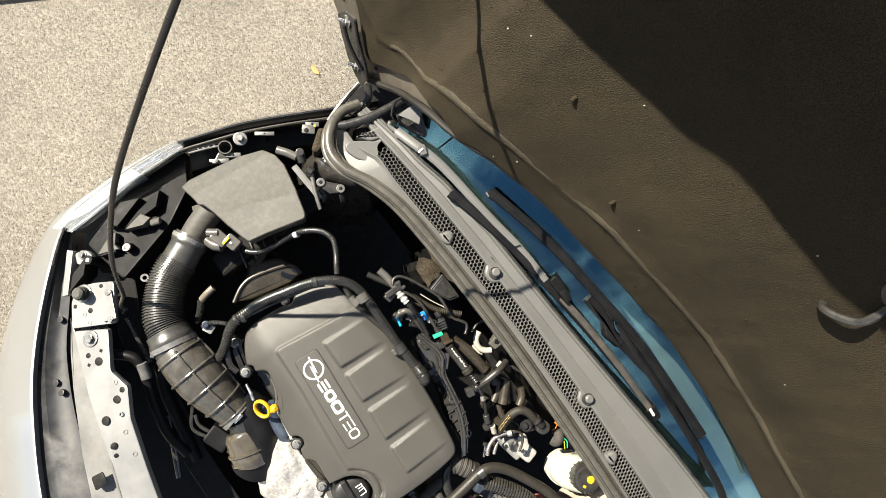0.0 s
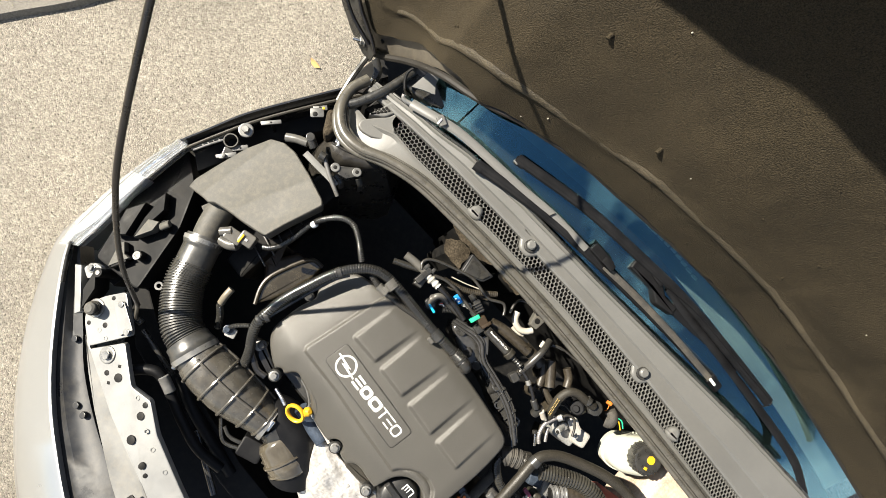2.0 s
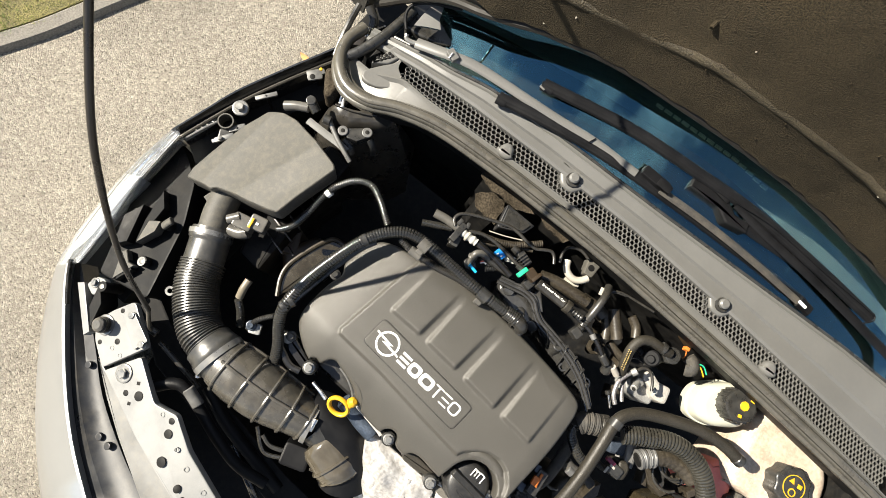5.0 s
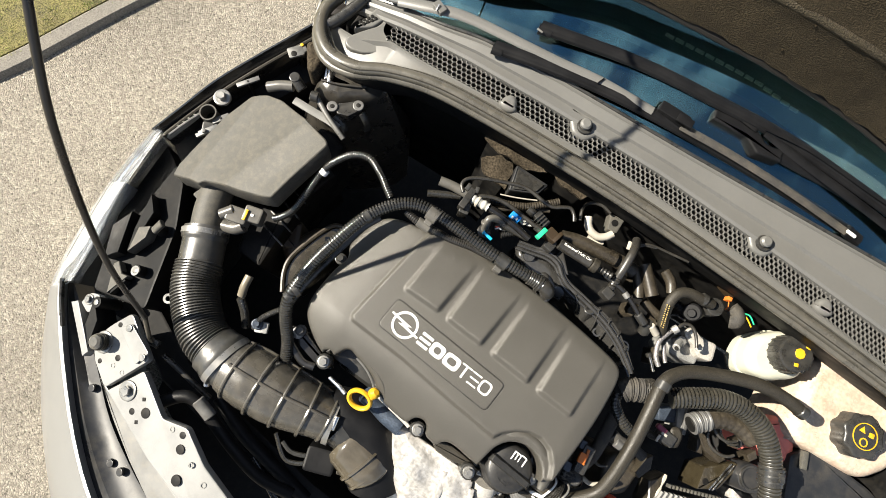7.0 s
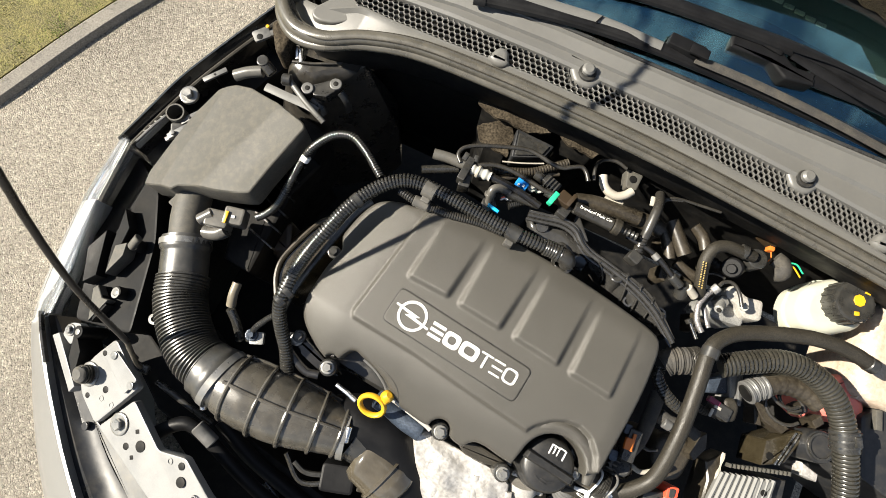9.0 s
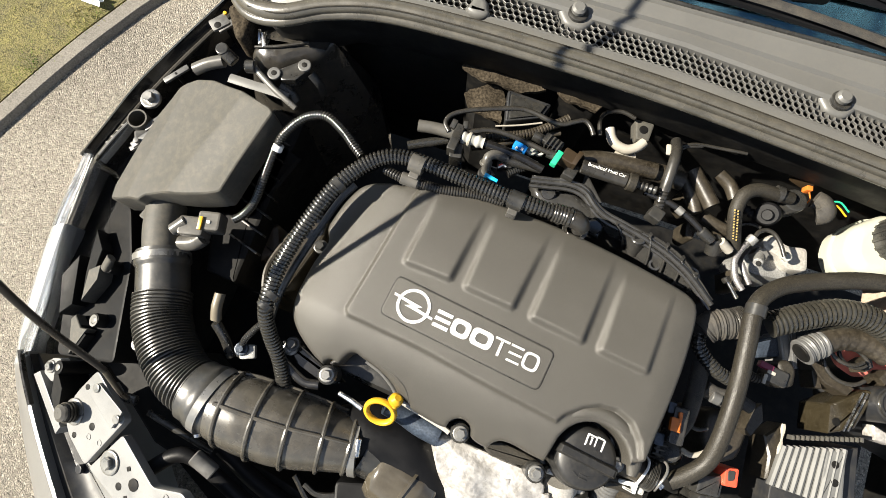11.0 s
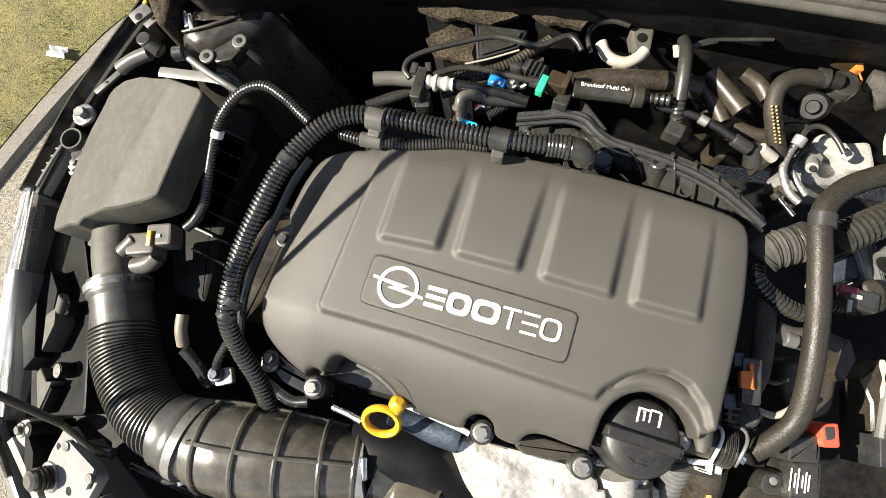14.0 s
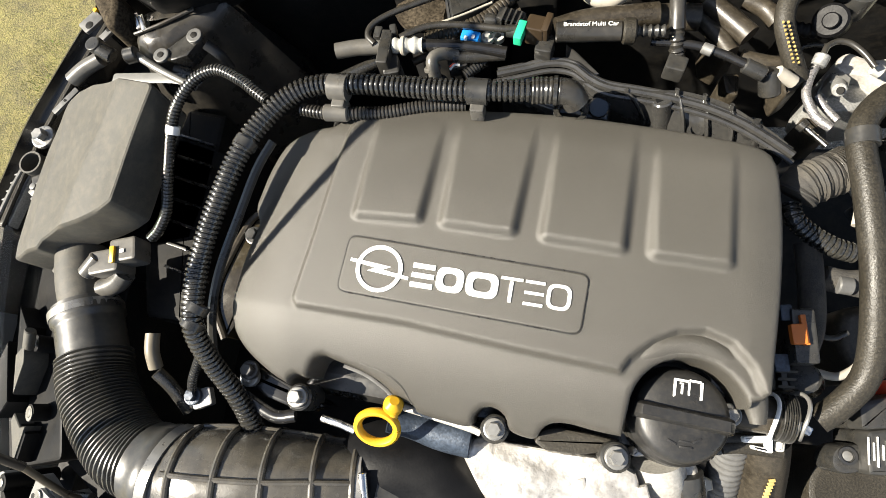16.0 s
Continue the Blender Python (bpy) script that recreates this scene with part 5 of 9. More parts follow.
PLAT = [(-0.066, -0.036), (0.025, -0.043), (0.118, -0.056), (0.200, -0.066), (0.207, -0.055), (0.225, -0.040), (0.241, -0.032), (0.259, -0.030), (0.277, -0.037), (0.291, -0.053), (0.299, -0.075), (0.312, -0.075), (0.330, 0.05), (0.326, 0.135), (0.20, 0.165), (-0.036, 0.165), (-0.052, 0.090), (-0.062, 0.026), (-0.071, -0.028)]


def side_of(poly, x, y):
    """Signed distance from places to the edge of a polygon, positive inside."""
    x, y = np.asarray(x, float), np.asarray(y, float)
    best, inside = np.full(x.shape, 1e9), np.zeros(x.shape, bool)
    for (ax, ay), (bx, by) in zip(poly, poly[1:] + poly[:1]):
        dx, dy = bx - ax, by - ay
        u = np.clip(((x - ax) * dx + (y - ay) * dy) / max(dx * dx + dy * dy, 1e-12), 0, 1)
        best = np.minimum(best, np.hypot(x - ax - u * dx, y - ay - u * dy))
        if ay != by:
            inside ^= ((ay > y) != (by > y)) & (x < ax + (y - ay) * dx / dy)
    return np.where(inside, best, -best)


# four raised fields: front left, front right, rear right, rear left
PADS = [[(-0.029, 0.042), (0.037, 0.040), (0.050, 0.143), (-0.018, 0.143)], [(0.047, 0.039), (0.116, 0.033), (0.130, 0.138), (0.055, 0.142)],
        [(0.130, 0.032), (0.203, 0.024), (0.212, 0.131), (0.140, 0.137)], [(0.215, 0.023), (0.282, 0.017), (0.288, 0.117), (0.221, 0.128)]]


def pad_z(x, y):
    """Raised fields with soft edges that die away towards the windscreen."""
    z = np.zeros(x.shape)
    for base in PADS:
        def off(k):
            (ax, ay), (bx, by) = base[k], base[(k + 1) % 4]
            n = math.hypot(bx - ax, by - ay)
            return ((x - ax) * (ay - by) + (y - ay) * (bx - ax)) / n
        fade = 1 - np.clip((y - base[0][1]) / (base[3][1] - base[0][1]), 0, 1) ** 1.3
        front, right, left = off(0), off(1), off(3)
        corner = 0.008 - np.hypot(np.maximum(0, 0.008 - front), np.maximum(0, 0.008 - np.minimum(left, right)))
        edge = np.minimum(np.minimum(front, np.minimum(left * 1.6, right)), corner)
        z = z + 0.0062 * fade * ease(-0.0005, 0.0078, edge)
    return z


def cover_z(x, y):
    """The height of the cover: a flat top, a rounded front and end, and a collar round the filler cap."""
    x, y = np.asarray(x, float), np.asarray(y, float)
    front = np.maximum(0, np.interp(x, [-0.14, -0.066, 0.025, 0.118, 0.200, 0.32], [-0.030, -0.036, -0.043, -0.056, -0.066, -0.075]) - y)
    end = np.maximum(0, np.interp(y, [-0.1, -0.028, 0.026, 0.09, 0.16], [-0.071, -0.071, -0.062, -0.052, -0.037]) - x)
    z = 0.9125 - 0.030 * (front / 0.058) ** 1.7 - 0.021 * (end / 0.07) ** 1.7 - 0.0012 * np.sin(np.clip(front / 0.02, 0, 3.1))
    rear = np.maximum(0, y - np.interp(x, [-0.05, 0.05, 0.14, 0.22, 0.30], [0.120, 0.122, 0.119, 0.110, 0.098]))
    far = np.maximum(0, x - 0.285)
    z = z + 0.0066 * ease(-0.0010, 0.0045, side_of(PLAT, x, y)) - 5.0 * rear ** 2 - 4.0 * far ** 2
    return z + pad_z(x, y)


def moulding(rim, height, step, depth, lines=()):
    """A thin-edged moulding over a plan: its wall, a rolled edge and a fine skin at height(x, y)."""
    bm = bmesh.new()
    rings = []
    for ins, dz in ((0.0, -depth), (0.0, -0.0060), (0.0007, -0.0026), (0.0024, -0.0004)):
        q = inset(rim, ins)
        hz = height([p[0] for p in rim], [p[1] for p in rim]) if ins < 0.002 else height([p[0] for p in q], [p[1] for p in q])
        rings.append([bm.verts.new((x, y, h + dz)) for (x, y), h in zip(q, hz)])
    for a, b in zip(rings, rings[1:]):
        for k in range(len(a)):
            bm.faces.new((a[k], a[(k + 1) % len(a)], b[(k + 1) % len(b)], b[k]))
    top = rings[-1]
    P = [(v.co.x, v.co.y) for v in top]
    xs, ys = [p[0] for p in P], [p[1] for p in P]
    gx, gy = np.meshgrid(np.arange(min(xs), max(xs), step), np.arange(min(ys), max(ys), step * 0.87))
    gx = gx + 0.5 * step * (np.arange(gx.shape[0]) % 2)[:, None]
    gx, gy = gx.ravel(), gy.ravel()
    keep = side_of(P, gx, gy) > step * 0.55
    inner = [Vector((x, y)) for x, y in zip(gx[keep], gy[keep])]
    vs, _, fs, ov, _, _ = delaunay_2d_cdt([Vector(p) for p in P] + inner, [], [list(range(len(P)))], 1, 1e-6)
    hz = height([v.x for v in vs], [v.y for v in vs])
    made = [top[o[0]] if o and o[0] < len(P) else bm.verts.new((v.x, v.y, h)) for v, o, h in zip(vs, ov, hz)]
    for f in fs:
        if len({made[k] for k in f}) == len(f):
            bm.faces.new([made[k] for k in f])
    return bm


outline = [p[:2] for p in spline([(*p, 0) for p in SIDE], 50)] + [p[:2] for p in spline([(*p, 0) for p in FRONT], 84)] + ARCH + [p[:2] for p in spline([(*p, 0) for p in TAIL], 60)]
part("shell", moulding([tuple(p) for p in outline], cover_z, 0.0024, 0.045), M_COVER, cover, "smooth grained shell with a notched front edge", angle=50)
BD = [(-0.0335, -0.0240), (0.1685, -0.0275), (0.1700, 0.0225), (-0.0325, 0.0265)]
BZ = 0.9189
part("badge_groove", slab(rounded([loc(*p) for p in BD], 0.009, 5), 0.9130, BZ + 0.0004, 0.0002, 1), M_BLACK, cover)
part("badge_plate", slab(rounded([loc(*p) for p in inset(BD, 0.0016)], 0.008, 5), 0.9130, BZ + 0.0014, 0.0010, 2), M_COVER, cover, "flat badge field set in a fine groove")
em = part("emblem", ring(loc(0.0, 0.0), 0.0200, 0.0034, BZ, BZ + 0.0024, 44), M_WHITE, cover, "white ring emblem with a bar across")
bm = bmesh.new()
slab([loc(*p) for p in ((-0.026, 0.003), (-0.026, 0.0058), (0.010, 0.0030), (0.003, -0.0005))], BZ, BZ + 0.0022, 0.0003, 1, bm=bm)
slab([loc(*p) for p in ((0.026, -0.003), (0.026, -0.0058), (-0.010, -0.0030), (-0.003, 0.0005))], BZ, BZ + 0.0022, 0.0003, 1, bm=bm)
part("emblem_bar", bm, M_WHITE, em)
V0, V1 = -0.0105, 0.0098
for kind, u0, u1, w in (("bars", 0.0280, 0.0470, 0.0052), ("loop", 0.0490, 0.0715, 0.0056), ("loop", 0.0735, 0.0995, 0.0056), ("post", 0.1010, 0.1185, 0.0030), ("bars", 0.1205, 0.1360, 0.0030), ("loop", 0.1380, 0.1570, 0.0030)):
    bm = bmesh.new()
    if kind == "loop":
        o = [loc(*p) for p in rounded([(u0, V0), (u1, V0), (u1, V1), (u0, V1)], 0.0075, 5)]
        i_ = [loc(*p) for p in rounded([(u0 + w, V0 + w * 0.85), (u1 - w, V0 + w * 0.85), (u1 - w, V1 - w * 0.85), (u0 + w, V1 - w * 0.85)], 0.005, 5)]
        R = [[bm.verts.new((x, y, z)) for x, y in q] for q, z in ((o, BZ), (o, BZ + 0.0024), (i_, BZ + 0.0024), (i_, BZ))]
        for k in range(4):
            a, b = R[k], R[(k + 1) % 4]
            for j in range(len(a)):
                bm.faces.new((a[j], a[(j + 1) % len(a)], b[(j + 1) % len(b)], b[j]))
    else:
        h = w * 0.82
        rects = [(u0, u1, v - h / 2, v + h / 2) for v in (V0 + h / 2, (V0 + V1) / 2, V1 - h / 2)] if kind == "bars" else [(u0, u1, V1 - h, V1), ((u0 + u1 - w) / 2, (u0 + u1 + w) / 2, V0, V1 - h - 0.0008)]
        for a0, a1, b0, b1 in rects:
            slab([loc(*p) for p in ((a0, b0), (a1, b0), (a1, b1), (a0, b1))], BZ, BZ + 0.0024, 0.0003, 1, bm=bm)
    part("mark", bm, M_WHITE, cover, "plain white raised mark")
part("filler_arch", sweep([(CAPC[0] + 0.0525 * math.cos(a), CAPC[1] + 0.0525 * math.sin(a), 0.9062 - 0.014 * max(0.0, math.cos(a)) ** 3 - 0.012 * max(0.0, -math.cos(a)) ** 4) for a in [math.pi * (k / 14) for k in range(15)]], lambda u: 0.0102 * min(1.0, 0.55 + 4 * u, 0.4 + 5 * (1 - u)), 48, 16, 0.85), M_COVER, cover, "rounded arch over the filler cap")
part("notch_lip", sweep([(-0.030, -0.078, 0.872), (-0.010, -0.084, 0.869), (0.008, -0.094, 0.866), (0.018, -0.103, 0.864)], 0.0018, 24, 8, 0.6), M_ZINC, cover, "worn bare lip inside the dipstick notch")
part("notch_step", sweep([(-0.008, -0.0755, float(cover_z([-0.008], [-0.0755])[0])), (0.012, -0.081, float(cover_z([0.012], [-0.081])[0])), (0.028, -0.091, float(cover_z([0.028], [-0.091])[0])), (0.037, -0.104, float(cover_z([0.037], [-0.104])[0]) - 0.001)], 0.0012, 24, 8, 0.6), M_COVER, cover)
for px in [(-0.135, 0.034, 0.881), (-0.126, -0.090, 0.858)]:
    bolt("cover_bolt", px[:2], 0.006, px[2] - 0.004, "small dark hexagon bolt at the edge of the engine cover", 0.009, material=M_BLACK)
for c, z in (((-0.069, -0.109), 0.8690), ((0.106, -0.117), 0.8690), ((0.204, -0.128), 0.8710)):
    b = bolt("cam_cover_bolt", c, 0.0062, z, "bright flanged hexagon bolt in front of the engine cover", 0.0092)
    part("sleeve", rod_at((c[0], c[1], z - 0.04), (c[0], c[1], z - 0.001), 0.012, 18), M_BLACK, b)
bx = (0.288, -0.086, 0.875)
bolt("cam_cover_bolt", bx[:2], 0.0055, 0.8750, "small bright bolt beside the filler cap", 0.009)



# ---- oil filler cap, dipstick ----
cap = thing("oil_filler_cap", "black plastic oil filler cap with a grip bar and white symbol", "filler cap", (*CAPC, 0.84))
part("neck", disc(CAPC, 0.040, 0.82, 0.862, 30), M_BLACK, cap)
bm = bmesh.new()
prev = None
for r, z in ((0.0385, 0.856), (0.0390, 0.866), (0.0380, 0.872), (0.0365, 0.874), (0.0358, 0.884), (0.0340, 0.889), (0.0300, 0.892), (0.0200, 0.8935), (0.0100, 0.894), (0.0002, 0.894)):
    row = [bm.verts.new((CAPC[0] + r * math.cos(a), CAPC[1] + r * math.sin(a), z)) for a in [2 * math.pi * k / 48 for k in range(48)]]
    if prev:
        for k in range(48):
            bm.faces.new((prev[k], prev[(k + 1) % 48], row[(k + 1) % 48], row[k]))
    prev = row
part("body", bm, M_CAP, cap, "domed cap body with a rolled rim")
bm = bmesh.new()
secs = []
for u in (-1.0, -0.96, -0.85, -0.5, 0.0, 0.5, 0.85, 0.96, 1.0):
    h = 0.0115 if abs(u) < 0.9 else 0.008 if abs(u) < 0.98 else 0.003
    w = 0.0062 if abs(u) < 0.9 else 0.0055 if abs(u) < 0.98 else 0.004
    c = Vector((CAPC[0] + 0.0368 * u, CAPC[1] - 0.001 - 0.004 * u, 0.888))
    secs.append([bm.verts.new(c + Vector((0.1 * v, v, q))) for v, q in ((-w - 0.0015, -0.006), (-w, h * 0.7), (-w * 0.6, h), (w * 0.6, h), (w, h * 0.7), (w + 0.0015, -0.006))])
for p, q in zip(secs, secs[1:]):
    for k in range(5):
        bm.faces.new((p[k], p[k + 1], q[k + 1], q[k]))
bm.faces.new(secs[0])
bm.faces.new(secs[-1][::-1])
part("grip", bm, M_CAP, cap, "upright grip bar across the cap")
sy = (CAPC[0] + 0.003, CAPC[1] + 0.0205)
bm = bmesh.new()
for dx, dy, w, h in ((-0.0098, 0, 0.0020, 0.0135), (0.0098, -0.001, 0.0020, 0.0135), (-0.0042, 0.0062, 0.0115, 0.0018), (0.0055, 0.0062, 0.0085, 0.0018), (0.0008, 0.0008, 0.0016, 0.0120), (-0.0045, -0.0008, 0.0018, 0.0070), (-0.0045, -0.0062, 0.0035, 0.0014), (-0.0045, 0.0038, 0.0030, 0.0012)):
    box((sy[0] + dx, sy[1] + dy, 0.8930), (w, h, 0.0014), -0.10, 0.1, bm=bm)
part("symbol", bm, M_WHITE, cap, "white printed oil symbol")
bm = bmesh.new()
for dx, dy, w, tu in ((-0.009, 0.0, 0.007, -0.4), (0.001, 0.001, 0.010, -0.1), (0.009, 0.0025, 0.007, 0.5), (0.001, -0.003, 0.009, 0.0)):
    box((CAPC[0] + dx, CAPC[1] - 0.0195 + dy, 0.8934), (w, 0.0016, 0.0014), tu, 0.1, bm=bm)
part("moulded_symbol", bm, M_CAP, cap)

dip = thing("dipstick", "bright yellow plastic dipstick pull ring", "dipstick", (0.006, -0.126, 0.860))
dc = Vector((0.008, -0.126, 0.875))
part("pull_ring", sweep([dc + Vector((0.0172 * math.cos(a), 0.0125 * math.sin(a), 0.008 * math.sin(a))) for a in [2 * math.pi * k / 16 for k in range(17)]], 0.0036, 48, 10, 1.3), M_YELLOW, dip)
kn = Vector((0.021, -0.107, 0.882))
part("knob", rod_at(kn + Vector((-0.002, -0.004, -0.006)), kn + Vector((0.002, 0.004, 0.006)), 0.0085, 16, 0.5), M_YELLOW, dip)
part("neck", sweep([kn, kn + Vector((0.0, -0.008, -0.002)), dc + Vector((0.012, 0.013, 0.0))], 0.005, 8, 10), M_YELLOW, dip)
part("tube", sweep([kn, kn + Vector((0, 0.004, -0.05)), kn + Vector((0.01, 0.01, -0.18))], 0.005, 10, 8), M_STEEL, dip)
wire = thing("steel_strap", "bright bent steel strap beside the dipstick", "strap", (-0.033, -0.121, 0.850))
part("strap", sweep([(-0.049, -0.125, 0.855), (-0.030, -0.128, 0.860), (-0.015, -0.132, 0.862)], 0.0033, 20, 8, 0.5), M_BRIGHT, wire)
part("loop", sweep([(-0.148, -0.106, 0.845), (-0.127, -0.117, 0.842), (-0.099, -0.129, 0.842), (-0.078, -0.126, 0.845)], 0.006, 20, 8, 0.5), M_GLOSS, wire)

# ---- engine front: shield, castings ----
shield = thing("heat_shield", "pale crinkled aluminium heat shield over the exhaust manifold", "heat shield", (0.2, -0.19, 0.78))
SH = [(0.076, -0.141), (0.082, -0.131), (0.092, -0.125), (0.118, -0.128), (0.166, -0.130), (0.190, -0.130), (0.209, -0.132), (0.226, -0.140), (0.230, -0.154), (0.262, -0.185), (0.240, -0.235), (0.159, -0.258), (0.115, -0.232), (0.108, -0.190)]
part("sheet", moulding(dense(SH, 0.006), lambda x, y: 0.838 - 2.6 * np.maximum(0, -0.150 - np.asarray(y)) ** 1.6 + 0.0035 * np.sin(np.asarray(x) * 95 + 30 * np.asarray(y)) * np.clip((-0.135 - np.asarray(y)) * 30, 0, 1) + 0.002 * np.sin(np.asarray(y) * 210 + np.asarray(x) * 60), 0.005, 0.03), M_SHIELD, shield, "thin crinkled sheet")
for x in (0.135, 0.190, 0.240):
    part("bead", sweep([(x - 0.010, -0.150, 0.8365), (x, -0.180, 0.829), (x + 0.006, -0.215, 0.806)], 0.0045, 16, 8, 0.6), M_SHIELD, shield)
cast = thing("cylinder_head", "oily blue-grey cast cylinder head edge under the cover", "casting", (0.05, -0.13, 0.75))
part("edge", sweep([(0.010, -0.118, 0.844), (0.031, -0.121, 0.838), (0.057, -0.127, 0.838), (0.085, -0.130, 0.838)], lambda u: 0.0135 + 0.002 * u, 26, 14), M_BLUECAST, cast)
part("bright_edge", sweep([(0.025, -0.108, 0.856), (0.048, -0.112, 0.856), (0.084, -0.119, 0.856), (0.094, -0.122, 0.856)], 0.0032, 20, 8, 0.6), M_ALU, cast, "bright machined edge")
part("flange", slab(rounded([p[:2] for p in [(0.139, -0.124, 0.852), (0.145, -0.114, 0.852), (0.157, -0.110, 0.852), (0.192, -0.113, 0.852), (0.211, -0.116, 0.852), (0.207, -0.124, 0.852), (0.179, -0.130, 0.852), (0.149, -0.130, 0.852)]], 0.003), 0.78, 0.852, 0.003), M_RUBBER, cast, "dark rubbery flange below the front notch")
block = tagged(part("engine_block", slab(rounded([(-0.12, -0.10), (0.30, -0.13), (0.32, 0.10), (-0.12, 0.12)], 0.03), 0.45, 0.838, 0.02), M_BLACK), "black engine block hidden beneath the cover", "engine")
lugs = thing("casting_lugs", "pale cast aluminium lugs and pipe stub below the filler cap", "casting", (0.22, -0.18, 0.75))
part("boss", slab(rounded([p[:2] for p in [(0.220, -0.119, 0.850), (0.234, -0.118, 0.850), (0.235, -0.125, 0.850), (0.220, -0.127, 0.850)]], 0.003), 0.80, 0.850, 0.003), M_ALU, lugs)
part("lug", sweep([(0.246, -0.129, 0.822), (0.251, -0.143, 0.812), (0.267, -0.174, 0.762)], 0.0215, 16, 20), M_ALU, lugs)
part("lug", sweep([(0.238, -0.138, 0.805), (0.219, -0.149, 0.805), (0.207, -0.166, 0.805), (0.203, -0.185, 0.805)], 0.012, 18, 14), M_ALU, lugs)
part("web", sweep([(0.264, -0.126, 0.815), (0.272, -0.136, 0.815), (0.274, -0.147, 0.815)], 0.009, 10, 10), M_ALU, lugs)
part("sensor_plug", sweep([(0.269, -0.136, 0.818), (0.272, -0.148, 0.812), (0.280, -0.165, 0.792)], 0.0150, 12, 18), M_BLACK, lugs, "black plug with white stripes")
for f in (0.25, 0.5):
    c = Vector((0.269, -0.136, 0.818)).lerp(Vector((0.280, -0.165, 0.792)), f)
    part("stripe", sweep([c, c + (Vector((0.280, -0.165, 0.792)) - Vector((0.269, -0.136, 0.818))) * 0.07], 0.0154, 3, 18), M_WHITE, lugs)
part("foil_tab", slab([p[:2] for p in [(0.285, -0.137, 0.806), (0.295, -0.141, 0.806), (0.296, -0.149, 0.806), (0.288, -0.152, 0.806)]], 0.78, 0.806, 0.002, 1), M_WPIPE, lugs)

throttle = thing("throttle_housing", "glossy dark brown plastic throttle housing with raised ribs", "housing", (0.04, -0.2, 0.75))
part("barrel", sweep([(-0.028, -0.178, 0.800), (0.006, -0.162, 0.805), (0.044, -0.168, 0.800), (0.076, -0.190, 0.790), (0.103, -0.232, 0.770)], lambda u: 0.040 + 0.006 * u, 26, 26), M_WIPER_SHADE, throttle)
part("collar", sweep([(0.020, -0.196, 0.800), (0.040, -0.199, 0.800), (0.062, -0.205, 0.797), (0.080, -0.212, 0.792), (0.090, -0.217, 0.788)], lambda u: float(np.interp(u, [0, 0.12, 0.7, 0.9, 1], [0.034, 0.041, 0.045, 0.043, 0.034])), 30, 32), M_SMOKE, throttle, "glossy smoked collar")
for p, r in (((0.067, -0.207, 0.796), 0.0475), ((0.086, -0.215, 0.790), 0.0450)):
    part("collar_rib", sweep([Vector(p) - Vector((0.0018, -0.0006, 0)), Vector(p) + Vector((0.0018, -0.0006, 0))], r, 3, 32), M_SMOKE, throttle)
for k in range(3):
    part("side_lug", box(Vector((0.045 + 0.020 * k, -0.243 - 0.004 * k, 0.780)), (0.012, 0.014, 0.022), 0.3), M_OLIVE, throttle)

# ---- air filter box and intake ----
box_ = thing("air_filter_box", "dark grey plastic air filter housing with a faceted lid", "air filter box", (-0.35, 0.1, 0.7))
LID = [(-0.452, 0.003), (-0.456, 0.024), (-0.450, 0.060), (-0.436, 0.134), (-0.417, 0.181), (-0.389, 0.195), (-0.360, 0.197), (-0.302, 0.184), (-0.249, 0.169), (-0.240, 0.162), (-0.248, 0.132), (-0.260, 0.089), (-0.268, 0.050), (-0.286, 0.044), (-0.322, 0.035), (-0.357, 0.029), (-0.388, 0.020), (-0.394, 0.012), (-0.410, 0.011)]


def lid_z(x, y):
    """The lid rises towards the engine in three facets, with one crease along its length."""
    x, y = np.asarray(x, float), np.asarray(y, float)
    s = x - np.interp(y, [0.03, 0.17], [-0.350, -0.297])
    e = x - np.interp(y, [0.03, 0.18], [-0.417, -0.404])
    return 1.0485 + 0.508 * x + 0.046 * y + 0.0065 * np.exp(-np.abs(s) / 0.030) - 0.0035 * np.exp(-((s - 0.045) / 0.025) ** 2) + 0.0035 * np.exp(-np.abs(e) / 0.015) + 0.0008 * np.sin(x * 60 + y * 31)


part("lid", moulding(dense(rounded(LID, 0.004, 2), 0.005), lid_z, 0.0045, 0.060), M_BOX, box_, "grained lid with worn edges", angle=30)
# case below the grey lid: its shaded sides are coloured near black
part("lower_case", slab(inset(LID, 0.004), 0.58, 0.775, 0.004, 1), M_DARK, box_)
part("side_case", slab(rounded([p[:2] for p in [(-0.338, 0.070, 0.780), (-0.315, 0.224, 0.780), (-0.260, 0.216, 0.780), (-0.260, 0.050, 0.780), (-0.257, -0.045, 0.780), (-0.306, -0.042, 0.780)]], 0.006), 0.58, 0.775, 0.006), M_DARK, box_, "ribbed side of the housing, shade put into its colour")
for k in range(7):
    a = Vector((-0.286, 0.178, 0.800)).lerp(Vector((-0.265, 0.012, 0.800)), k / 6)
    part("case_rib", box((a.x - 0.004, a.y, 0.77), (0.05, 0.003, 0.02), -0.25), M_BLACK, box_)
part("rear_clip", slab(rounded([p[:2] for p in [(-0.379, 0.193, 0.872), (-0.374, 0.198, 0.872), (-0.347, 0.200, 0.872), (-0.355, 0.191, 0.872)]], 0.002), 0.82, 0.852, 0.002), M_BOX, box_)
part("snap", box(Vector((-0.397, 0.003, 0.800)), (0.020, 0.022, 0.02), -0.3), M_BOX, box_)

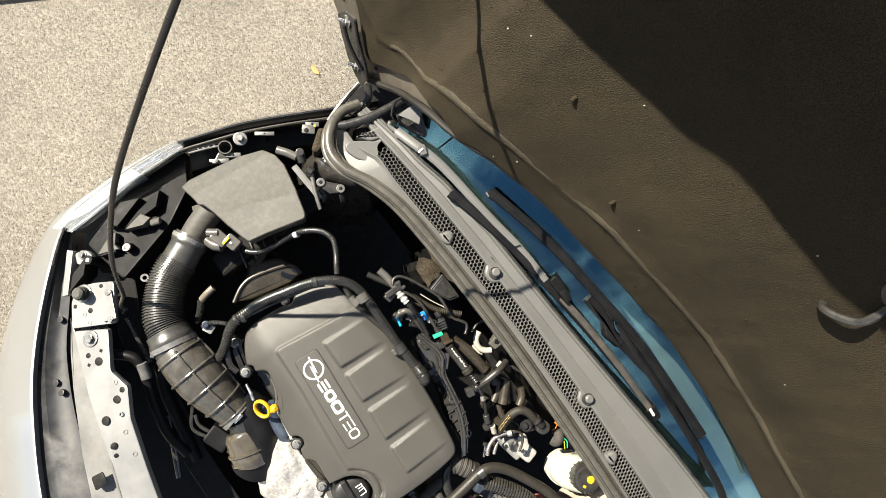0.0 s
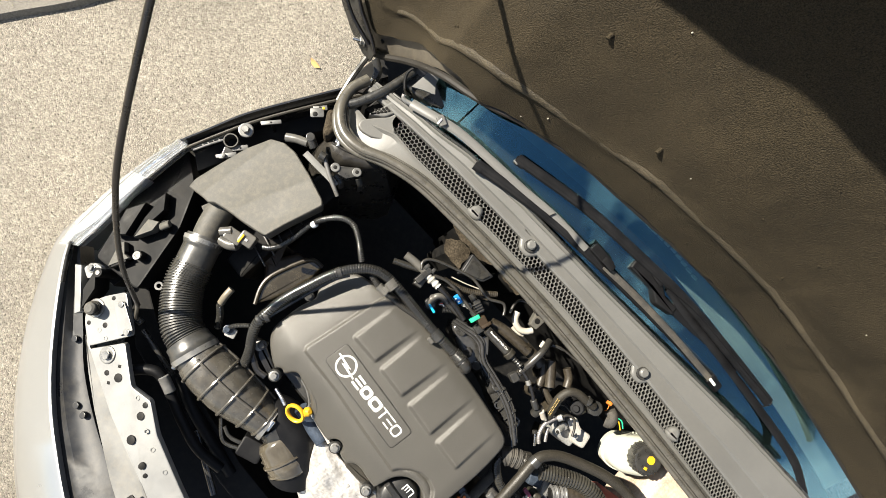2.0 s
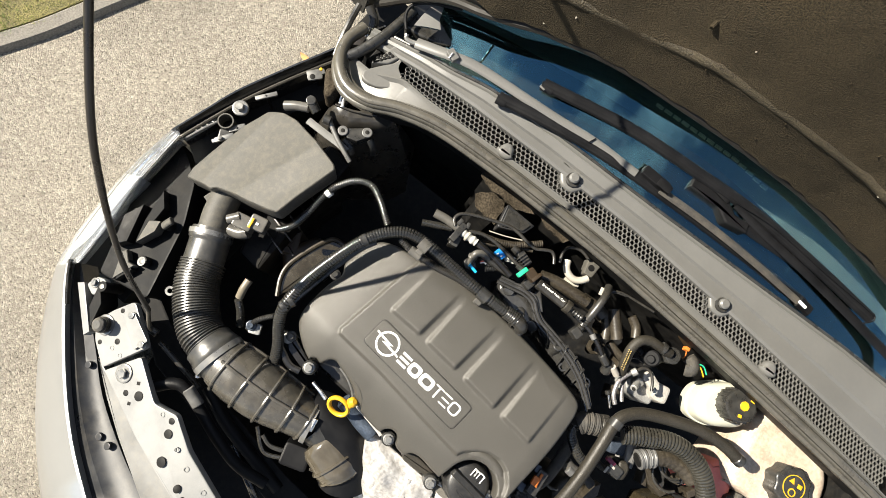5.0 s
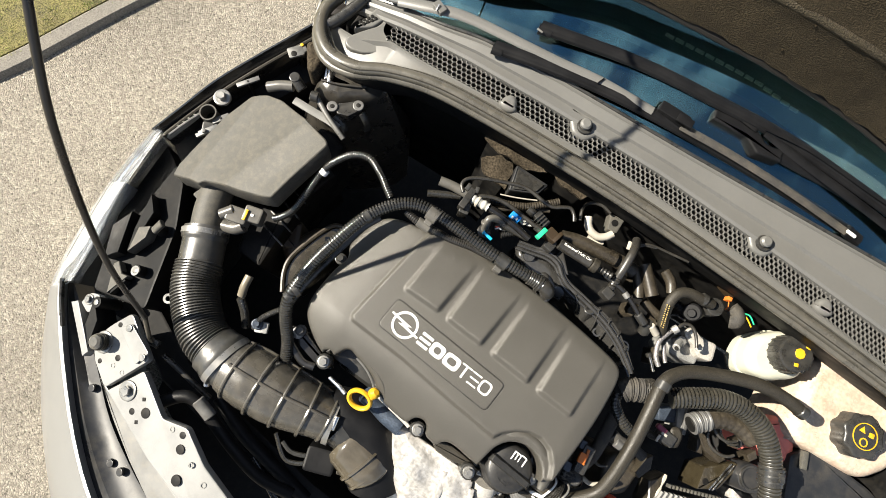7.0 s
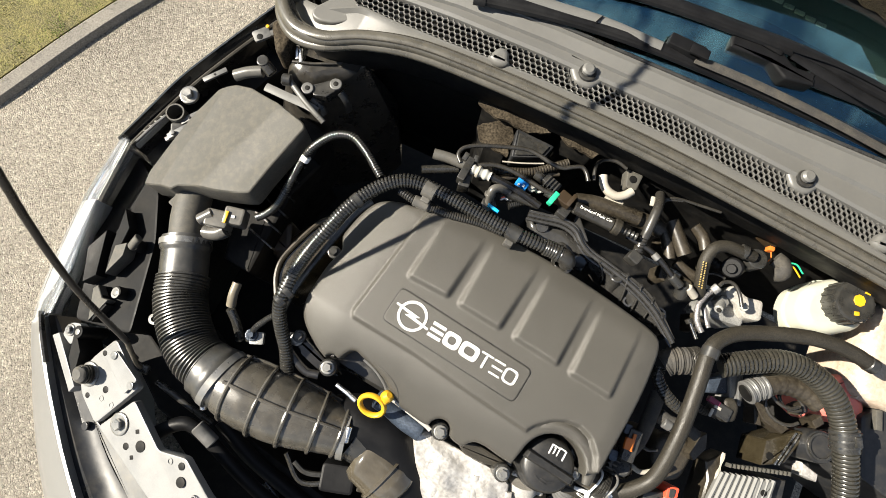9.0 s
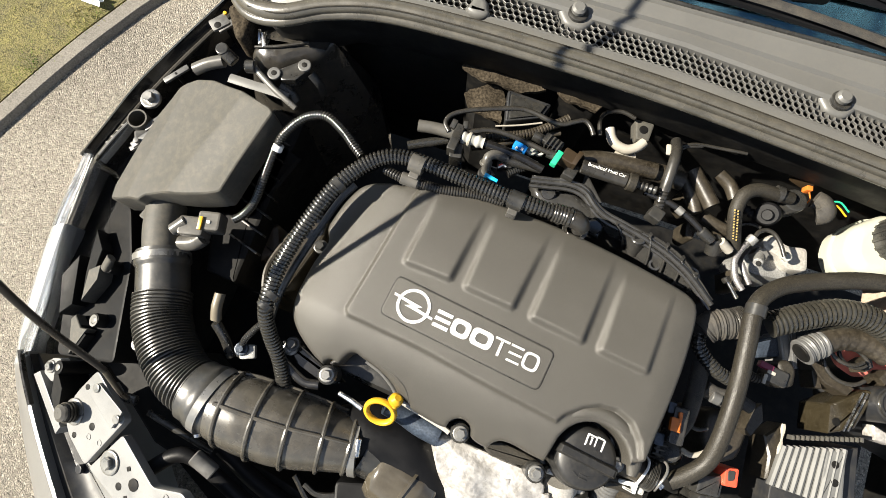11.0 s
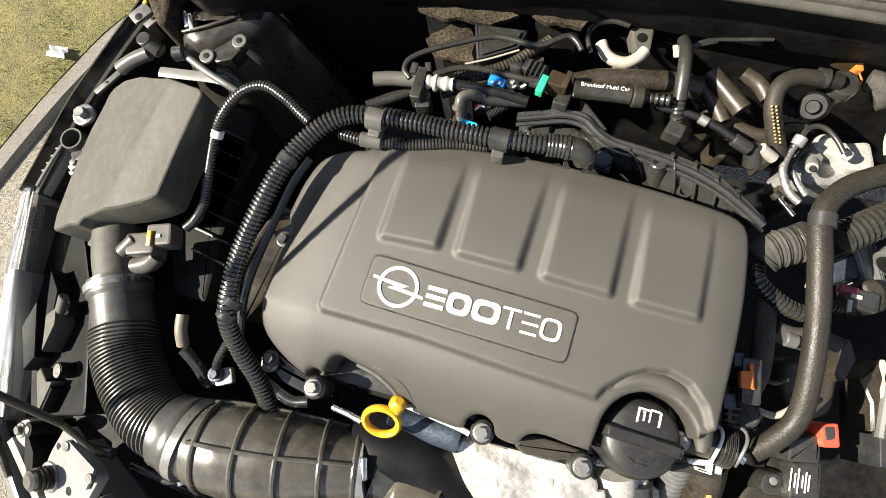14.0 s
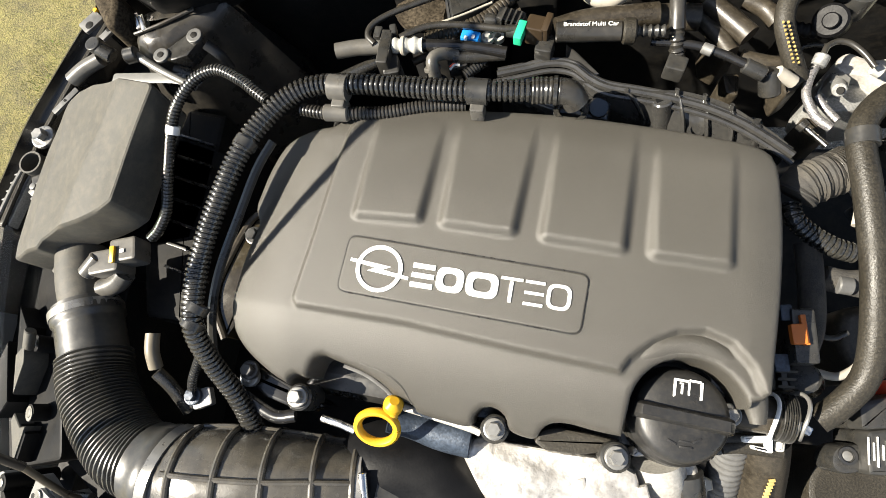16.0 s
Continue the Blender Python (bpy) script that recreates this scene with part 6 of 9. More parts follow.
duct = thing("intake_duct", "black intake duct with bellows and ribbed elbow", "intake duct", (-0.3, -0.08, 0.75))
NECK = [(-0.381, 0.023, 0.805), (-0.370, -0.012, 0.805), (-0.354, -0.047, 0.803)]
part("sensor_tube", sweep(NECK, 0.0265, 12, 24), M_BOX, duct, "grey air-mass sensor tube")
part("cuff", sweep([(-0.359, -0.038, 0.803), (-0.346, -0.063, 0.803), (-0.331, -0.095, 0.803)], lambda u: 0.0345 + (0.0025 if 0.1 < u < 0.35 else 0), 20, 26), M_BELLOW, duct, "smooth rubber cuff")
BEL = [(-0.332, -0.092, 0.803), (-0.316, -0.124, 0.806), (-0.287, -0.156, 0.812), (-0.253, -0.180, 0.818), (-0.222, -0.188, 0.822)]
nb = 32 * 4
part("bellows", sweep(BEL, lambda u: 0.0382 if int(round(u * nb)) % 4 in (1, 2) else 0.0345, nb, 28), M_BELLOW, duct, "ribbed rubber bellows")
part("collar", sweep([(-0.227, -0.188, 0.822), (-0.200, -0.192, 0.825), (-0.184, -0.194, 0.825)], lambda u: 0.041 + 0.0035 * math.exp(-((u - 0.5) / 0.2) ** 2), 14, 28), M_BELLOW, duct, "rubber end collar")
part("band_clamp", sweep([(-0.204, -0.191, 0.825), (-0.194, -0.193, 0.825)], 0.0455, 4, 30), M_STEEL, duct, "bright band clamp")
part("band_clamp", sweep([(-0.357, -0.043, 0.803), (-0.353, -0.051, 0.803)], 0.0375, 4, 30), M_STEEL, duct, "bright band clamp")
ELB = [(-0.190, -0.194, 0.825), (-0.147, -0.193, 0.826), (-0.093, -0.190, 0.824), (-0.049, -0.185, 0.820), (-0.010, -0.181, 0.815)]
ER = lambda u: float(np.interp(u, [0, 0.06, 0.22, 0.45, 0.62, 0.80, 0.93, 1.0], [0.0430, 0.0455, 0.0490, 0.0492, 0.0460, 0.0410, 0.0368, 0.0350]))
part("elbow", sweep(ELB, ER, 44, 34), M_ELBOW, duct, "stiff moulded elbow with a belly")
EQ = spline(ELB, 44)


def elbow_at(i, an, out=0.001):
    d = (EQ[min(i + 1, 44)] - EQ[max(i - 1, 0)]).normalized()
    s = d.cross(Vector((0, 0, 1))).normalized()
    r = ER(i / 44) + out
    return EQ[i] + s * r * math.cos(an) + s.cross(d) * r * math.sin(an)


for i in (4, 14, 24, 34, 42):
    part("hoop_rib", sweep([elbow_at(i, 2 * math.pi * k / 24) for k in range(25)], 0.0030, 60, 8), M_ELBOW, duct)
for an in (1.72, 3.0):
    part("long_rib", sweep([elbow_at(i, an) for i in range(2, 44, 4)], 0.0027, 44, 8), M_ELBOW, duct)
part("band_clamp", sweep([(-0.014, -0.182, 0.815), (-0.005, -0.180, 0.815)], 0.0385, 4, 30), M_STEEL, duct, "bright band clamp")
c = Vector((-0.006, -0.166, 0.852))
part("clamp_screw", rod_at(c, c + Vector((0.004, -0.022, -0.004)), 0.004, 10), M_BRIGHT, duct)
c = Vector((-0.205, -0.243, 0.810))
part("clamp_screw", rod_at(c, c + Vector((-0.008, 0.014, 0.004)), 0.005, 10), M_BRIGHT, duct)
part("stub", sweep([(-0.003, -0.181, 0.812), (0.039, -0.186, 0.800), (0.076, -0.193, 0.790)], 0.034, 10, 24), M_BLACK, duct, "smooth black stub pipe")

maf = thing("air_mass_sensor", "black air-mass sensor plug with a yellow lock tab", "sensor", (-0.314, 0.010, 0.830))
part("body", box(Vector((-0.318, 0.005, 0.830)), (0.034, 0.026, 0.03), 0.25), M_GREY, maf)
part("lock_tab", box(Vector((-0.305, 0.012, 0.849)), (0.005, 0.018, 0.003), 0.2), M_YELLOW, maf, "yellow lock tab")
part("plug", box(Vector((-0.297, 0.019, 0.834)), (0.03, 0.026, 0.026), 0.25), M_GREY, maf)
part("port", rod_at((-0.342, -0.009, 0.835), (-0.327, 0.010, 0.840), 0.009, 14), M_GREY, maf)
part("lower_port", sweep([(-0.334, -0.020, 0.815), (-0.314, -0.013, 0.820), (-0.304, -0.003, 0.825)], 0.011, 8, 12), M_GREY, maf)
part("label", box(Vector((-0.296, 0.017, 0.848)), (0.005, 0.004, 0.001), 0.25), M_WHITE, maf)

thin = thing("sensor_conduit", "thin corrugated conduit arching from the air-mass sensor", "conduit", (-0.201, 0.170, 0.930))
part("conduit", corrugated([(-0.264, 0.032, 0.850), (-0.254, 0.041, 0.855), (-0.243, 0.059, 0.865), (-0.236, 0.090, 0.885), (-0.232, 0.125, 0.900), (-0.222, 0.148, 0.915), (-0.203, 0.171, 0.925), (-0.178, 0.180, 0.930), (-0.151, 0.169, 0.932), (-0.132, 0.156, 0.934), (-0.117, 0.146, 0.934)], 0.0058, 0.0036), M_LOOM, thin)
part("tape_wrap", sweep([(-0.229, 0.126, 0.902), (-0.227, 0.133, 0.906)], 0.0068, 4, 12), M_WHITE, thin, "white tape ring")

# ---- main engine loom ----
loom = thing("main_loom", "black corrugated wiring conduit running round the engine cover", "conduit", (-0.162, 0.002, 0.920))
part("conduit", corrugated([(-0.109, -0.163, 0.820), (-0.120, -0.146, 0.830), (-0.134, -0.114, 0.855), (-0.151, -0.087, 0.880), (-0.160, -0.065, 0.900), (-0.162, -0.044, 0.910), (-0.160, 0.000, 0.918), (-0.148, 0.050, 0.928), (-0.133, 0.097, 0.934), (-0.114, 0.130, 0.936), (-0.091, 0.152, 0.938), (-0.066, 0.161, 0.938), (-0.029, 0.162, 0.938), (0.012, 0.160, 0.938), (0.052, 0.158, 0.938), (0.091, 0.158, 0.938), (0.129, 0.160, 0.936)], 0.0096, 0.0046, 0.24, seg=14), M_LOOM, loom)
part("end_boot", sweep([(0.119, 0.159, 0.937), (0.136, 0.160, 0.936), (0.150, 0.159, 0.934), (0.157, 0.155, 0.925)], lambda u: 0.0112 + (0.0005 * math.sin(u * 75) if u < 0.55 else 0.0), 44, 18), M_HOSE, loom, "finely ribbed rubber end boot")
part("boot_band", sweep([(0.137, 0.160, 0.936), (0.140, 0.160, 0.936)], 0.0124, 3, 18), M_LOOM, loom)
for k in range(3):
    part("boot_ring", ring((0.153, 0.156), 0.0150 - 0.0004 * k, 0.0040, 0.912 - 0.006 * k, 0.915 - 0.006 * k, 22), M_STEEL if k == 1 else M_LOOM, loom)
for px, tu in (((-0.050, 0.161, 0.938), -0.05), ((0.074, 0.159, 0.938), -0.05)):
    c = Vector(px)
    k = part("holder", sweep([c + Vector((-0.0085, -0.002, 0)), c + Vector((0.0085, -0.003, 0))], 0.0115, 3, 14), M_GREY if c.x < 0.05 else M_BLACK, loom, "snap-on cable holder")
    part("holder_leg", box((c.x, c.y - 0.014, c.z - 0.010), (0.012, 0.012, 0.016), -0.05), M_GREY, k)
for px in [(-0.129, 0.102, 0.935), (-0.157, -0.044, 0.910), (-0.161, -0.058, 0.905)]:
    part("strap", sweep([Vector(px) + Vector((-0.002, -0.003, 0)), Vector(px) + Vector((0.001, 0.004, 0))], 0.0105, 3, 12), M_BLACK, loom)
loom2 = thing("branch_loom", "thin black conduit beside the engine cover", "conduit", (-0.144, -0.007, 0.900))
part("conduit", sweep([(-0.160, -0.086, 0.860), (-0.157, -0.047, 0.885), (-0.150, -0.008, 0.900), (-0.139, 0.045, 0.905), (-0.128, 0.089, 0.910), (-0.115, 0.115, 0.915)], 0.0042, 40, 8), M_BLACK, loom2)
part("branch", corrugated([(-0.195, -0.129, 0.820), (-0.190, -0.109, 0.840), (-0.177, -0.091, 0.860), (-0.166, -0.079, 0.875)], 0.0045), M_LOOM, loom2)
part("braid", corrugated([(-0.087, 0.143, 0.925), (-0.063, 0.140, 0.925), (-0.041, 0.142, 0.922), (-0.010, 0.146, 0.918), (0.026, 0.154, 0.916), (0.061, 0.157, 0.914)], 0.006, 0.0034), M_HOSE, loom2, "grey fine-ribbed conduit")
part("sleeve", rod_at((-0.065, 0.140, 0.926), (-0.043, 0.141, 0.924), 0.0078, 12), M_GREY, loom2)
part("brace", sweep([(-0.076, 0.129, 0.870), (-0.063, 0.139, 0.900), (-0.055, 0.143, 0.915)], 0.0022, 8, 6), M_BLACK, loom2)
part("brace", sweep([(-0.064, 0.129, 0.870), (-0.052, 0.139, 0.900), (-0.046, 0.144, 0.915)], 0.0022, 8, 6), M_BLACK, loom2)

# ---- fuel rail and hoses behind the engine ----
def hose(name, label, pts, r, m, cat="hose", n=24, seg=12, ends=None):
    h = thing(name, label, cat, pts[0])
    part("hose", sweep(pts, r, n, seg), m, h)
    if ends:
        for p in (pts[0], pts[-1]):
            v = Vector(p)
            part("clip", sweep([v + Vector((-0.004, 0, 0)), v + Vector((0.004, 0, 0))], r * 1.25 if not callable(r) else 0.01, 3, 12), ends, h)
    return h


hose("breather_hose", "short dusty grey rubber hose with an open end", [(-0.073, 0.218, 0.905), (-0.052, 0.222, 0.905), (-0.025, 0.224, 0.905)], 0.0078, M_GREY)
q = thing("hose_bracket", "black plastic hose bracket", "bracket", (-0.024, 0.223, 0.890))
part("jaw", box(Vector((-0.022, 0.216, 0.905)), (0.011, 0.036, 0.024), -0.05), M_BLACK, q)
part("prong", box(Vector((-0.016, 0.235, 0.912)), (0.006, 0.010, 0.010), 0.2), M_BLACK, q)
part("prong", box(Vector((-0.030, 0.231, 0.912)), (0.007, 0.012, 0.012), -0.1), M_BLACK, q)
part("foot", box(Vector((-0.017, 0.204, 0.890)), (0.016, 0.020, 0.03), 0.2), M_BLACK, q)
q = thing("fuel_connector", "milky white quick connector in the fuel line", "connector", (-0.003, 0.226, 0.900))
part("body", sweep([(-0.016, 0.222, 0.908), (0.013, 0.223, 0.908)], lambda u: 0.0072 + 0.0009 * math.sin(u * 19), 22, 16), M_CLEARP, q)
part("collar", rod_at((-0.008, 0.222, 0.908), (-0.003, 0.222, 0.908), 0.0092, 16), M_WPIPE, q)
hose("fuel_line", "smooth black plastic fuel line", [(0.012, 0.224, 0.906), (0.053, 0.223, 0.906), (0.093, 0.217, 0.906)], lambda u: 0.0062 - 0.001 * u, M_GLOSS)
hose("blue_black_hose", "dark blue-black hose under the hose bracket", [(-0.080, 0.195, 0.885), (-0.059, 0.207, 0.885), (-0.034, 0.221, 0.885)], 0.0064, M_LOOM)
hose("vacuum_hose", "thin black looping vacuum hose", [(-0.033, 0.221, 0.912), (-0.041, 0.230, 0.912), (-0.038, 0.243, 0.912), (-0.020, 0.256, 0.912), (0.011, 0.270, 0.912), (0.040, 0.281, 0.912), (0.060, 0.282, 0.912), (0.081, 0.279, 0.912), (0.098, 0.280, 0.912), (0.109, 0.287, 0.912), (0.122, 0.294, 0.912), (0.132, 0.288, 0.912), (0.138, 0.279, 0.912)], 0.0031, M_HOSE, n=70)
hose("vacuum_hose", "thin black hose beside the fuel rail", [(-0.010, 0.230, 0.910), (0.013, 0.241, 0.910), (0.036, 0.244, 0.910), (0.064, 0.242, 0.910), (0.089, 0.239, 0.910), (0.106, 0.240, 0.910)], 0.0034, M_HOSE, n=40)
q = thing("ribbed_hose", "dusty grey ribbed hose against the bulkhead", "hose", (0.020, 0.245, 0.880))
part("hose", corrugated([(0.010, 0.242, 0.890), (0.039, 0.252, 0.890), (0.064, 0.265, 0.890), (0.084, 0.282, 0.890), (0.104, 0.301, 0.890)], 0.0061, 0.0040, 0.14), M_HOSE2, q)
hose("plain_hose", "black hose lying under the ribbed hose", [(-0.002, 0.223, 0.880), (0.035, 0.243, 0.880), (0.072, 0.268, 0.880), (0.100, 0.283, 0.880)], 0.0039, M_HOSE2)
q = thing("elbow_connector", "grey plastic elbow connector with a bright blue clip", "connector", (0.024, 0.207, 0.880))
part("elbow", sweep([(0.028, 0.192, 0.886), (0.025, 0.200, 0.902), (0.024, 0.208, 0.908), (0.032, 0.215, 0.906), (0.047, 0.217, 0.902)], 0.006, 20, 14), M_GREY, q)
part("collar", rod_at((0.024, 0.201, 0.899), (0.023, 0.204, 0.903), 0.0082, 14), M_GREY, q)
part("clip", box(Vector((0.036, 0.187, 0.897)), (0.018, 0.0045, 0.006), -0.2), M_CYAN, q, "bright blue clip")
part("base", disc((0.028, 0.192, 0.890)[:2], 0.011, 0.875, 0.893), M_BLACK, q)
hose("sleeved_wire", "black sleeved wire end beside the elbow", [(0.042, 0.215, 0.900), (0.066, 0.216, 0.900), (0.091, 0.217, 0.900)], lambda u: 0.0070 - 0.003 * u, M_BLACK)
q = thing("blue_connector", "small bright blue electrical connector", "connector", (0.057, 0.238, 0.895))
part("body", box(Vector((0.057, 0.236, 0.900)), (0.018, 0.010, 0.012), -0.2), M_BLUE, q)
part("pin", box(Vector((0.053, 0.232, 0.907)), (0.003, 0.004, 0.001), -0.2), M_WHITE, q)
part("pin", box(Vector((0.060, 0.233, 0.907)), (0.003, 0.004, 0.001), -0.2), M_WHITE, q)
bolt("rail_bolt", (0.072, 0.240, 0.896)[:2], 0.0036, 0.895, "small pale washer and bolt on the fuel rail", 0.0065, material=M_CLEARP)
q = thing("wire_socket", "small open socket with red and white wires", "socket", (0.049, 0.212, 0.885))
part("body", box(Vector((0.046, 0.211, 0.892)), (0.018, 0.012, 0.014), 0.3), M_BLACK, q)
part("boot", corrugated([(0.053, 0.202, 0.890), (0.061, 0.210, 0.890), (0.071, 0.218, 0.890)], 0.0058, 0.0034), M_BLACK, q)
part("wire", sweep([(0.040, 0.205, 0.900), (0.045, 0.210, 0.900), (0.051, 0.212, 0.900)], 0.0012, 8, 6), M_RED, q)
part("wire", sweep([(0.040, 0.202, 0.900), (0.044, 0.207, 0.900), (0.049, 0.207, 0.900)], 0.0012, 8, 6), M_WHITE, q)
q = thing("fuel_rail_plug", "brown and black injector plug with a green lock clip", "plug", (0.112, 0.244, 0.890))
part("lock_clip", box(Vector((0.104, 0.233, 0.913)), (0.0075, 0.020, 0.010), -0.25), M_GREEN, q, "bright green lock clip")
part("body", box(Vector((0.118, 0.241, 0.906)), (0.018, 0.017, 0.022), -0.25), M_BROWN, q, "brown plug body")
part("flange", box(Vector((0.128, 0.241, 0.908)), (0.006, 0.020, 0.020), -0.25), M_BROWN, q)
part("shoulder", box(Vector((0.127, 0.230, 0.893)), (0.016, 0.020, 0.02), -0.2), M_BLACK, q)
part("cable_boot", sweep([(0.091, 0.240, 0.906), (0.102, 0.239, 0.906)], 0.0062, 6, 12), M_BLACK, q)
part("upper_plug", box(Vector((0.094, 0.256, 0.900)), (0.026, 0.014, 0.016), -0.3), M_BLACK, q)
for k in range(4):
    part("plug_rib", box(Vector((0.087, 0.255, 0.902)) + Vector((0.005 * k, -0.0016 * k, 0)), (0.0018, 0.016, 0.018), -0.3), M_BLACK, q)
q = thing("marked_fuel_hose", "grey hose with white printed words", "hose", (0.168, 0.250, 0.880))
mh0, mh1 = Vector((0.136, 0.237, 0.908)), Vector((0.195, 0.238, 0.908))
part("sleeve", rod_at(mh0, mh1, 0.0090, 18), M_HOSE, q)
part("collar", rod_at(mh1, mh1 + (mh1 - mh0).normalized() * 0.012, 0.0115, 18), M_RUBBER, q)
part("nipple", sweep([mh1, mh1 + (mh1 - mh0) * 0.62], lambda u: 0.0048 + 0.0010 * math.sin(u * 40), 30, 12), M_BLACK, q)
md = (mh1 - mh0).normalized()
mx = Matrix(((md.x, -md.y, 0, 0), (md.y, md.x, 0, 0), (0, 0, 1, 0), (0, 0, 0, 1)))
lettering("printed_words", "Brandstof Multi Car", 0.0060, None, 0, M_WHITE, q, Matrix.Translation((mh0 + mh1) / 2 + Vector((0.001, 0.0015, 0.0088))) @ mx)
hose("coolant_pipe", "dusty brown coolant pipe crossing behind the engine", [(0.137, 0.255, 0.888), (0.163, 0.264, 0.888), (0.197, 0.268, 0.888), (0.230, 0.272, 0.888)], 0.0109, M_HOSE2, seg=18)
hose("coolant_pipe", "brown end of a coolant pipe under the upright hose", [(0.220, 0.274, 0.878), (0.247, 0.276, 0.878), (0.269, 0.275, 0.878)], 0.0124, M_HOSE2, seg=18)
hose("white_pipe", "white plastic pipe bend against the bulkhead", [(0.159, 0.310, 0.883), (0.165, 0.298, 0.883), (0.175, 0.291, 0.883), (0.188, 0.290, 0.883), (0.199, 0.297, 0.883), (0.206, 0.307, 0.883)], 0.0065, M_WPIPE, n=30)
hose("white_pipe", "white plastic pipe stub", [(0.176, 0.285, 0.872), (0.190, 0.284, 0.872), (0.202, 0.290, 0.872)], 0.0046, M_WPIPE)
q = thing("pipe_bracket", "dark square bracket behind the white pipe", "bracket", (0.207, 0.334, 0.860))
part("plate", slab(rounded([p[:2] for p in [(0.189, 0.342, 0.872), (0.215, 0.343, 0.872), (0.214, 0.316, 0.872), (0.197, 0.314, 0.872)]], 0.003), 0.85, 0.872, 0.002), M_BOX, q)
part("hole", disc((0.203, 0.330, 0.873)[:2], 0.006, 0.870, 0.8728, 14), M_DARK, q)
part("wire_frame", sweep([(0.150, 0.298, 0.880), (0.144, 0.317, 0.880), (0.149, 0.332, 0.880), (0.168, 0.340, 0.880), (0.187, 0.337, 0.880)], 0.0028, 30, 8), M_HOSE, q)
hose("black_hose", "upright shiny black hose clipped to the manifold", [(0.250, 0.227, 0.875), (0.245, 0.238, 0.893), (0.243, 0.254, 0.905), (0.242, 0.277, 0.911), (0.242, 0.296, 0.909), (0.242, 0.316, 0.895)], lambda u: 0.0070 if u > 0.3 else 0.0066 + 0.0008 * math.sin(u * 150), M_HOSE, n=60, seg=16)
q = thing("hose_tag", "small pale printed tag on a hose", "tag", (0.237, 0.308, 0.890))
part("tag", box(Vector((0.235, 0.300, 0.900)), (0.007, 0.014, 0.002), 0.2), M_WPIPE, q)
q = thing("hose_socket", "black plastic hose socket on the manifold", "socket", (0.251, 0.222, 0.870))
part("socket", box(Vector((0.246, 0.218, 0.882)), (0.018, 0.016, 0.018), -0.3), M_BLACK, q)
q = hose("vacuum_line", "thin glossy vacuum line with a black connector", [(0.223, 0.239, 0.892), (0.243, 0.237, 0.892), (0.264, 0.234, 0.892), (0.286, 0.225, 0.892), (0.307, 0.213, 0.892)], 0.0040, M_GLOSS, n=40)
part("sleeve", rod_at((0.267, 0.232, 0.893), (0.276, 0.228, 0.893), 0.0052, 12), M_STEEL, q)
part("connector", rod_at((0.302, 0.215, 0.892), (0.320, 0.208, 0.888), 0.0068, 14), M_BLACK, q)
part("valve", rod_at((0.326, 0.216, 0.884), (0.332, 0.201, 0.866), 0.0095, 16), M_BLACK, q)
part("stub", rod_at((0.331, 0.213, 0.886), (0.349, 0.208, 0.876), 0.0060, 10), M_WPIPE, q)
hose("dusty_hose", "short dusty brown rubber hose low behind the engine", [(0.279, 0.298, 0.872), (0.299, 0.277, 0.872), (0.315, 0.259, 0.872)], 0.0105, M_HOSE2)
hose("dusty_hose", "short dusty brown rubber hose low behind the engine", [(0.270, 0.290, 0.862), (0.290, 0.267, 0.862), (0.301, 0.247, 0.862)], 0.0087, M_HOSE2)
hose("dusty_hose", "short dusty brown rubber hose low behind the engine", [(0.320, 0.315, 0.852), (0.338, 0.304, 0.852), (0.348, 0.288, 0.852)], 0.0088, M_HOSE2)
hose("dusty_hose", "short dusty brown rubber hose low behind the engine", [(0.315, 0.252, 0.848), (0.337, 0.246, 0.848), (0.356, 0.244, 0.848)], 0.0082, M_HOSE2)
hose("bulkhead_line", "thin dark line on the bulkhead", [(0.252, 0.317, 0.888), (0.270, 0.326, 0.888), (0.300, 0.331, 0.888), (0.334, 0.336, 0.888)], 0.0022, M_HOSE)
hose("bulkhead_line", "thin dark line on the bulkhead", [(0.245, 0.301, 0.886), (0.257, 0.318, 0.886), (0.278, 0.327, 0.886)], 0.0026, M_HOSE)
q = hose("heater_hose", "thick black heater hose with worn gold print", [(0.358, 0.217, 0.865), (0.344, 0.238, 0.883), (0.336, 0.257, 0.895), (0.339, 0.276, 0.901), (0.354, 0.287, 0.901), (0.377, 0.291, 0.897), (0.399, 0.296, 0.889)], 0.0086, M_RUBBER, n=50, seg=18)
for i in range(2):
    bm = bmesh.new()
    for k in range(11):
        c = Vector((0.345, 0.220, 0.889)).lerp(Vector((0.332, 0.250, 0.904)), k / 10)
        box((c.x + (0.0032 if i else -0.0010), c.y, c.z), (0.0016, 0.0022 if (k * 7 + i) % 3 else 0.0012, 0.0012), 0.05, bm=bm)
    part("print", bm, M_GOLD, q, "worn gold print bars")
part("band", sweep([(0.376, 0.293, 0.896), (0.385, 0.293, 0.896)], 0.0102, 4, 16), M_BLACK, q)
part("end_cap", disc((0.407, 0.297, 0.885)[:2], 0.015, 0.86, 0.888), M_BLACK, q)
hose("thin_rod", "thin bright wire rod behind the fuel line", [(0.018, 0.257, 0.893), (0.045, 0.268, 0.893), (0.073, 0.282, 0.893)], 0.0012, M_WPIPE)
q = thing("rail_injector", "black injector body on the fuel rail", "injector", (0.085, 0.272, 0.880))
part("body", rod_at((0.068, 0.262, 0.893), (0.108, 0.256, 0.893), 0.0068, 14), M_BLACK, q)
part("seal", ring((0.082, 0.244, 0.892)[:2], 0.006, 0.003, 0.888, 0.894, 16), M_CLEARP, q, "pale seal ring")

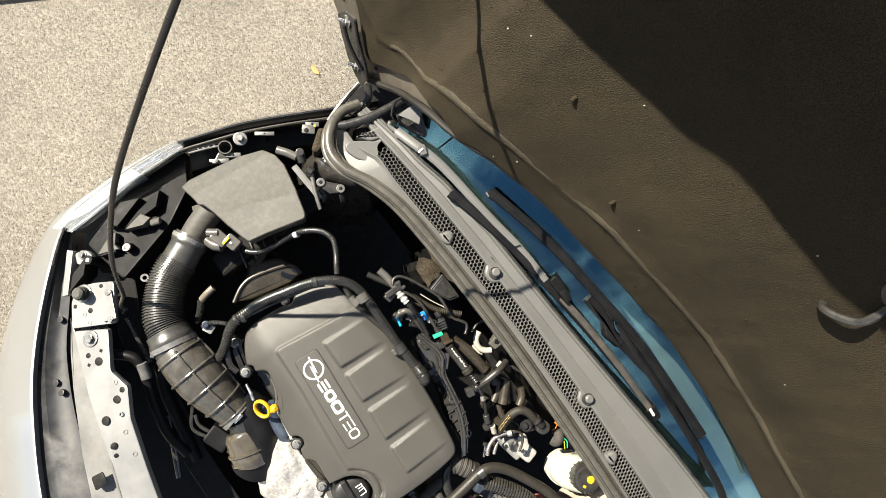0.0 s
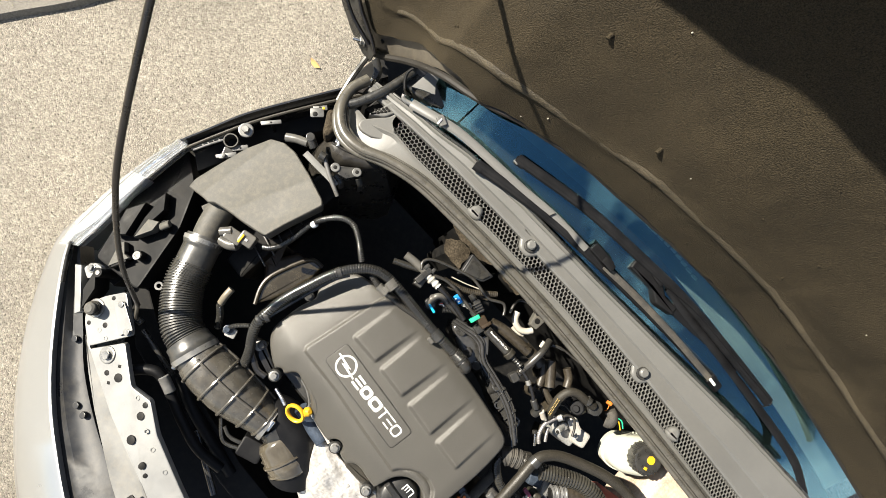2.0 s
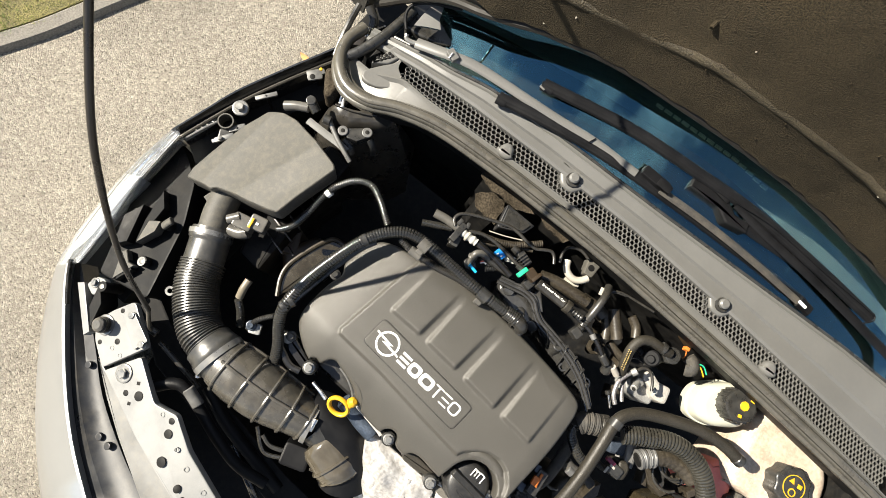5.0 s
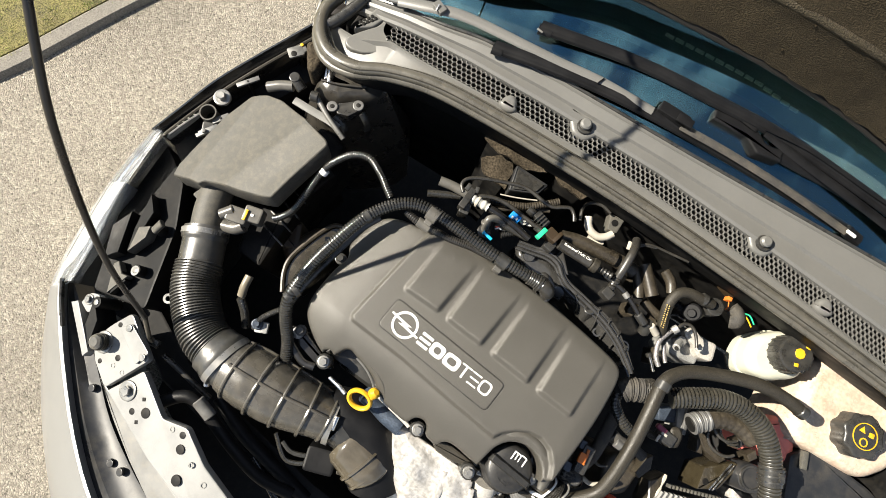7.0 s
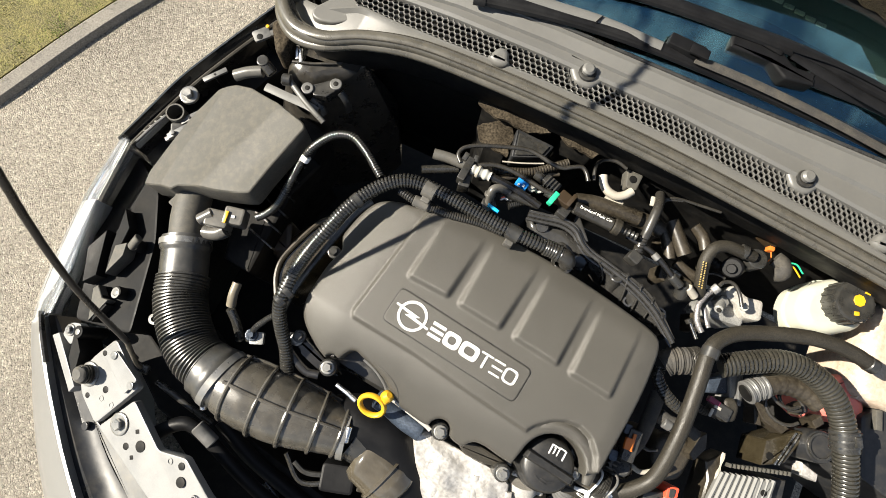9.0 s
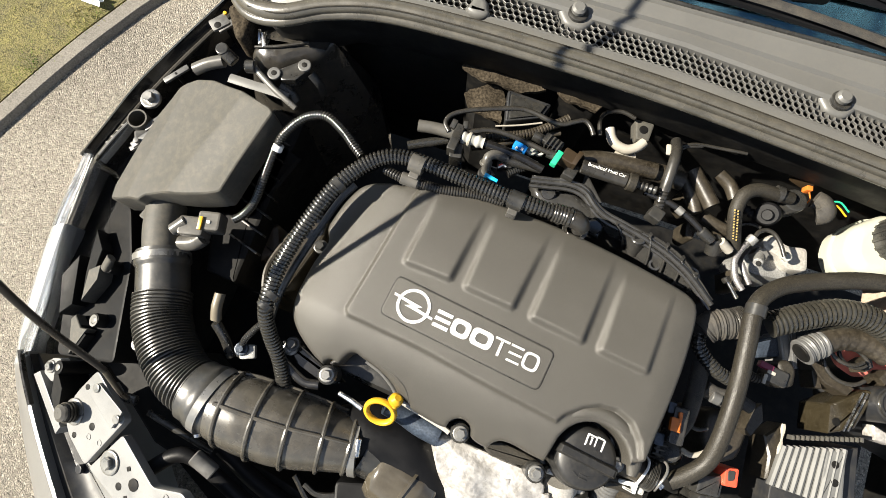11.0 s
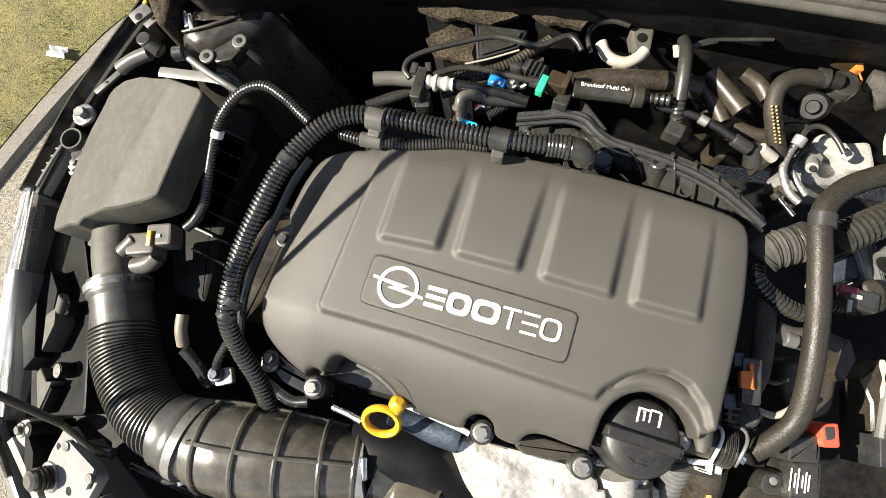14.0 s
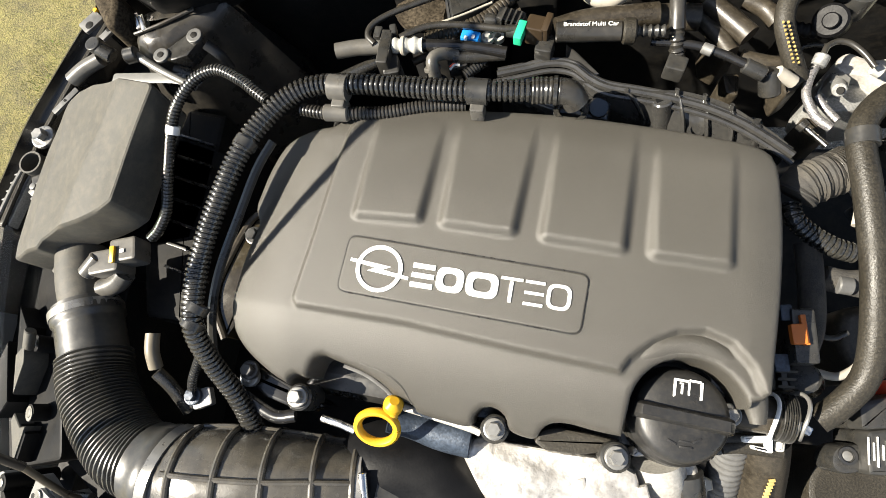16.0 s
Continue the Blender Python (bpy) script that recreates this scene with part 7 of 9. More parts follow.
# ---- inlet manifold ----
man = thing("inlet_manifold", "glossy black ribbed plastic inlet manifold behind the cover", "manifold", (0.25, 0.17, 0.84))
FL = [(0.084, 0.204, 0.890), (0.108, 0.210, 0.890), (0.134, 0.216, 0.890), (0.154, 0.213, 0.890), (0.170, 0.200, 0.890), (0.186, 0.192, 0.890), (0.213, 0.187, 0.890), (0.242, 0.181, 0.890), (0.270, 0.173, 0.890), (0.298, 0.160, 0.890), (0.320, 0.145, 0.890), (0.339, 0.130, 0.890)]
for off, r in ((0.0, 0.0034), (-0.0058, 0.0026), (0.0062, 0.0026)):
    part("flange_bead", sweep([Vector(p) + Vector((0, off, -abs(off) * 0.5)) for p in FL], r, 80, 8), M_MANIF, man)
TOPR = spline([(0.159, 0.198, 0.890), (0.189, 0.189, 0.890), (0.218, 0.187, 0.890), (0.246, 0.188, 0.890), (0.269, 0.183, 0.890), (0.289, 0.175, 0.890), (0.306, 0.163, 0.890), (0.322, 0.151, 0.890), (0.335, 0.139, 0.890)], 48)
BOTR = spline([(0.186, 0.178, 0.868), (0.208, 0.172, 0.868), (0.232, 0.166, 0.868), (0.259, 0.154, 0.868), (0.282, 0.149, 0.868), (0.299, 0.146, 0.868), (0.314, 0.144, 0.868), (0.328, 0.141, 0.868), (0.342, 0.140, 0.868)], 48)


def shell_row(k):
    """One line across the manifold's shell, from the flange down to the cover's edge."""
    a, b = TOPR[k], BOTR[k]
    u = k / 48
    hump = 0.0035 * abs(math.sin(u * math.pi * 5.2 + 0.5))
    return [a + Vector((0, 0.004, -0.012)), a + Vector((0, 0.001, 0.001)), a.lerp(b, 0.10) - Vector((0, 0, 0.002)), a.lerp(b, 0.25) + Vector((0, 0, hump)), a.lerp(b, 0.6) + Vector((0, 0, hump * 1.3)), a.lerp(b, 0.85) + Vector((0, 0, hump * 0.4)), b - Vector((0, 0, 0.004)), b - Vector((0, 0.004, 0.05))]


part("shell", strip([shell_row(k) for k in range(49)]), M_MANIF, man, "curved glossy shell with shallow pockets")
for k in (11, 22, 28, 34, 40):
    part("shell_rib", sweep([p + Vector((0, 0, 0.0025)) for p in shell_row(k)[1:7]], 0.0019, 24, 8, 1.8), M_MANIF, man)
st = part("stud", rod_at((0.239, 0.1691, 0.862), (0.2334, 0.18, 0.89), 0.0090, 18), M_MANIF, man, "round hollow stud")
part("stud_bore", rod_at(Vector((0.2334, 0.18, 0.89)), Vector((0.2334, 0.18, 0.89)) + Vector((0, 0, 0.0006)), 0.0058, 16), M_DARK, st)
part("eyelet", ring((0.2652, 0.1585), 0.0075, 0.0030, 0.868, 0.876, 20), M_MANIF, man)
part("eyelet", ring((0.3108, 0.1601), 0.0105, 0.0026, 0.868, 0.880, 24), M_MANIF, man)
part("shell_left", slab([p[:2] for p in [(0.086, 0.209, 0.872), (0.139, 0.220, 0.872), (0.169, 0.206, 0.872), (0.193, 0.194, 0.872), (0.191, 0.167, 0.872), (0.142, 0.172, 0.872), (0.098, 0.189, 0.872)]], 0.80, 0.872, 0.010, 3), M_MANIF, man)
part("boss", rod_at((0.109, 0.221, 0.845), (0.111, 0.201, 0.878), 0.010, 14), M_MANIF, man)
part("boss", rod_at((0.183, 0.197, 0.845), (0.180, 0.178, 0.878), 0.010, 14), M_MANIF, man)
part("boss", rod_at((0.150, 0.199, 0.845), (0.149, 0.181, 0.878), 0.010, 14), M_MANIF, man)
part("tab", slab([p[:2] for p in [(0.146, 0.242, 0.886), (0.156, 0.234, 0.886), (0.179, 0.209, 0.886), (0.168, 0.203, 0.886), (0.147, 0.219, 0.886)]], 0.86, 0.886, 0.003), M_MANIF, man)
q = thing("felt_pad", "torn dusty felt sound pad on the bulkhead", "felt pad", (0.0, 0.33, 0.8))


def torn(pts, z, seed):
    """A thin felt sheet with ragged edges and a rumpled face, on a dark ledge."""
    rim = [(x + 0.004 * noise.noise(Vector((x * 90, y * 90, seed))), y + 0.004 * noise.noise(Vector((x * 90, y * 90, seed + 7)))) for x, y in dense([p[:2] for p in pts], 0.005)]
    bump = lambda x, y: z + 0.006 * noise.noise(Vector((x * 35, y * 35, seed))) + 0.002 * noise.noise(Vector((x * 160, y * 160, seed)))
    bm = bmesh.new()
    lo = [bm.verts.new((x, y, bump(x, y) - 0.006)) for x, y in rim]
    hi = [bm.verts.new((x, y, bump(x, y))) for x, y in rim]
    for k in range(len(rim)):
        bm.faces.new((lo[k], lo[(k + 1) % len(lo)], hi[(k + 1) % len(hi)], hi[k]))
    quilt(bm, hi, bump, 0.006)
    part("sheet", bm, M_FELT, q)
    part("ledge", slab(inset([p[:2] for p in pts], 0.008), 0.55, z - 0.010, 0.002, 1), M_DARK, q)


torn([(-0.043, 0.308, 0.850), (-0.014, 0.334, 0.850), (0.002, 0.336, 0.850), (0.016, 0.322, 0.850), (0.020, 0.285, 0.850), (-0.003, 0.286, 0.850), (-0.023, 0.287, 0.850)], 0.850, 1)
torn([(-0.055, 0.335, 0.870), (-0.040, 0.352, 0.870), (-0.011, 0.350, 0.870), (0.028, 0.353, 0.870), (0.063, 0.341, 0.870), (0.034, 0.327, 0.870), (0.004, 0.326, 0.870), (-0.030, 0.325, 0.870)], 0.870, 2)
torn([(0.075, 0.347, 0.870), (0.118, 0.353, 0.870), (0.144, 0.346, 0.870), (0.136, 0.334, 0.870), (0.100, 0.336, 0.870)], 0.870, 3)
q = thing("blanking_panel", "square black plastic blanking panel on the bulkhead", "panel", (0.049, 0.316, 0.860))
part("panel", slab(rounded([p[:2] for p in [(0.015, 0.325, 0.868), (0.078, 0.325, 0.868), (0.071, 0.301, 0.868), (0.026, 0.279, 0.868)]], 0.004), 0.83, 0.868, 0.003), M_GRILLEF, q)
part("field", slab(rounded([p[:2] for p in [(0.021, 0.319, 0.871), (0.071, 0.319, 0.871), (0.066, 0.302, 0.871), (0.030, 0.284, 0.871)]], 0.003), 0.867, 0.871, 0.001), M_BLACK, q)

# ---- strut tower and parts round it ----
tower = thing("strut_tower", "dusty black steel strut tower with bolted bracket", "strut tower", (-0.26, 0.28, 0.6))
CROWN = [(-0.333, 0.256), (-0.336, 0.278), (-0.332, 0.298), (-0.307, 0.301), (-0.269, 0.306), (-0.230, 0.310), (-0.250, 0.287), (-0.275, 0.268), (-0.293, 0.252), (-0.316, 0.248)]
bm = bmesh.new()
rings = []
for out, z in ((-0.020, 0.872), (-0.008, 0.870), (0.0, 0.864), (0.006, 0.852), (0.024, 0.790), (0.030, 0.770), (0.034, 0.755), (0.052, 0.690), (0.055, 0.500)):
    rings.append([bm.verts.new((x, y, z + 0.035 * (x + 0.28) * (1 if z > 0.8 else 0) + 0.002 * noise.noise(Vector((x * 60, y * 60, z * 20))))) for x, y in inset(rounded(CROWN, 0.006, 3), -out)])
for p, q in zip(rings, rings[1:]):
    for k in range(len(p)):
        bm.faces.new((p[k], p[(k + 1) % len(p)], q[(k + 1) % len(q)], q[k]))
bm.faces.new(rings[0])
part("dome", bm, M_TOWER, tower, "dusty pressed steel crown with steep sides", angle=30)
part("crown_fold", sweep([(-0.330, 0.262, 0.871), (-0.300, 0.272, 0.874), (-0.262, 0.292, 0.875)], 0.0022, 20, 8), M_TOWER, tower)
for px in [(-0.289, 0.234, 0.874), (-0.255, 0.259, 0.874)]:
    part("plate_tab", disc(px[:2], 0.0092, px[2] - 0.003, px[2], 18), M_ZINC, tower)
    part("plate_hole", disc(px[:2], 0.0038, px[2] - 0.002, px[2] + 0.0008, 14), M_DARK, tower)
part("plate", slab([p[:2] for p in [(-0.288, 0.241, 0.871), (-0.263, 0.265, 0.871), (-0.248, 0.256, 0.871), (-0.259, 0.235, 0.871), (-0.277, 0.229, 0.871)]], 0.85, 0.871, 0.002), M_BLACK, tower, "black bracket plate")
for pts in ([(-0.280, 0.227, 0.860), (-0.264, 0.225, 0.850), (-0.257, 0.220, 0.840)], [(-0.245, 0.254, 0.865), (-0.233, 0.249, 0.850), (-0.230, 0.245, 0.830)]):
    part("bracket_leg", sweep(pts, 0.006, 10, 6, 0.4), M_BLACK, tower)
for px in [(-0.329, 0.277, 0.872), (-0.322, 0.275, 0.872)]:
    part("wire_tab", box(Vector(px), (0.006, 0.022, 0.006), 0.5), M_BRIGHT, tower)
q = thing("gas_line", "bright bare metal pipe beside the strut tower", "pipe", (-0.286, 0.221, 0.870))
part("pipe", sweep([(-0.316, 0.231, 0.878), (-0.282, 0.214, 0.872), (-0.246, 0.201, 0.862)], 0.0043, 12, 12), M_STEEL, q)
part("bracket", sweep([(-0.349, 0.211, 0.862), (-0.316, 0.212, 0.862), (-0.280, 0.214, 0.860), (-0.264, 0.212, 0.860)], 0.0065, 12, 6, 0.3), M_SLAM, q, "pale folded bracket")
part("fitting", rod_at((-0.357, 0.234, 0.885), (-0.342, 0.228, 0.878), 0.0088, 14), M_BLACK, q)
part("fitting", rod_at((-0.325, 0.227, 0.880), (-0.312, 0.231, 0.880), 0.0088, 14), M_BLACK, q)
part("cap", disc((-0.359, 0.235, 0.890)[:2], 0.0085, 0.875, 0.893), M_BLACK, q)
hose("vent_hose", "short open grey rubber vent hose", [(-0.393, 0.203, 0.870), (-0.376, 0.215, 0.875), (-0.357, 0.225, 0.878)], 0.0085, M_GREY)
q = thing("foam_block", "grey foam block beside the bonnet seal", "foam block", (-0.363, 0.284, 0.870))
part("foam", slab(rounded([p[:2] for p in [(-0.381, 0.297, 0.890), (-0.362, 0.314, 0.890), (-0.341, 0.293, 0.890), (-0.337, 0.262, 0.890), (-0.351, 0.256, 0.890)]], 0.008), 0.84, 0.892, 0.008, 3), M_FELT, q)
q = thing("wing_foam", "yellow-spotted zinc tab beside the foam block", "tab", (-0.389, 0.286, 0.870))
part("tab", box(Vector((-0.393, 0.280, 0.868)), (0.026, 0.018, 0.004), 0.9), M_ZINC, q)
part("hole", disc((-0.393, 0.275, 0.870)[:2], 0.005, 0.869, 0.8706, 14), M_DARK, q)
part("spot", disc((-0.391, 0.295, 0.870)[:2], 0.0028, 0.868, 0.8715, 12), M_YELLOW, q, "yellow paint spot")

# ---- brake fluid reservoir and coolant tank ----
res = thing("brake_fluid_reservoir", "milky white brake fluid reservoir with a black screw cap", "reservoir", (0.570, 0.311, 0.820))
RB = [p[:2] for p in [(0.509, 0.276, 0.845), (0.511, 0.311, 0.845), (0.550, 0.347, 0.845), (0.587, 0.352, 0.845), (0.617, 0.325, 0.845), (0.608, 0.286, 0.845), (0.562, 0.255, 0.845), (0.528, 0.252, 0.845)]]
part("tank", slab(rounded(RB, 0.015, 4), 0.78, 0.845, 0.015, 4), M_TANK2, res)
part("seam", slab(rounded(inset(RB, -0.003), 0.016, 4), 0.80, 0.806, 0.002), M_TANK2, res)
rc = Vector((0.566, 0.309, 0.860))
part("cap", disc(rc[:2], 0.0305, 0.84, 0.875, 30), M_BLACK, res, "black screw cap with yellow print")
for k in range(18):
    a = 2 * math.pi * k / 18
    part("cap_rib", box((rc.x + 0.0305 * math.cos(a), rc.y + 0.0305 * math.sin(a), 0.857), (0.003, 0.004, 0.03), a), M_BLACK, res)
for dx, dy, r in ((0.004, 0.004, 0.009), ):
    part("cap_mark", slab([(rc.x + dx + r * math.cos(math.pi / 4 * k + 0.39), rc.y + dy + r * math.sin(math.pi / 4 * k + 0.39)) for k in range(8)], 0.8745, 0.8762, 0.0003, 1), M_YELLOW, res)
part("cap_mark", box((rc.x + 0.006, rc.y - 0.016, 0.8755), (0.007, 0.006, 0.0014), 0.3), M_YELLOW, res)
part("cap_mark", box((rc.x + 0.012, rc.y + 0.020, 0.8755), (0.008, 0.004, 0.0014), 0.0), M_YELLOW, res)
tank = thing("coolant_tank", "milky white coolant expansion tank with pink coolant and black cap", "coolant tank", (0.759, 0.295, 0.780))
TB = [p[:2] for p in [(0.635, 0.269, 0.830), (0.628, 0.340, 0.830), (0.672, 0.382, 0.830), (0.755, 0.389, 0.830), (0.816, 0.316, 0.830), (0.830, 0.249, 0.830), (0.789, 0.203, 0.830), (0.724, 0.200, 0.830), (0.652, 0.199, 0.830), (0.632, 0.224, 0.830)]]
part("tank", slab(rounded(TB, 0.02, 4), 0.70, 0.83, 0.02, 4), M_TANK, tank)
part("coolant_window", slab(rounded([(0.614, 0.208), (0.638, 0.230), (0.683, 0.200), (0.690, 0.170), (0.673, 0.158), (0.640, 0.168)], 0.008), 0.66, 0.800, 0.012, 3), M_COOLANT, tank, "pink coolant showing through")
for k in range(3):
    part("level_rib", box((0.640 + 0.010 * k, 0.222 - 0.010 * k, 0.806), (0.012, 0.003, 0.012), 0.7), M_TANK, tank)
tcp = Vector((0.733, 0.259, 0.850))
part("cap", slab([(tcp.x + 0.036 * (1 + 0.06 * math.cos(8 * a)) * math.cos(a), tcp.y + 0.036 * (1 + 0.06 * math.cos(8 * a)) * math.sin(a)) for a in [2 * math.pi * k / 48 for k in range(48)]], 0.825, 0.862, 0.005, 3), M_BLACK, tank, "black fluted cap with yellow warning signs")
part("cap_print", ring((tcp.x, tcp.y), 0.022, 0.0015, 0.861, 0.8628, 36), M_YELLOW, tank)
bm = bmesh.new()
slab([(tcp.x - 0.014, tcp.y + 0.004), (tcp.x - 0.002, tcp.y + 0.004), (tcp.x - 0.008, tcp.y + 0.014)], 0.861, 0.8628, 0.0002, 1, bm=bm)
box((tcp.x + 0.009, tcp.y + 0.007, 0.8621), (0.009, 0.008, 0.0014), 0.1, bm=bm)
ring((tcp.x + 0.001, tcp.y - 0.010), 0.0075, 0.002, 0.861, 0.8628, 18, bm=bm)
part("cap_print", bm, M_YELLOW, tank)
batt = thing("battery_cover", "matt black plastic battery cover", "battery cover", (0.792, 0.184, 0.750))
part("lid", slab(rounded([p[:2] for p in [(0.672, 0.178, 0.810), (0.708, 0.211, 0.810), (0.821, 0.202, 0.810), (0.928, 0.166, 0.810), (0.841, 0.063, 0.810), (0.700, 0.091, 0.810)]], 0.006), 0.55, 0.81, 0.006), M_GRILLEF, batt)
part("latch", box(Vector((0.693, 0.181, 0.815)), (0.010, 0.030, 0.008), 0.3), M_BOX, batt)
abs_ = thing("master_cylinder", "pale metal brake master cylinder fittings", "brake unit", (0.461, 0.294, 0.800))
part("flange", slab(rounded([p[:2] for p in [(0.401, 0.252, 0.842), (0.413, 0.266, 0.842), (0.434, 0.255, 0.842), (0.461, 0.262, 0.842), (0.468, 0.229, 0.842), (0.439, 0.222, 0.842), (0.426, 0.237, 0.842), (0.406, 0.239, 0.842)]], 0.008), 0.74, 0.842, 0.005), M_ALU, abs_)
part("plate", slab(rounded([p[:2] for p in [(0.387, 0.221, 0.828), (0.401, 0.252, 0.828), (0.423, 0.243, 0.828), (0.448, 0.237, 0.828), (0.450, 0.213, 0.828), (0.426, 0.209, 0.828), (0.403, 0.206, 0.828)]], 0.006), 0.76, 0.828, 0.003), M_CAST, abs_)
nut = part("nut", hexagon((0.403, 0.231, 0.840)[:2], 0.0098, 0.82, 0.846, 0.2), M_STEEL, abs_, "zinc hexagon nut")
part("pipe_end", rod_at((0.402, 0.228, 0.842), (0.396, 0.213, 0.856), 0.0062, 16), M_CAST, nut)
part("bore", rod_at((0.397, 0.213, 0.856), (0.396, 0.212, 0.857), 0.0036, 12), M_DARK, nut)
part("fitting", rod_at((0.372, 0.229, 0.870), (0.376, 0.238, 0.874), 0.0068, 14), M_CAST, abs_)
part("fitting_cuff", rod_at((0.423, 0.234, 0.860), (0.431, 0.231, 0.858), 0.0058, 14), M_CLEARP, abs_)
hose("braided_line", "braided steel brake line", [(0.373, 0.233, 0.868), (0.366, 0.218, 0.868), (0.362, 0.202, 0.868), (0.365, 0.187, 0.868), (0.371, 0.176, 0.868), (0.380, 0.168, 0.868)], 0.004, M_CLOTHW, n=40)
hose("braided_line", "braided steel brake line end", [(0.375, 0.205, 0.858), (0.382, 0.193, 0.858), (0.391, 0.181, 0.858)], 0.0035, M_CLOTHW, n=20)
hose("rubber_line", "thin black line curling over the brake unit", [(0.376, 0.239, 0.874), (0.380, 0.247, 0.874), (0.389, 0.252, 0.874), (0.399, 0.250, 0.874), (0.409, 0.240, 0.874), (0.417, 0.226, 0.874)], 0.0027, M_HOSE, n=30)
hose("rubber_line", "thin black line beside the brake unit", [(0.363, 0.220, 0.856), (0.358, 0.233, 0.856), (0.358, 0.247, 0.856), (0.365, 0.257, 0.856), (0.377, 0.261, 0.856), (0.388, 0.260, 0.856)], 0.0023, M_HOSE, n=30)
q = thing("heater_fitting", "black round heater fitting with ribbed pipe", "fitting", (0.396, 0.291, 0.850))
part("boss", rod_at((0.396, 0.286, 0.855), (0.381, 0.270, 0.880), 0.0150, 20), M_WIPER_SHADE, q)
part("hub", rod_at((0.382, 0.270, 0.879), (0.379, 0.267, 0.884), 0.0072, 16), M_WIPER_SHADE, q)
part("pipe", sweep([(0.355, 0.276, 0.862), (0.370, 0.272, 0.862), (0.385, 0.270, 0.862)], lambda u: 0.0062 + 0.0008 * math.sin(u * 30), 30, 14), M_WIPER_SHADE, q)
q = thing("earth_rod", "small bright steel rod with a black end", "rod", (0.384, 0.180, 0.830))
part("rod", sweep([(0.366, 0.179, 0.850), (0.384, 0.160, 0.850)], 0.0027, 8, 10), M_BRIGHT, q)
part("end", rod_at((0.363, 0.182, 0.850), (0.368, 0.177, 0.850), 0.0058, 12), M_BLACK, q)
q = thing("bay_bracket", "dusty brown bracket deep behind the engine", "bracket", (0.298, 0.314, 0.800), group="deep brackets")
part("plate", slab(rounded([p[:2] for p in [(0.291, 0.296, 0.825), (0.313, 0.303, 0.825), (0.323, 0.276, 0.825), (0.306, 0.263, 0.825), (0.293, 0.272, 0.825)]], 0.004), 0.78, 0.825, 0.003), M_HOSE2, q)
q = thing("bay_bracket", "dusty brown bracket deep behind the engine", "bracket", (0.313, 0.266, 0.800), group="deep brackets")
part("plate", slab(rounded([p[:2] for p in [(0.305, 0.250, 0.825), (0.322, 0.250, 0.825), (0.320, 0.224, 0.825), (0.308, 0.227, 0.825)]], 0.004), 0.78, 0.825, 0.003), M_HOSE2, q)
q = thing("bay_bracket", "dusty brown bracket deep behind the engine", "bracket", (0.370, 0.314, 0.800), group="deep brackets")
part("plate", slab(rounded([p[:2] for p in [(0.360, 0.296, 0.825), (0.371, 0.283, 0.825), (0.379, 0.238, 0.825), (0.363, 0.225, 0.825), (0.355, 0.257, 0.825)]], 0.004), 0.78, 0.825, 0.003), M_HOSE2, q)
q = thing("bay_bracket", "dusty brown bracket deep behind the engine", "bracket", (0.389, 0.218, 0.800), group="deep brackets")
part("plate", slab(rounded([p[:2] for p in [(0.377, 0.204, 0.825), (0.397, 0.198, 0.825), (0.399, 0.180, 0.825), (0.386, 0.177, 0.825)]], 0.004), 0.78, 0.825, 0.003), M_HOSE2, q)
q = thing("orange_connector", "orange connector with wires near the bulkhead", "connector", (0.439, 0.337, 0.850))
part("body", box(Vector((0.432, 0.331, 0.860)), (0.008, 0.007, 0.012), 0.1), M_ORANGE, q)
part("housing", box(Vector((0.430, 0.352, 0.855)), (0.026, 0.020, 0.03), -0.3), M_BROWN, q)
part("wire", sweep([(0.434, 0.327, 0.862), (0.438, 0.319, 0.860), (0.438, 0.314, 0.855)], 0.0010, 8, 6), M_ORANGE, q)
q = thing("wire_bundle", "taped bundle of coloured wires by the reservoir", "wires", (0.455, 0.315, 0.860))
part("tape", sweep([(0.444, 0.321, 0.860), (0.457, 0.316, 0.862), (0.461, 0.305, 0.860), (0.453, 0.301, 0.855)], 0.012, 16, 10), M_TAPE, q)
part("wire", sweep([(0.453, 0.316, 0.868), (0.470, 0.323, 0.870), (0.485, 0.315, 0.868)], 0.0013, 12, 6), M_GREEN, q)
part("wire", sweep([(0.456, 0.314, 0.866), (0.468, 0.318, 0.868), (0.484, 0.309, 0.866)], 0.0013, 12, 6), M_YELLOW, q)

# ---- hoses and plugs at the drive end of the engine ----
hose("coolant_hose", "long dusty black rubber coolant hose", [(0.597, 0.224, 0.900), (0.563, 0.226, 0.905), (0.524, 0.223, 0.908), (0.481, 0.211, 0.910), (0.419, 0.184, 0.912), (0.391, 0.163, 0.913), (0.379, 0.138, 0.913), (0.382, 0.094, 0.910), (0.388, 0.038, 0.900), (0.391, -0.016, 0.885), (0.389, -0.047, 0.872), (0.375, -0.069, 0.862), (0.360, -0.083, 0.855)], 0.0105, M_RUBBER, n=70, seg=14)
part("open_end", rod_at((0.587, 0.224, 0.902), (0.602, 0.224, 0.899), 0.0112, 16), M_BLACK, bpy.data.objects["coolant_hose"], "dark open end of the hose")
part("tie", sweep([(0.380, 0.142, 0.914), (0.380, 0.129, 0.913)], 0.0120, 4, 14), M_BLACK, bpy.data.objects["coolant_hose"])
q = thing("corrugated_hose", "thick black corrugated hose looping over the plugs", "hose", (0.503, 0.180, 0.890))
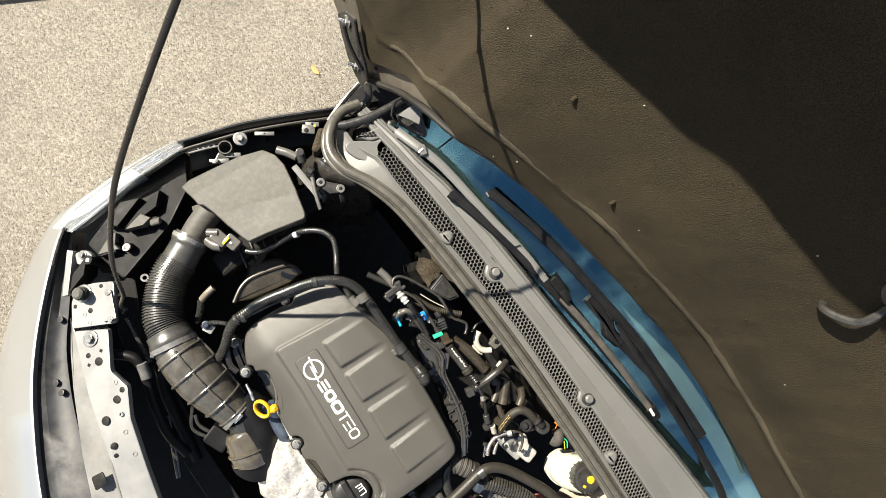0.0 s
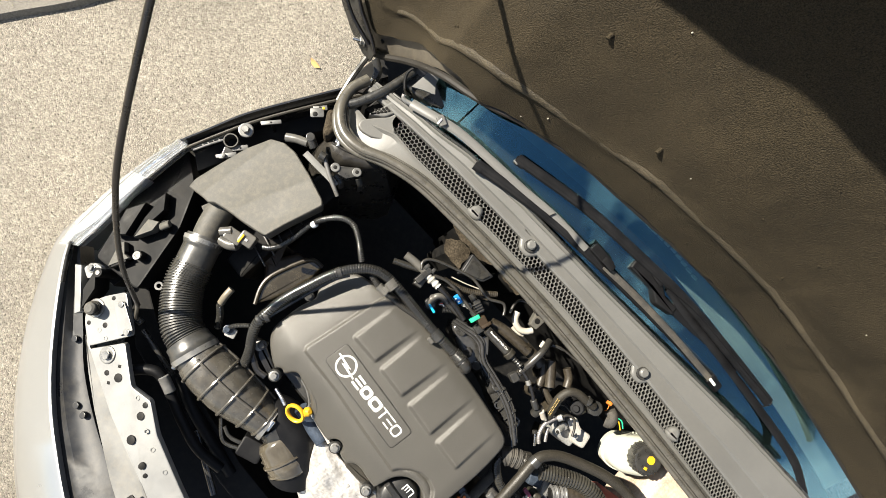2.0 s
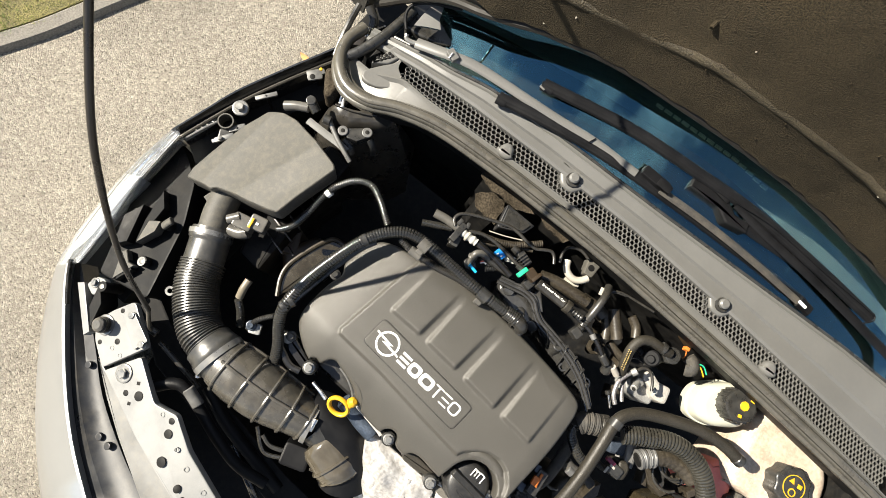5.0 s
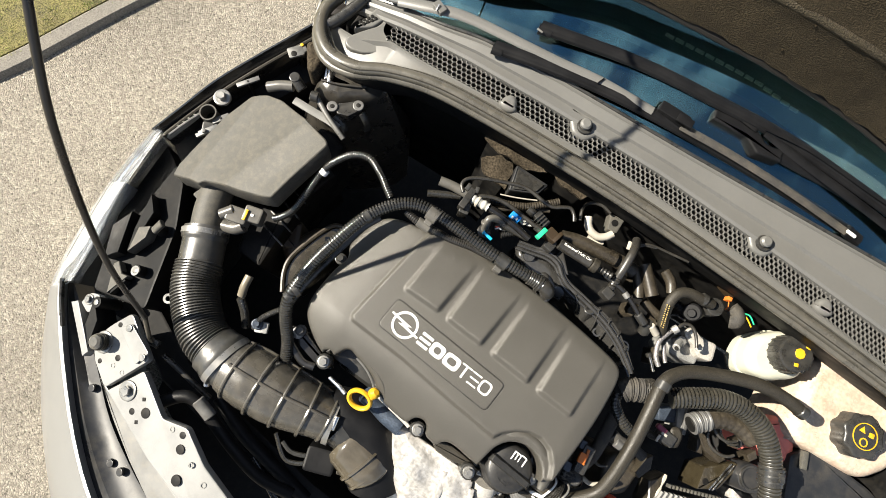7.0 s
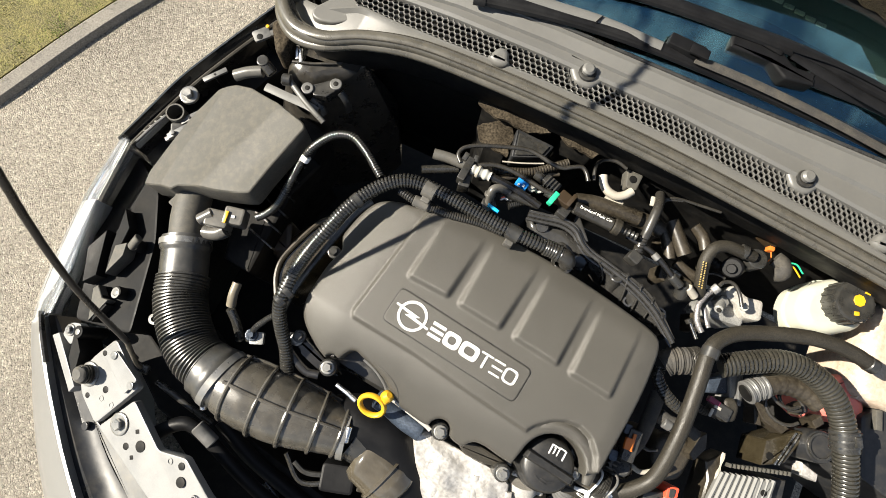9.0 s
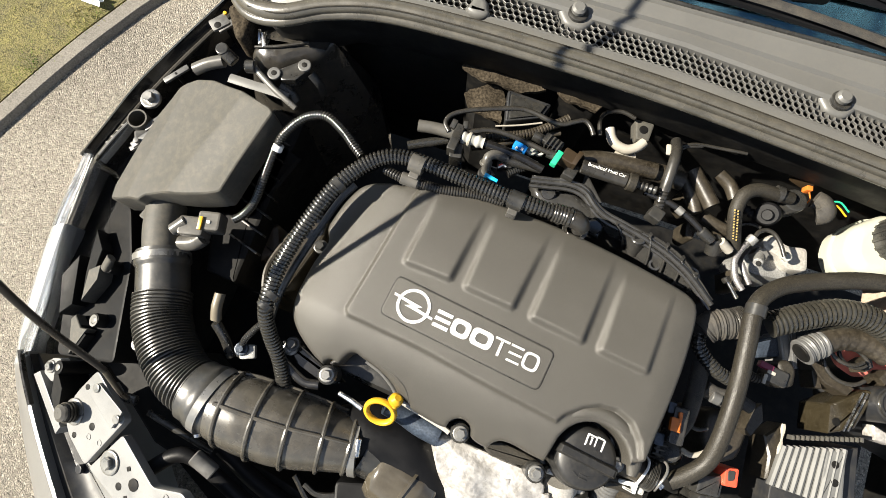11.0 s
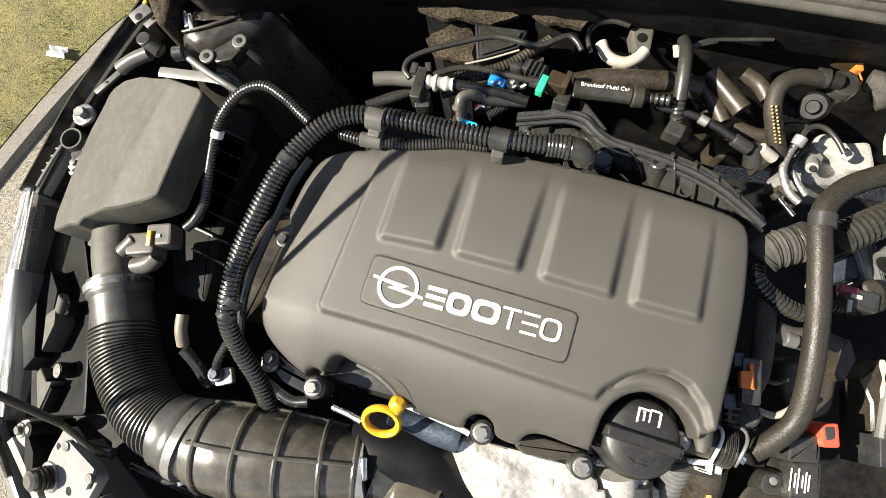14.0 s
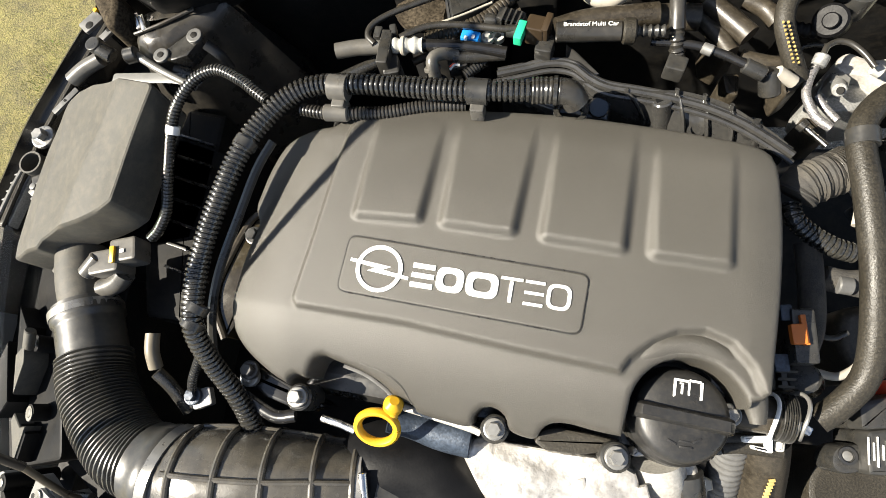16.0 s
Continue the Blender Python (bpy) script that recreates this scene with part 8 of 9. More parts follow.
CH = [(0.414, 0.133, 0.885), (0.444, 0.153, 0.890), (0.481, 0.173, 0.893), (0.519, 0.179, 0.893), (0.558, 0.169, 0.890), (0.589, 0.145, 0.885), (0.609, 0.116, 0.880), (0.634, 0.070, 0.870), (0.653, 0.021, 0.860)]
part("hose", corrugated(CH, 0.0165, 0.0056, 0.17, 18), M_CONDUIT, q)
cs = part("clamp_shell", sweep([(0.602, 0.130, 0.882), (0.615, 0.105, 0.878)], 0.0188, 6, 18), M_BLACK, q, "snap-on clamp shell")
for k in range(3):
    p = Vector((0.6045, 0.1255, 0.882)).lerp(Vector((0.6125, 0.1095, 0.879)), k / 2)
    part("clamp_rib", sweep([p + Vector((-0.0006, 0.0011, 0)), p + Vector((0.0006, -0.0011, 0))], 0.0198, 2, 20), M_LOOM, cs)
part("clamp_tab", box(Vector((0.612, 0.119, 0.900)), (0.008, 0.014, 0.005), 0.45), M_LOOM, cs)
q = thing("taped_plug", "cloth-taped loom plug at the end of the engine", "plug", (0.363, 0.116, 0.870))
part("taped_end", sweep([(0.345, 0.101, 0.872), (0.350, 0.108, 0.875), (0.363, 0.115, 0.876), (0.376, 0.121, 0.876)], lambda u: 0.0182 + 0.0009 * math.sin(u * 26) + 0.0006 * math.sin(u * 71), 40, 16), M_TAPE, q)
part("coil", corrugated([(0.373, 0.120, 0.876), (0.387, 0.129, 0.876)], 0.0185, 0.006, 0.12, 16), M_HOSE, q)
q = thing("plug_conduit", "thin corrugated conduit from the taped plug", "conduit", (0.362, 0.071, 0.860))
part("conduit", corrugated([(0.345, 0.096, 0.865), (0.347, 0.083, 0.865), (0.361, 0.071, 0.862), (0.379, 0.061, 0.860), (0.396, 0.057, 0.858)], 0.0088, 0.0045), M_LOOM, q)
hose("taped_loom", "cloth-taped wiring loom beside the engine cover", [(0.364, 0.066, 0.848), (0.365, 0.037, 0.848), (0.366, 0.012, 0.845), (0.366, -0.008, 0.840), (0.364, -0.025, 0.830)], 0.0105, M_TAPE, n=24)
hose("taped_loom", "short cloth-taped loom branch", [(0.376, 0.037, 0.842), (0.392, 0.035, 0.842), (0.410, 0.032, 0.842)], 0.010, M_TAPE, n=12)
q = thing("injector_plug", "black plug with an orange lock clip", "plug", (0.354, -0.020, 0.840))
part("body", box(Vector((0.346, -0.019, 0.862)), (0.018, 0.044, 0.03), 0.05), M_BLACK, q)
part("lock_clip", box(Vector((0.339, -0.019, 0.880)), (0.011, 0.016, 0.006), 0.1), M_ORANGE, q, "orange lock clip")
part("clip_stem", box(Vector((0.344, -0.015, 0.879)), (0.004, 0.024, 0.004), 0.1), M_ORANGE, q)
part("tab", box(Vector((0.334, -0.001, 0.872)), (0.009, 0.013, 0.004), 0.1), M_BLUECAST, q)
part("tab", box(Vector((0.331, -0.041, 0.866)), (0.011, 0.014, 0.004), 0.1), M_BLUECAST, q)
part("wire", sweep([(0.351, -0.024, 0.874), (0.347, -0.010, 0.874), (0.338, -0.004, 0.874)], 0.0022, 12, 6), M_BLACK, q)
q = thing("maroon_plug", "maroon and black electrical plug", "plug", (0.449, 0.085, 0.840))
part("lock", box(Vector((0.431, 0.087, 0.866)), (0.017, 0.0075, 0.008), -0.15), M_MAROON, q, "maroon lock")
part("body", box(Vector((0.447, 0.079, 0.856)), (0.026, 0.020, 0.024), -0.1), M_BLACK, q)
part("window", box(Vector((0.438, 0.081, 0.869)), (0.010, 0.004, 0.002), -0.1), M_WPIPE, q)
part("window", box(Vector((0.432, 0.071, 0.869)), (0.004, 0.012, 0.002), -0.1), M_WPIPE, q)
part("socket", slab(rounded([p[:2] for p in [(0.444, 0.097, 0.864), (0.459, 0.106, 0.864), (0.470, 0.096, 0.864), (0.471, 0.074, 0.864), (0.459, 0.070, 0.864)]], 0.006), 0.82, 0.864, 0.005, 3), M_RUBBER, q)
part("boot", corrugated([(0.414, 0.072, 0.858), (0.427, 0.070, 0.858), (0.437, 0.074, 0.858)], 0.0060, 0.0040), M_RUBBER, q)
q = hose("heat_sleeved_pipe", "brown pipe with a torn foil heat sleeve", [(0.472, 0.120, 0.862), (0.489, 0.138, 0.862), (0.514, 0.154, 0.862), (0.543, 0.159, 0.862), (0.572, 0.153, 0.862)], lambda u: 0.0152 + 0.0004 * math.sin(u * 60), M_HOSE2, n=40, seg=18)
part("foil", sweep([(0.471, 0.119, 0.862), (0.480, 0.129, 0.862), (0.493, 0.140, 0.862)], lambda u: 0.0166 + 0.0008 * math.sin(u * 23) + 0.0005 * math.sin(u * 61), 30, 18), M_ZINC, q, "torn foil sleeve")
part("dark_bore", rod_at((0.4714, 0.1194, 0.862), (0.4696, 0.1174, 0.862), 0.0125, 16), M_DARK, q)
q = thing("metal_bracket", "bright steel bracket behind the coolant hose", "bracket", (0.487, 0.131, 0.800))
part("plate", slab(rounded([p[:2] for p in [(0.451, 0.140, 0.840), (0.470, 0.147, 0.840), (0.482, 0.103, 0.840), (0.467, 0.096, 0.840)]], 0.003), 0.80, 0.840, 0.003), M_SLAM, q)
part("fold", slab(rounded([p[:2] for p in [(0.461, 0.146, 0.846), (0.468, 0.146, 0.846), (0.481, 0.101, 0.846), (0.474, 0.100, 0.846)]], 0.002), 0.80, 0.846, 0.002), M_ZINC, q)
part("block", slab(rounded([p[:2] for p in [(0.424, 0.120, 0.835), (0.454, 0.139, 0.835), (0.463, 0.111, 0.835), (0.435, 0.099, 0.835)]], 0.004), 0.79, 0.835, 0.004), M_BLUECAST, q)
q = thing("steel_bracket", "rusty tan steel bracket low in the bay", "bracket", (0.531, 0.131, 0.775), group="low brackets")
part("plate", slab([p[:2] for p in [(0.514, 0.125, 0.805), (0.523, 0.131, 0.805), (0.551, 0.119, 0.805), (0.581, 0.111, 0.805), (0.574, 0.099, 0.805), (0.542, 0.104, 0.805)]], 0.775, 0.805, 0.002), M_HOSE2, q)
q = thing("steel_bracket", "rusty tan steel bracket low in the bay", "bracket", (0.542, 0.123, 0.770), group="low brackets")
part("plate", slab([p[:2] for p in [(0.525, 0.117, 0.800), (0.535, 0.116, 0.800), (0.544, 0.097, 0.800), (0.533, 0.095, 0.800)]], 0.770, 0.800, 0.002), M_HOSE2, q)
q = thing("steel_bracket", "rusty tan steel bracket low in the bay", "bracket", (0.600, 0.154, 0.780), group="low brackets")
part("plate", slab([p[:2] for p in [(0.580, 0.148, 0.810), (0.590, 0.159, 0.810), (0.596, 0.146, 0.810), (0.587, 0.136, 0.810)]], 0.780, 0.810, 0.002), M_HOSE2, q)
q = thing("steel_bracket", "rusty tan steel bracket low in the bay", "bracket", (0.632, 0.145, 0.770), group="low brackets")
part("plate", slab([p[:2] for p in [(0.612, 0.138, 0.800), (0.623, 0.153, 0.800), (0.632, 0.143, 0.800), (0.622, 0.130, 0.800)]], 0.770, 0.800, 0.002), M_HOSE2, q)
q = thing("steel_bracket", "rusty tan steel bracket low in the bay", "bracket", (0.471, 0.040, 0.785), group="low brackets")
part("plate", slab([p[:2] for p in [(0.456, 0.037, 0.815), (0.465, 0.049, 0.815), (0.472, 0.028, 0.815), (0.461, 0.004, 0.815), (0.452, 0.010, 0.815)]], 0.785, 0.815, 0.002), M_HOSE2, q)
hose("cable_loop", "thin black cable loop", [(0.543 + 0.0245 * math.cos(a), 0.151 + 0.0196 * math.sin(a), 0.835) for a in [0.3 + 0.42 * k for k in range(14)]], 0.0026, M_HOSE, n=50)
hose("cable_loop", "thin black cable loop", [(0.556 + 0.0197 * math.cos(a), 0.148 + 0.0158 * math.sin(a), 0.828) for a in [0.3 + 0.42 * k for k in range(14)]], 0.0026, M_HOSE, n=50)
hose("cable_loop", "thin black cable loop", [(0.555 + 0.0299 * math.cos(a), 0.134 + 0.0239 * math.sin(a), 0.820) for a in [0.3 + 0.42 * k for k in range(14)]], 0.0026, M_HOSE, n=50)
q = thing("gearbox_plate", "dark glossy plate with a round hole", "plate", (0.593, 0.080, 0.780))
part("plate", slab(rounded([p[:2] for p in [(0.554, 0.081, 0.806), (0.597, 0.116, 0.806), (0.608, 0.114, 0.806), (0.591, 0.060, 0.806), (0.559, 0.042, 0.806)]], 0.003), 0.74, 0.806, 0.003), M_OLIVE, q)
part("rod", sweep([(0.590, 0.109, 0.809), (0.575, 0.052, 0.809)], 0.0016, 4, 6), M_BRIGHT, q)
part("rod", sweep([(0.596, 0.110, 0.809), (0.581, 0.054, 0.809)], 0.0013, 4, 6), M_BRIGHT, q)
part("hole", disc((0.566, 0.061, 0.806)[:2], 0.0055, 0.80, 0.8068, 14), M_DARK, q)
q = thing("hose_housing", "round black housing beside the corrugated hose", "housing", (0.649, 0.111, 0.780))
part("drum", disc((0.624, 0.105, 0.820)[:2], 0.024, 0.74, 0.820, 28), M_GRILLEF, q)
part("rim", ring((0.622, 0.105, 0.822)[:2], 0.020, 0.003, 0.8195, 0.824, 28), M_BLACK, q)
q = thing("foil_scrap", "bright white crumpled foil scrap low in the bay", "foil", (0.661, 0.072, 0.760))
part("sheet", slab([p[:2] for p in [(0.631, 0.078, 0.782), (0.660, 0.072, 0.782), (0.661, 0.060, 0.782), (0.635, 0.059, 0.782)]], 0.76, 0.782, 0.002, 1), M_SHIELD, q)
q = thing("torn_foil", "pale torn foil edge beside the engine mount", "foil", (0.518, -0.003, 0.770))
part("edge", slab([p[:2] for p in [(0.484, 0.012, 0.800), (0.502, 0.031, 0.800), (0.506, 0.036, 0.800), (0.509, 0.008, 0.800), (0.508, -0.020, 0.800), (0.509, -0.039, 0.800), (0.498, -0.040, 0.800), (0.496, -0.011, 0.800)]], 0.76, 0.80, 0.003, 1, lambda x, y: 0.006 * noise.noise(Vector((x * 90, y * 90, 3)))), M_HOSE2, q)
part("bright_edge", sweep([(0.504, 0.035, 0.803), (0.506, 0.012, 0.803), (0.506, -0.010, 0.803), (0.509, -0.034, 0.803)], lambda u: 0.0024 + 0.001 * math.sin(u * 17), 24, 6), M_WPIPE, q)
q = thing("engine_mount", "dull brown steel engine mount", "engine mount", (0.465, 0.003, 0.740))
part("pad", slab(rounded([p[:2] for p in [(0.408, -0.014, 0.795), (0.410, 0.022, 0.795), (0.453, 0.033, 0.795), (0.470, 0.015, 0.795), (0.464, -0.031, 0.795), (0.430, -0.047, 0.795)]], 0.012), 0.6, 0.795, 0.010, 3), M_HOSE2, q)
ecu = thing("finned_control_unit", "bare aluminium control unit with cooling fins", "control unit", (0.603, 0.008, 0.760))
part("case", slab([p[:2] for p in [(0.509, 0.006, 0.790), (0.612, 0.041, 0.790), (0.625, -0.059, 0.790), (0.514, -0.074, 0.790)]], 0.72, 0.790, 0.003), M_GRILLEF, ecu)
e0, e1, f0, f1 = (Vector(p) for p in [(0.510, 0.008, 0.803), (0.584, 0.031, 0.803), (0.504, -0.045, 0.803), (0.584, -0.043, 0.803)])
for k in range(10):
    a, b = e0.lerp(e1, k / 9), f0.lerp(f1, k / 9)
    part("fin", sweep([a, a.lerp(b, 0.5), b], 0.0046, 6, 8, 1.3), M_ECU, ecu)
part("end_block", slab(rounded([p[:2] for p in [(0.560, 0.022, 0.808), (0.586, 0.030, 0.808), (0.594, -0.032, 0.808), (0.564, -0.041, 0.808)]], 0.004), 0.77, 0.808, 0.003), M_ECU, ecu)
for k in range(15):
    a = Vector((0.517, 0.022, 0.802)).lerp(Vector((0.602, 0.050, 0.802)), k / 14)
    part("connector_tooth", box(a, (0.0036, 0.006, 0.012), 0.1), M_BOX, ecu)
for k in range(3):
    part("case_hole", disc((Vector((0.575, 0.008, 0.808)) + Vector((0.004 * k, -0.022 * k, 0)))[:2], 0.005, 0.80, 0.8088, 14), M_DARK, ecu)
q = thing("pressure_sensor", "black pressure sensor block with a red lock and printed label", "sensor", (0.421, -0.115, 0.770))
part("body", slab(rounded([p[:2] for p in [(0.411, -0.086, 0.826), (0.439, -0.080, 0.826), (0.439, -0.119, 0.826), (0.409, -0.121, 0.826)]], 0.004), 0.77, 0.826, 0.003), M_BLACK, q)
part("lug", slab(rounded([p[:2] for p in [(0.389, -0.108, 0.812), (0.395, -0.100, 0.812), (0.416, -0.096, 0.812), (0.414, -0.120, 0.812), (0.396, -0.124, 0.812), (0.389, -0.119, 0.812)]], 0.008), 0.78, 0.812, 0.004), M_BLACK, q)
part("screw_well", ring((0.401, -0.108, 0.812)[:2], 0.0075, 0.0022, 0.810, 0.8135, 20), M_GRILLEF, q)
part("screw", disc((0.401, -0.108, 0.812)[:2], 0.0042, 0.806, 0.8128, 12), M_STEEL, q)
part("base", disc((0.424, -0.143, 0.775)[:2], 0.040, 0.66, 0.775, 30), M_RUBBER, q)
part("neck", slab(rounded([p[:2] for p in [(0.402, -0.064, 0.835), (0.432, -0.053, 0.835), (0.433, -0.082, 0.835), (0.402, -0.086, 0.835)]], 0.004), 0.78, 0.835, 0.004), M_BLACK, q)
rl = part("red_lock", slab(rounded([p[:2] for p in [(0.426, -0.045, 0.842), (0.443, -0.040, 0.842), (0.446, -0.063, 0.842), (0.429, -0.066, 0.842)]], 0.003), 0.80, 0.842, 0.002), M_RED, q, "red lock")
part("lock_slot", slab(rounded([p[:2] for p in [(0.430, -0.046, 0.843), (0.439, -0.044, 0.843), (0.440, -0.056, 0.843), (0.432, -0.059, 0.843)]], 0.003), 0.83, 0.8432, 0.001), M_BLACK, rl)
bm = bmesh.new()
sc = Vector((0.419, -0.102, 0.827))
for dx, h in ((-0.009, 0.022), (-0.005, 0.014), (-0.002, 0.024), (0.002, 0.012), (0.005, 0.020), (0.008, 0.016)):
    box((sc.x + dx, sc.y, sc.z), (0.0010, h, 0.0012), -0.05, bm=bm)
part("label_print", bm, M_WHITE, q, "white printed bars")
q = thing("thermostat_hose", "clamped hose stub beside the filler cap", "hose", (0.320, -0.081, 0.830))
part("stub", sweep([(0.298, -0.082, 0.846), (0.310, -0.083, 0.858), (0.329, -0.083, 0.858), (0.340, -0.083, 0.858)], 0.0142, 20, 20), M_HOSE2, q)
part("collar", sweep([(0.328, -0.083, 0.858), (0.339, -0.084, 0.858)], lambda u: 0.0185 + 0.0012 * math.sin(u * 40), 16, 22), M_BLACK, q, "black ribbed collar")
cl = Vector((0.323, -0.083, 0.858))
part("spring_clamp", sweep([cl + Vector((0.003 * math.sin(2 * a), 0.0178 * math.cos(a), 0.0178 * math.sin(a))) for a in [2 * math.pi * k / 16 for k in range(17)]], 0.0017, 40, 8), M_WHITE, q, "bright spring clamp")
cl = Vector((0.345, -0.081, 0.858))
part("spring_clamp", sweep([cl + Vector((0.003 * math.sin(2 * a), 0.0178 * math.cos(a), 0.0178 * math.sin(a))) for a in [2 * math.pi * k / 16 for k in range(17)]], 0.0017, 40, 8), M_STEEL, q, "bright spring clamp")
part("clamp_ear", box(Vector((0.343, -0.090, 0.868)), (0.012, 0.007, 0.008), -0.5), M_BRIGHT, q)
q = thing("radiator_hose", "thick silvery ribbed coolant hose going down beside the engine", "hose", (0.314, -0.131, 0.790))
part("hose", sweep([(0.304, -0.103, 0.832), (0.307, -0.118, 0.812), (0.310, -0.142, 0.782), (0.314, -0.169, 0.742)], lambda u: 0.0150 + 0.0006 * math.sin(u * 90), 60, 20), M_ZINC, q)
q = thing("print_hose", "thick brown rubber hose with faded gold print", "hose", (0.342, -0.132, 0.790))
part("hose", sweep([(0.328, -0.098, 0.833), (0.333, -0.117, 0.815), (0.340, -0.142, 0.785), (0.346, -0.167, 0.755)], 0.0205, 24, 22), M_HOSE2, q)
bm = bmesh.new()
for k in range(7):
    c = Vector((0.335, -0.134, 0.828)).lerp(Vector((0.333, -0.151, 0.815)), k / 6)
    box((c.x, c.y, c.z), (0.005, 0.0026, 0.0016), 0.25, bm=bm)
part("print", bm, M_GOLD, q, "faded gold print bars")
q = thing("hose_clamp_bar", "dusty dark clamp bars across two hoses", "clamp", (0.316, -0.104, 0.840))
part("bar", sweep([(0.291, -0.097, 0.846), (0.303, -0.095, 0.846), (0.321, -0.095, 0.846), (0.338, -0.095, 0.846)], 0.0052, 16, 10, 0.7), M_RUBBER, q)
part("bar", sweep([(0.291, -0.105, 0.846), (0.303, -0.103, 0.846), (0.320, -0.103, 0.846), (0.338, -0.102, 0.846)], 0.0052, 16, 10, 0.7), M_RUBBER, q)
part("bar", sweep([(0.291, -0.112, 0.846), (0.303, -0.110, 0.846), (0.320, -0.110, 0.846), (0.337, -0.110, 0.846)], 0.0052, 16, 10, 0.7), M_RUBBER, q)
part("lock", slab(rounded([p[:2] for p in [(0.304, -0.101, 0.856), (0.326, -0.098, 0.856), (0.327, -0.104, 0.856), (0.305, -0.106, 0.856)]], 0.002), 0.84, 0.8560, 0.0015), M_WHITE, q, "white plastic lock frame")
part("lock_arm", slab(rounded([p[:2] for p in [(0.322, -0.098, 0.857), (0.327, -0.097, 0.857), (0.326, -0.111, 0.857), (0.321, -0.111, 0.857)]], 0.002), 0.84, 0.8565, 0.0015), M_WHITE, q)
part("lock_arm", slab(rounded([p[:2] for p in [(0.311, -0.107, 0.856), (0.327, -0.109, 0.856), (0.326, -0.112, 0.856), (0.311, -0.110, 0.856)]], 0.002), 0.84, 0.8560, 0.0015), M_WHITE, q)
part("lock_pawl", slab(rounded([p[:2] for p in [(0.330, -0.101, 0.856), (0.336, -0.099, 0.856), (0.335, -0.110, 0.856), (0.329, -0.110, 0.856)]], 0.002), 0.84, 0.8555, 0.0015), M_CLEARP, q)
q = thing("ribbed_plug", "black ribbed connector beside the filler neck", "plug", (0.355, -0.046, 0.820))
part("body", slab(rounded([p[:2] for p in [(0.336, -0.038, 0.850), (0.356, -0.034, 0.850), (0.356, -0.059, 0.850), (0.337, -0.063, 0.850)]], 0.004), 0.80, 0.850, 0.004), M_BLACK, q)
for k in range(4):
    part("rib", box(Vector((0.341, -0.040, 0.852)) + Vector((0, -0.0062 * k, 0)), (0.016, 0.0022, 0.004), 0.05), M_BOX, q)
part("round_cap", rod_at((0.363, -0.053, 0.835), (0.351, -0.050, 0.856), 0.013, 18), M_BLACK, q)
part("side_tab", slab(rounded([p[:2] for p in [(0.327, -0.043, 0.848), (0.334, -0.042, 0.848), (0.334, -0.061, 0.848), (0.328, -0.064, 0.848)]], 0.002), 0.82, 0.848, 0.002), M_BOX, q)
hose("wire_run", "thin black wire beside the coolant hose", [(0.347, 0.003, 0.835), (0.351, -0.009, 0.835), (0.348, -0.024, 0.835)], 0.0028, M_BLACK)
hose("wire_run", "pale tube stub beside the coolant hose", [(0.407, 0.133, 0.835), (0.415, 0.112, 0.835), (0.411, 0.090, 0.835)], 0.004, M_WPIPE)
hose("wire_run", "pale worn metal edge beside the coolant hose", [(0.371, -0.043, 0.835), (0.386, -0.045, 0.835), (0.399, -0.038, 0.835), (0.406, -0.030, 0.835)], 0.0035, M_WPIPE)
hose("wire_run", "thin black cable beside the coolant hose", [(0.366, -0.008, 0.835), (0.384, -0.013, 0.835), (0.397, -0.007, 0.835)], 0.0026, M_BLACK)
q = thing("taped_branch", "cloth-taped cable branch under the coolant hose", "loom", (0.410, 0.044, 0.830))
part("branch", sweep([(0.377, 0.040, 0.846), (0.394, 0.037, 0.846), (0.416, 0.039, 0.846), (0.437, 0.035, 0.846)], 0.0082, 16, 14), M_TAPE, q)
part("end_sleeve", rod_at((0.384, 0.031, 0.850), (0.396, 0.030, 0.850), 0.0078, 14), M_ZINC, q)

# ---- lower front of the bay ----
# the two thick hoses are coloured near black for deep shade
hose("ac_pipe", "hose with a crimped fitting, coloured near-black for shade", [(-0.264, -0.316, 0.770), (-0.238, -0.286, 0.775), (-0.213, -0.278, 0.775), (-0.171, -0.293, 0.765), (-0.122, -0.313, 0.755), (-0.061, -0.330, 0.745), (-0.000, -0.328, 0.735)], 0.0105, M_WIPER_SHADE, n=40)
q = thing("hose_fitting", "dull aluminium crimped hose fitting", "fitting", (-0.191, -0.278, 0.780))
part("fitting", rod_at((-0.211, -0.275, 0.778), (-0.178, -0.287, 0.772), 0.0108, 16), M_ZINC, q)
hose("front_hose", "hose low beside the radiator, coloured near-black for shade", [(-0.194, -0.264, 0.730), (-0.130, -0.293, 0.720), (-0.053, -0.313, 0.710), (0.025, -0.332, 0.700)], 0.012, M_WIPER_SHADE, n=24)
hose("front_hose", "thin hose low beside the radiator, coloured near-black for shade", [(-0.310, -0.254, 0.740), (-0.257, -0.263, 0.740), (-0.205, -0.274, 0.730)], 0.005, M_BLACK, n=16)
hose("front_hose", "thin ribbed cable low in the bay", [(-0.092, -0.319, 0.710), (-0.030, -0.352, 0.700), (0.032, -0.386, 0.690)], 0.007, M_LOOM, n=16)
hose("rubber_elbow", "shiny black rubber elbow with a pale end", [(-0.239, -0.097, 0.830), (-0.242, -0.081, 0.838), (-0.244, -0.064, 0.840)], 0.0070, M_TAN)
q = hose("small_hose", "black ribbed hose beside the intake bellows", [(-0.238, -0.101, 0.828), (-0.224, -0.116, 0.815), (-0.211, -0.136, 0.800)], 0.007, M_LOOM)
q = thing("side_bracket", "dull steel bracket with a bolt between duct and cover", "bracket", (-0.180, -0.121, 0.820))
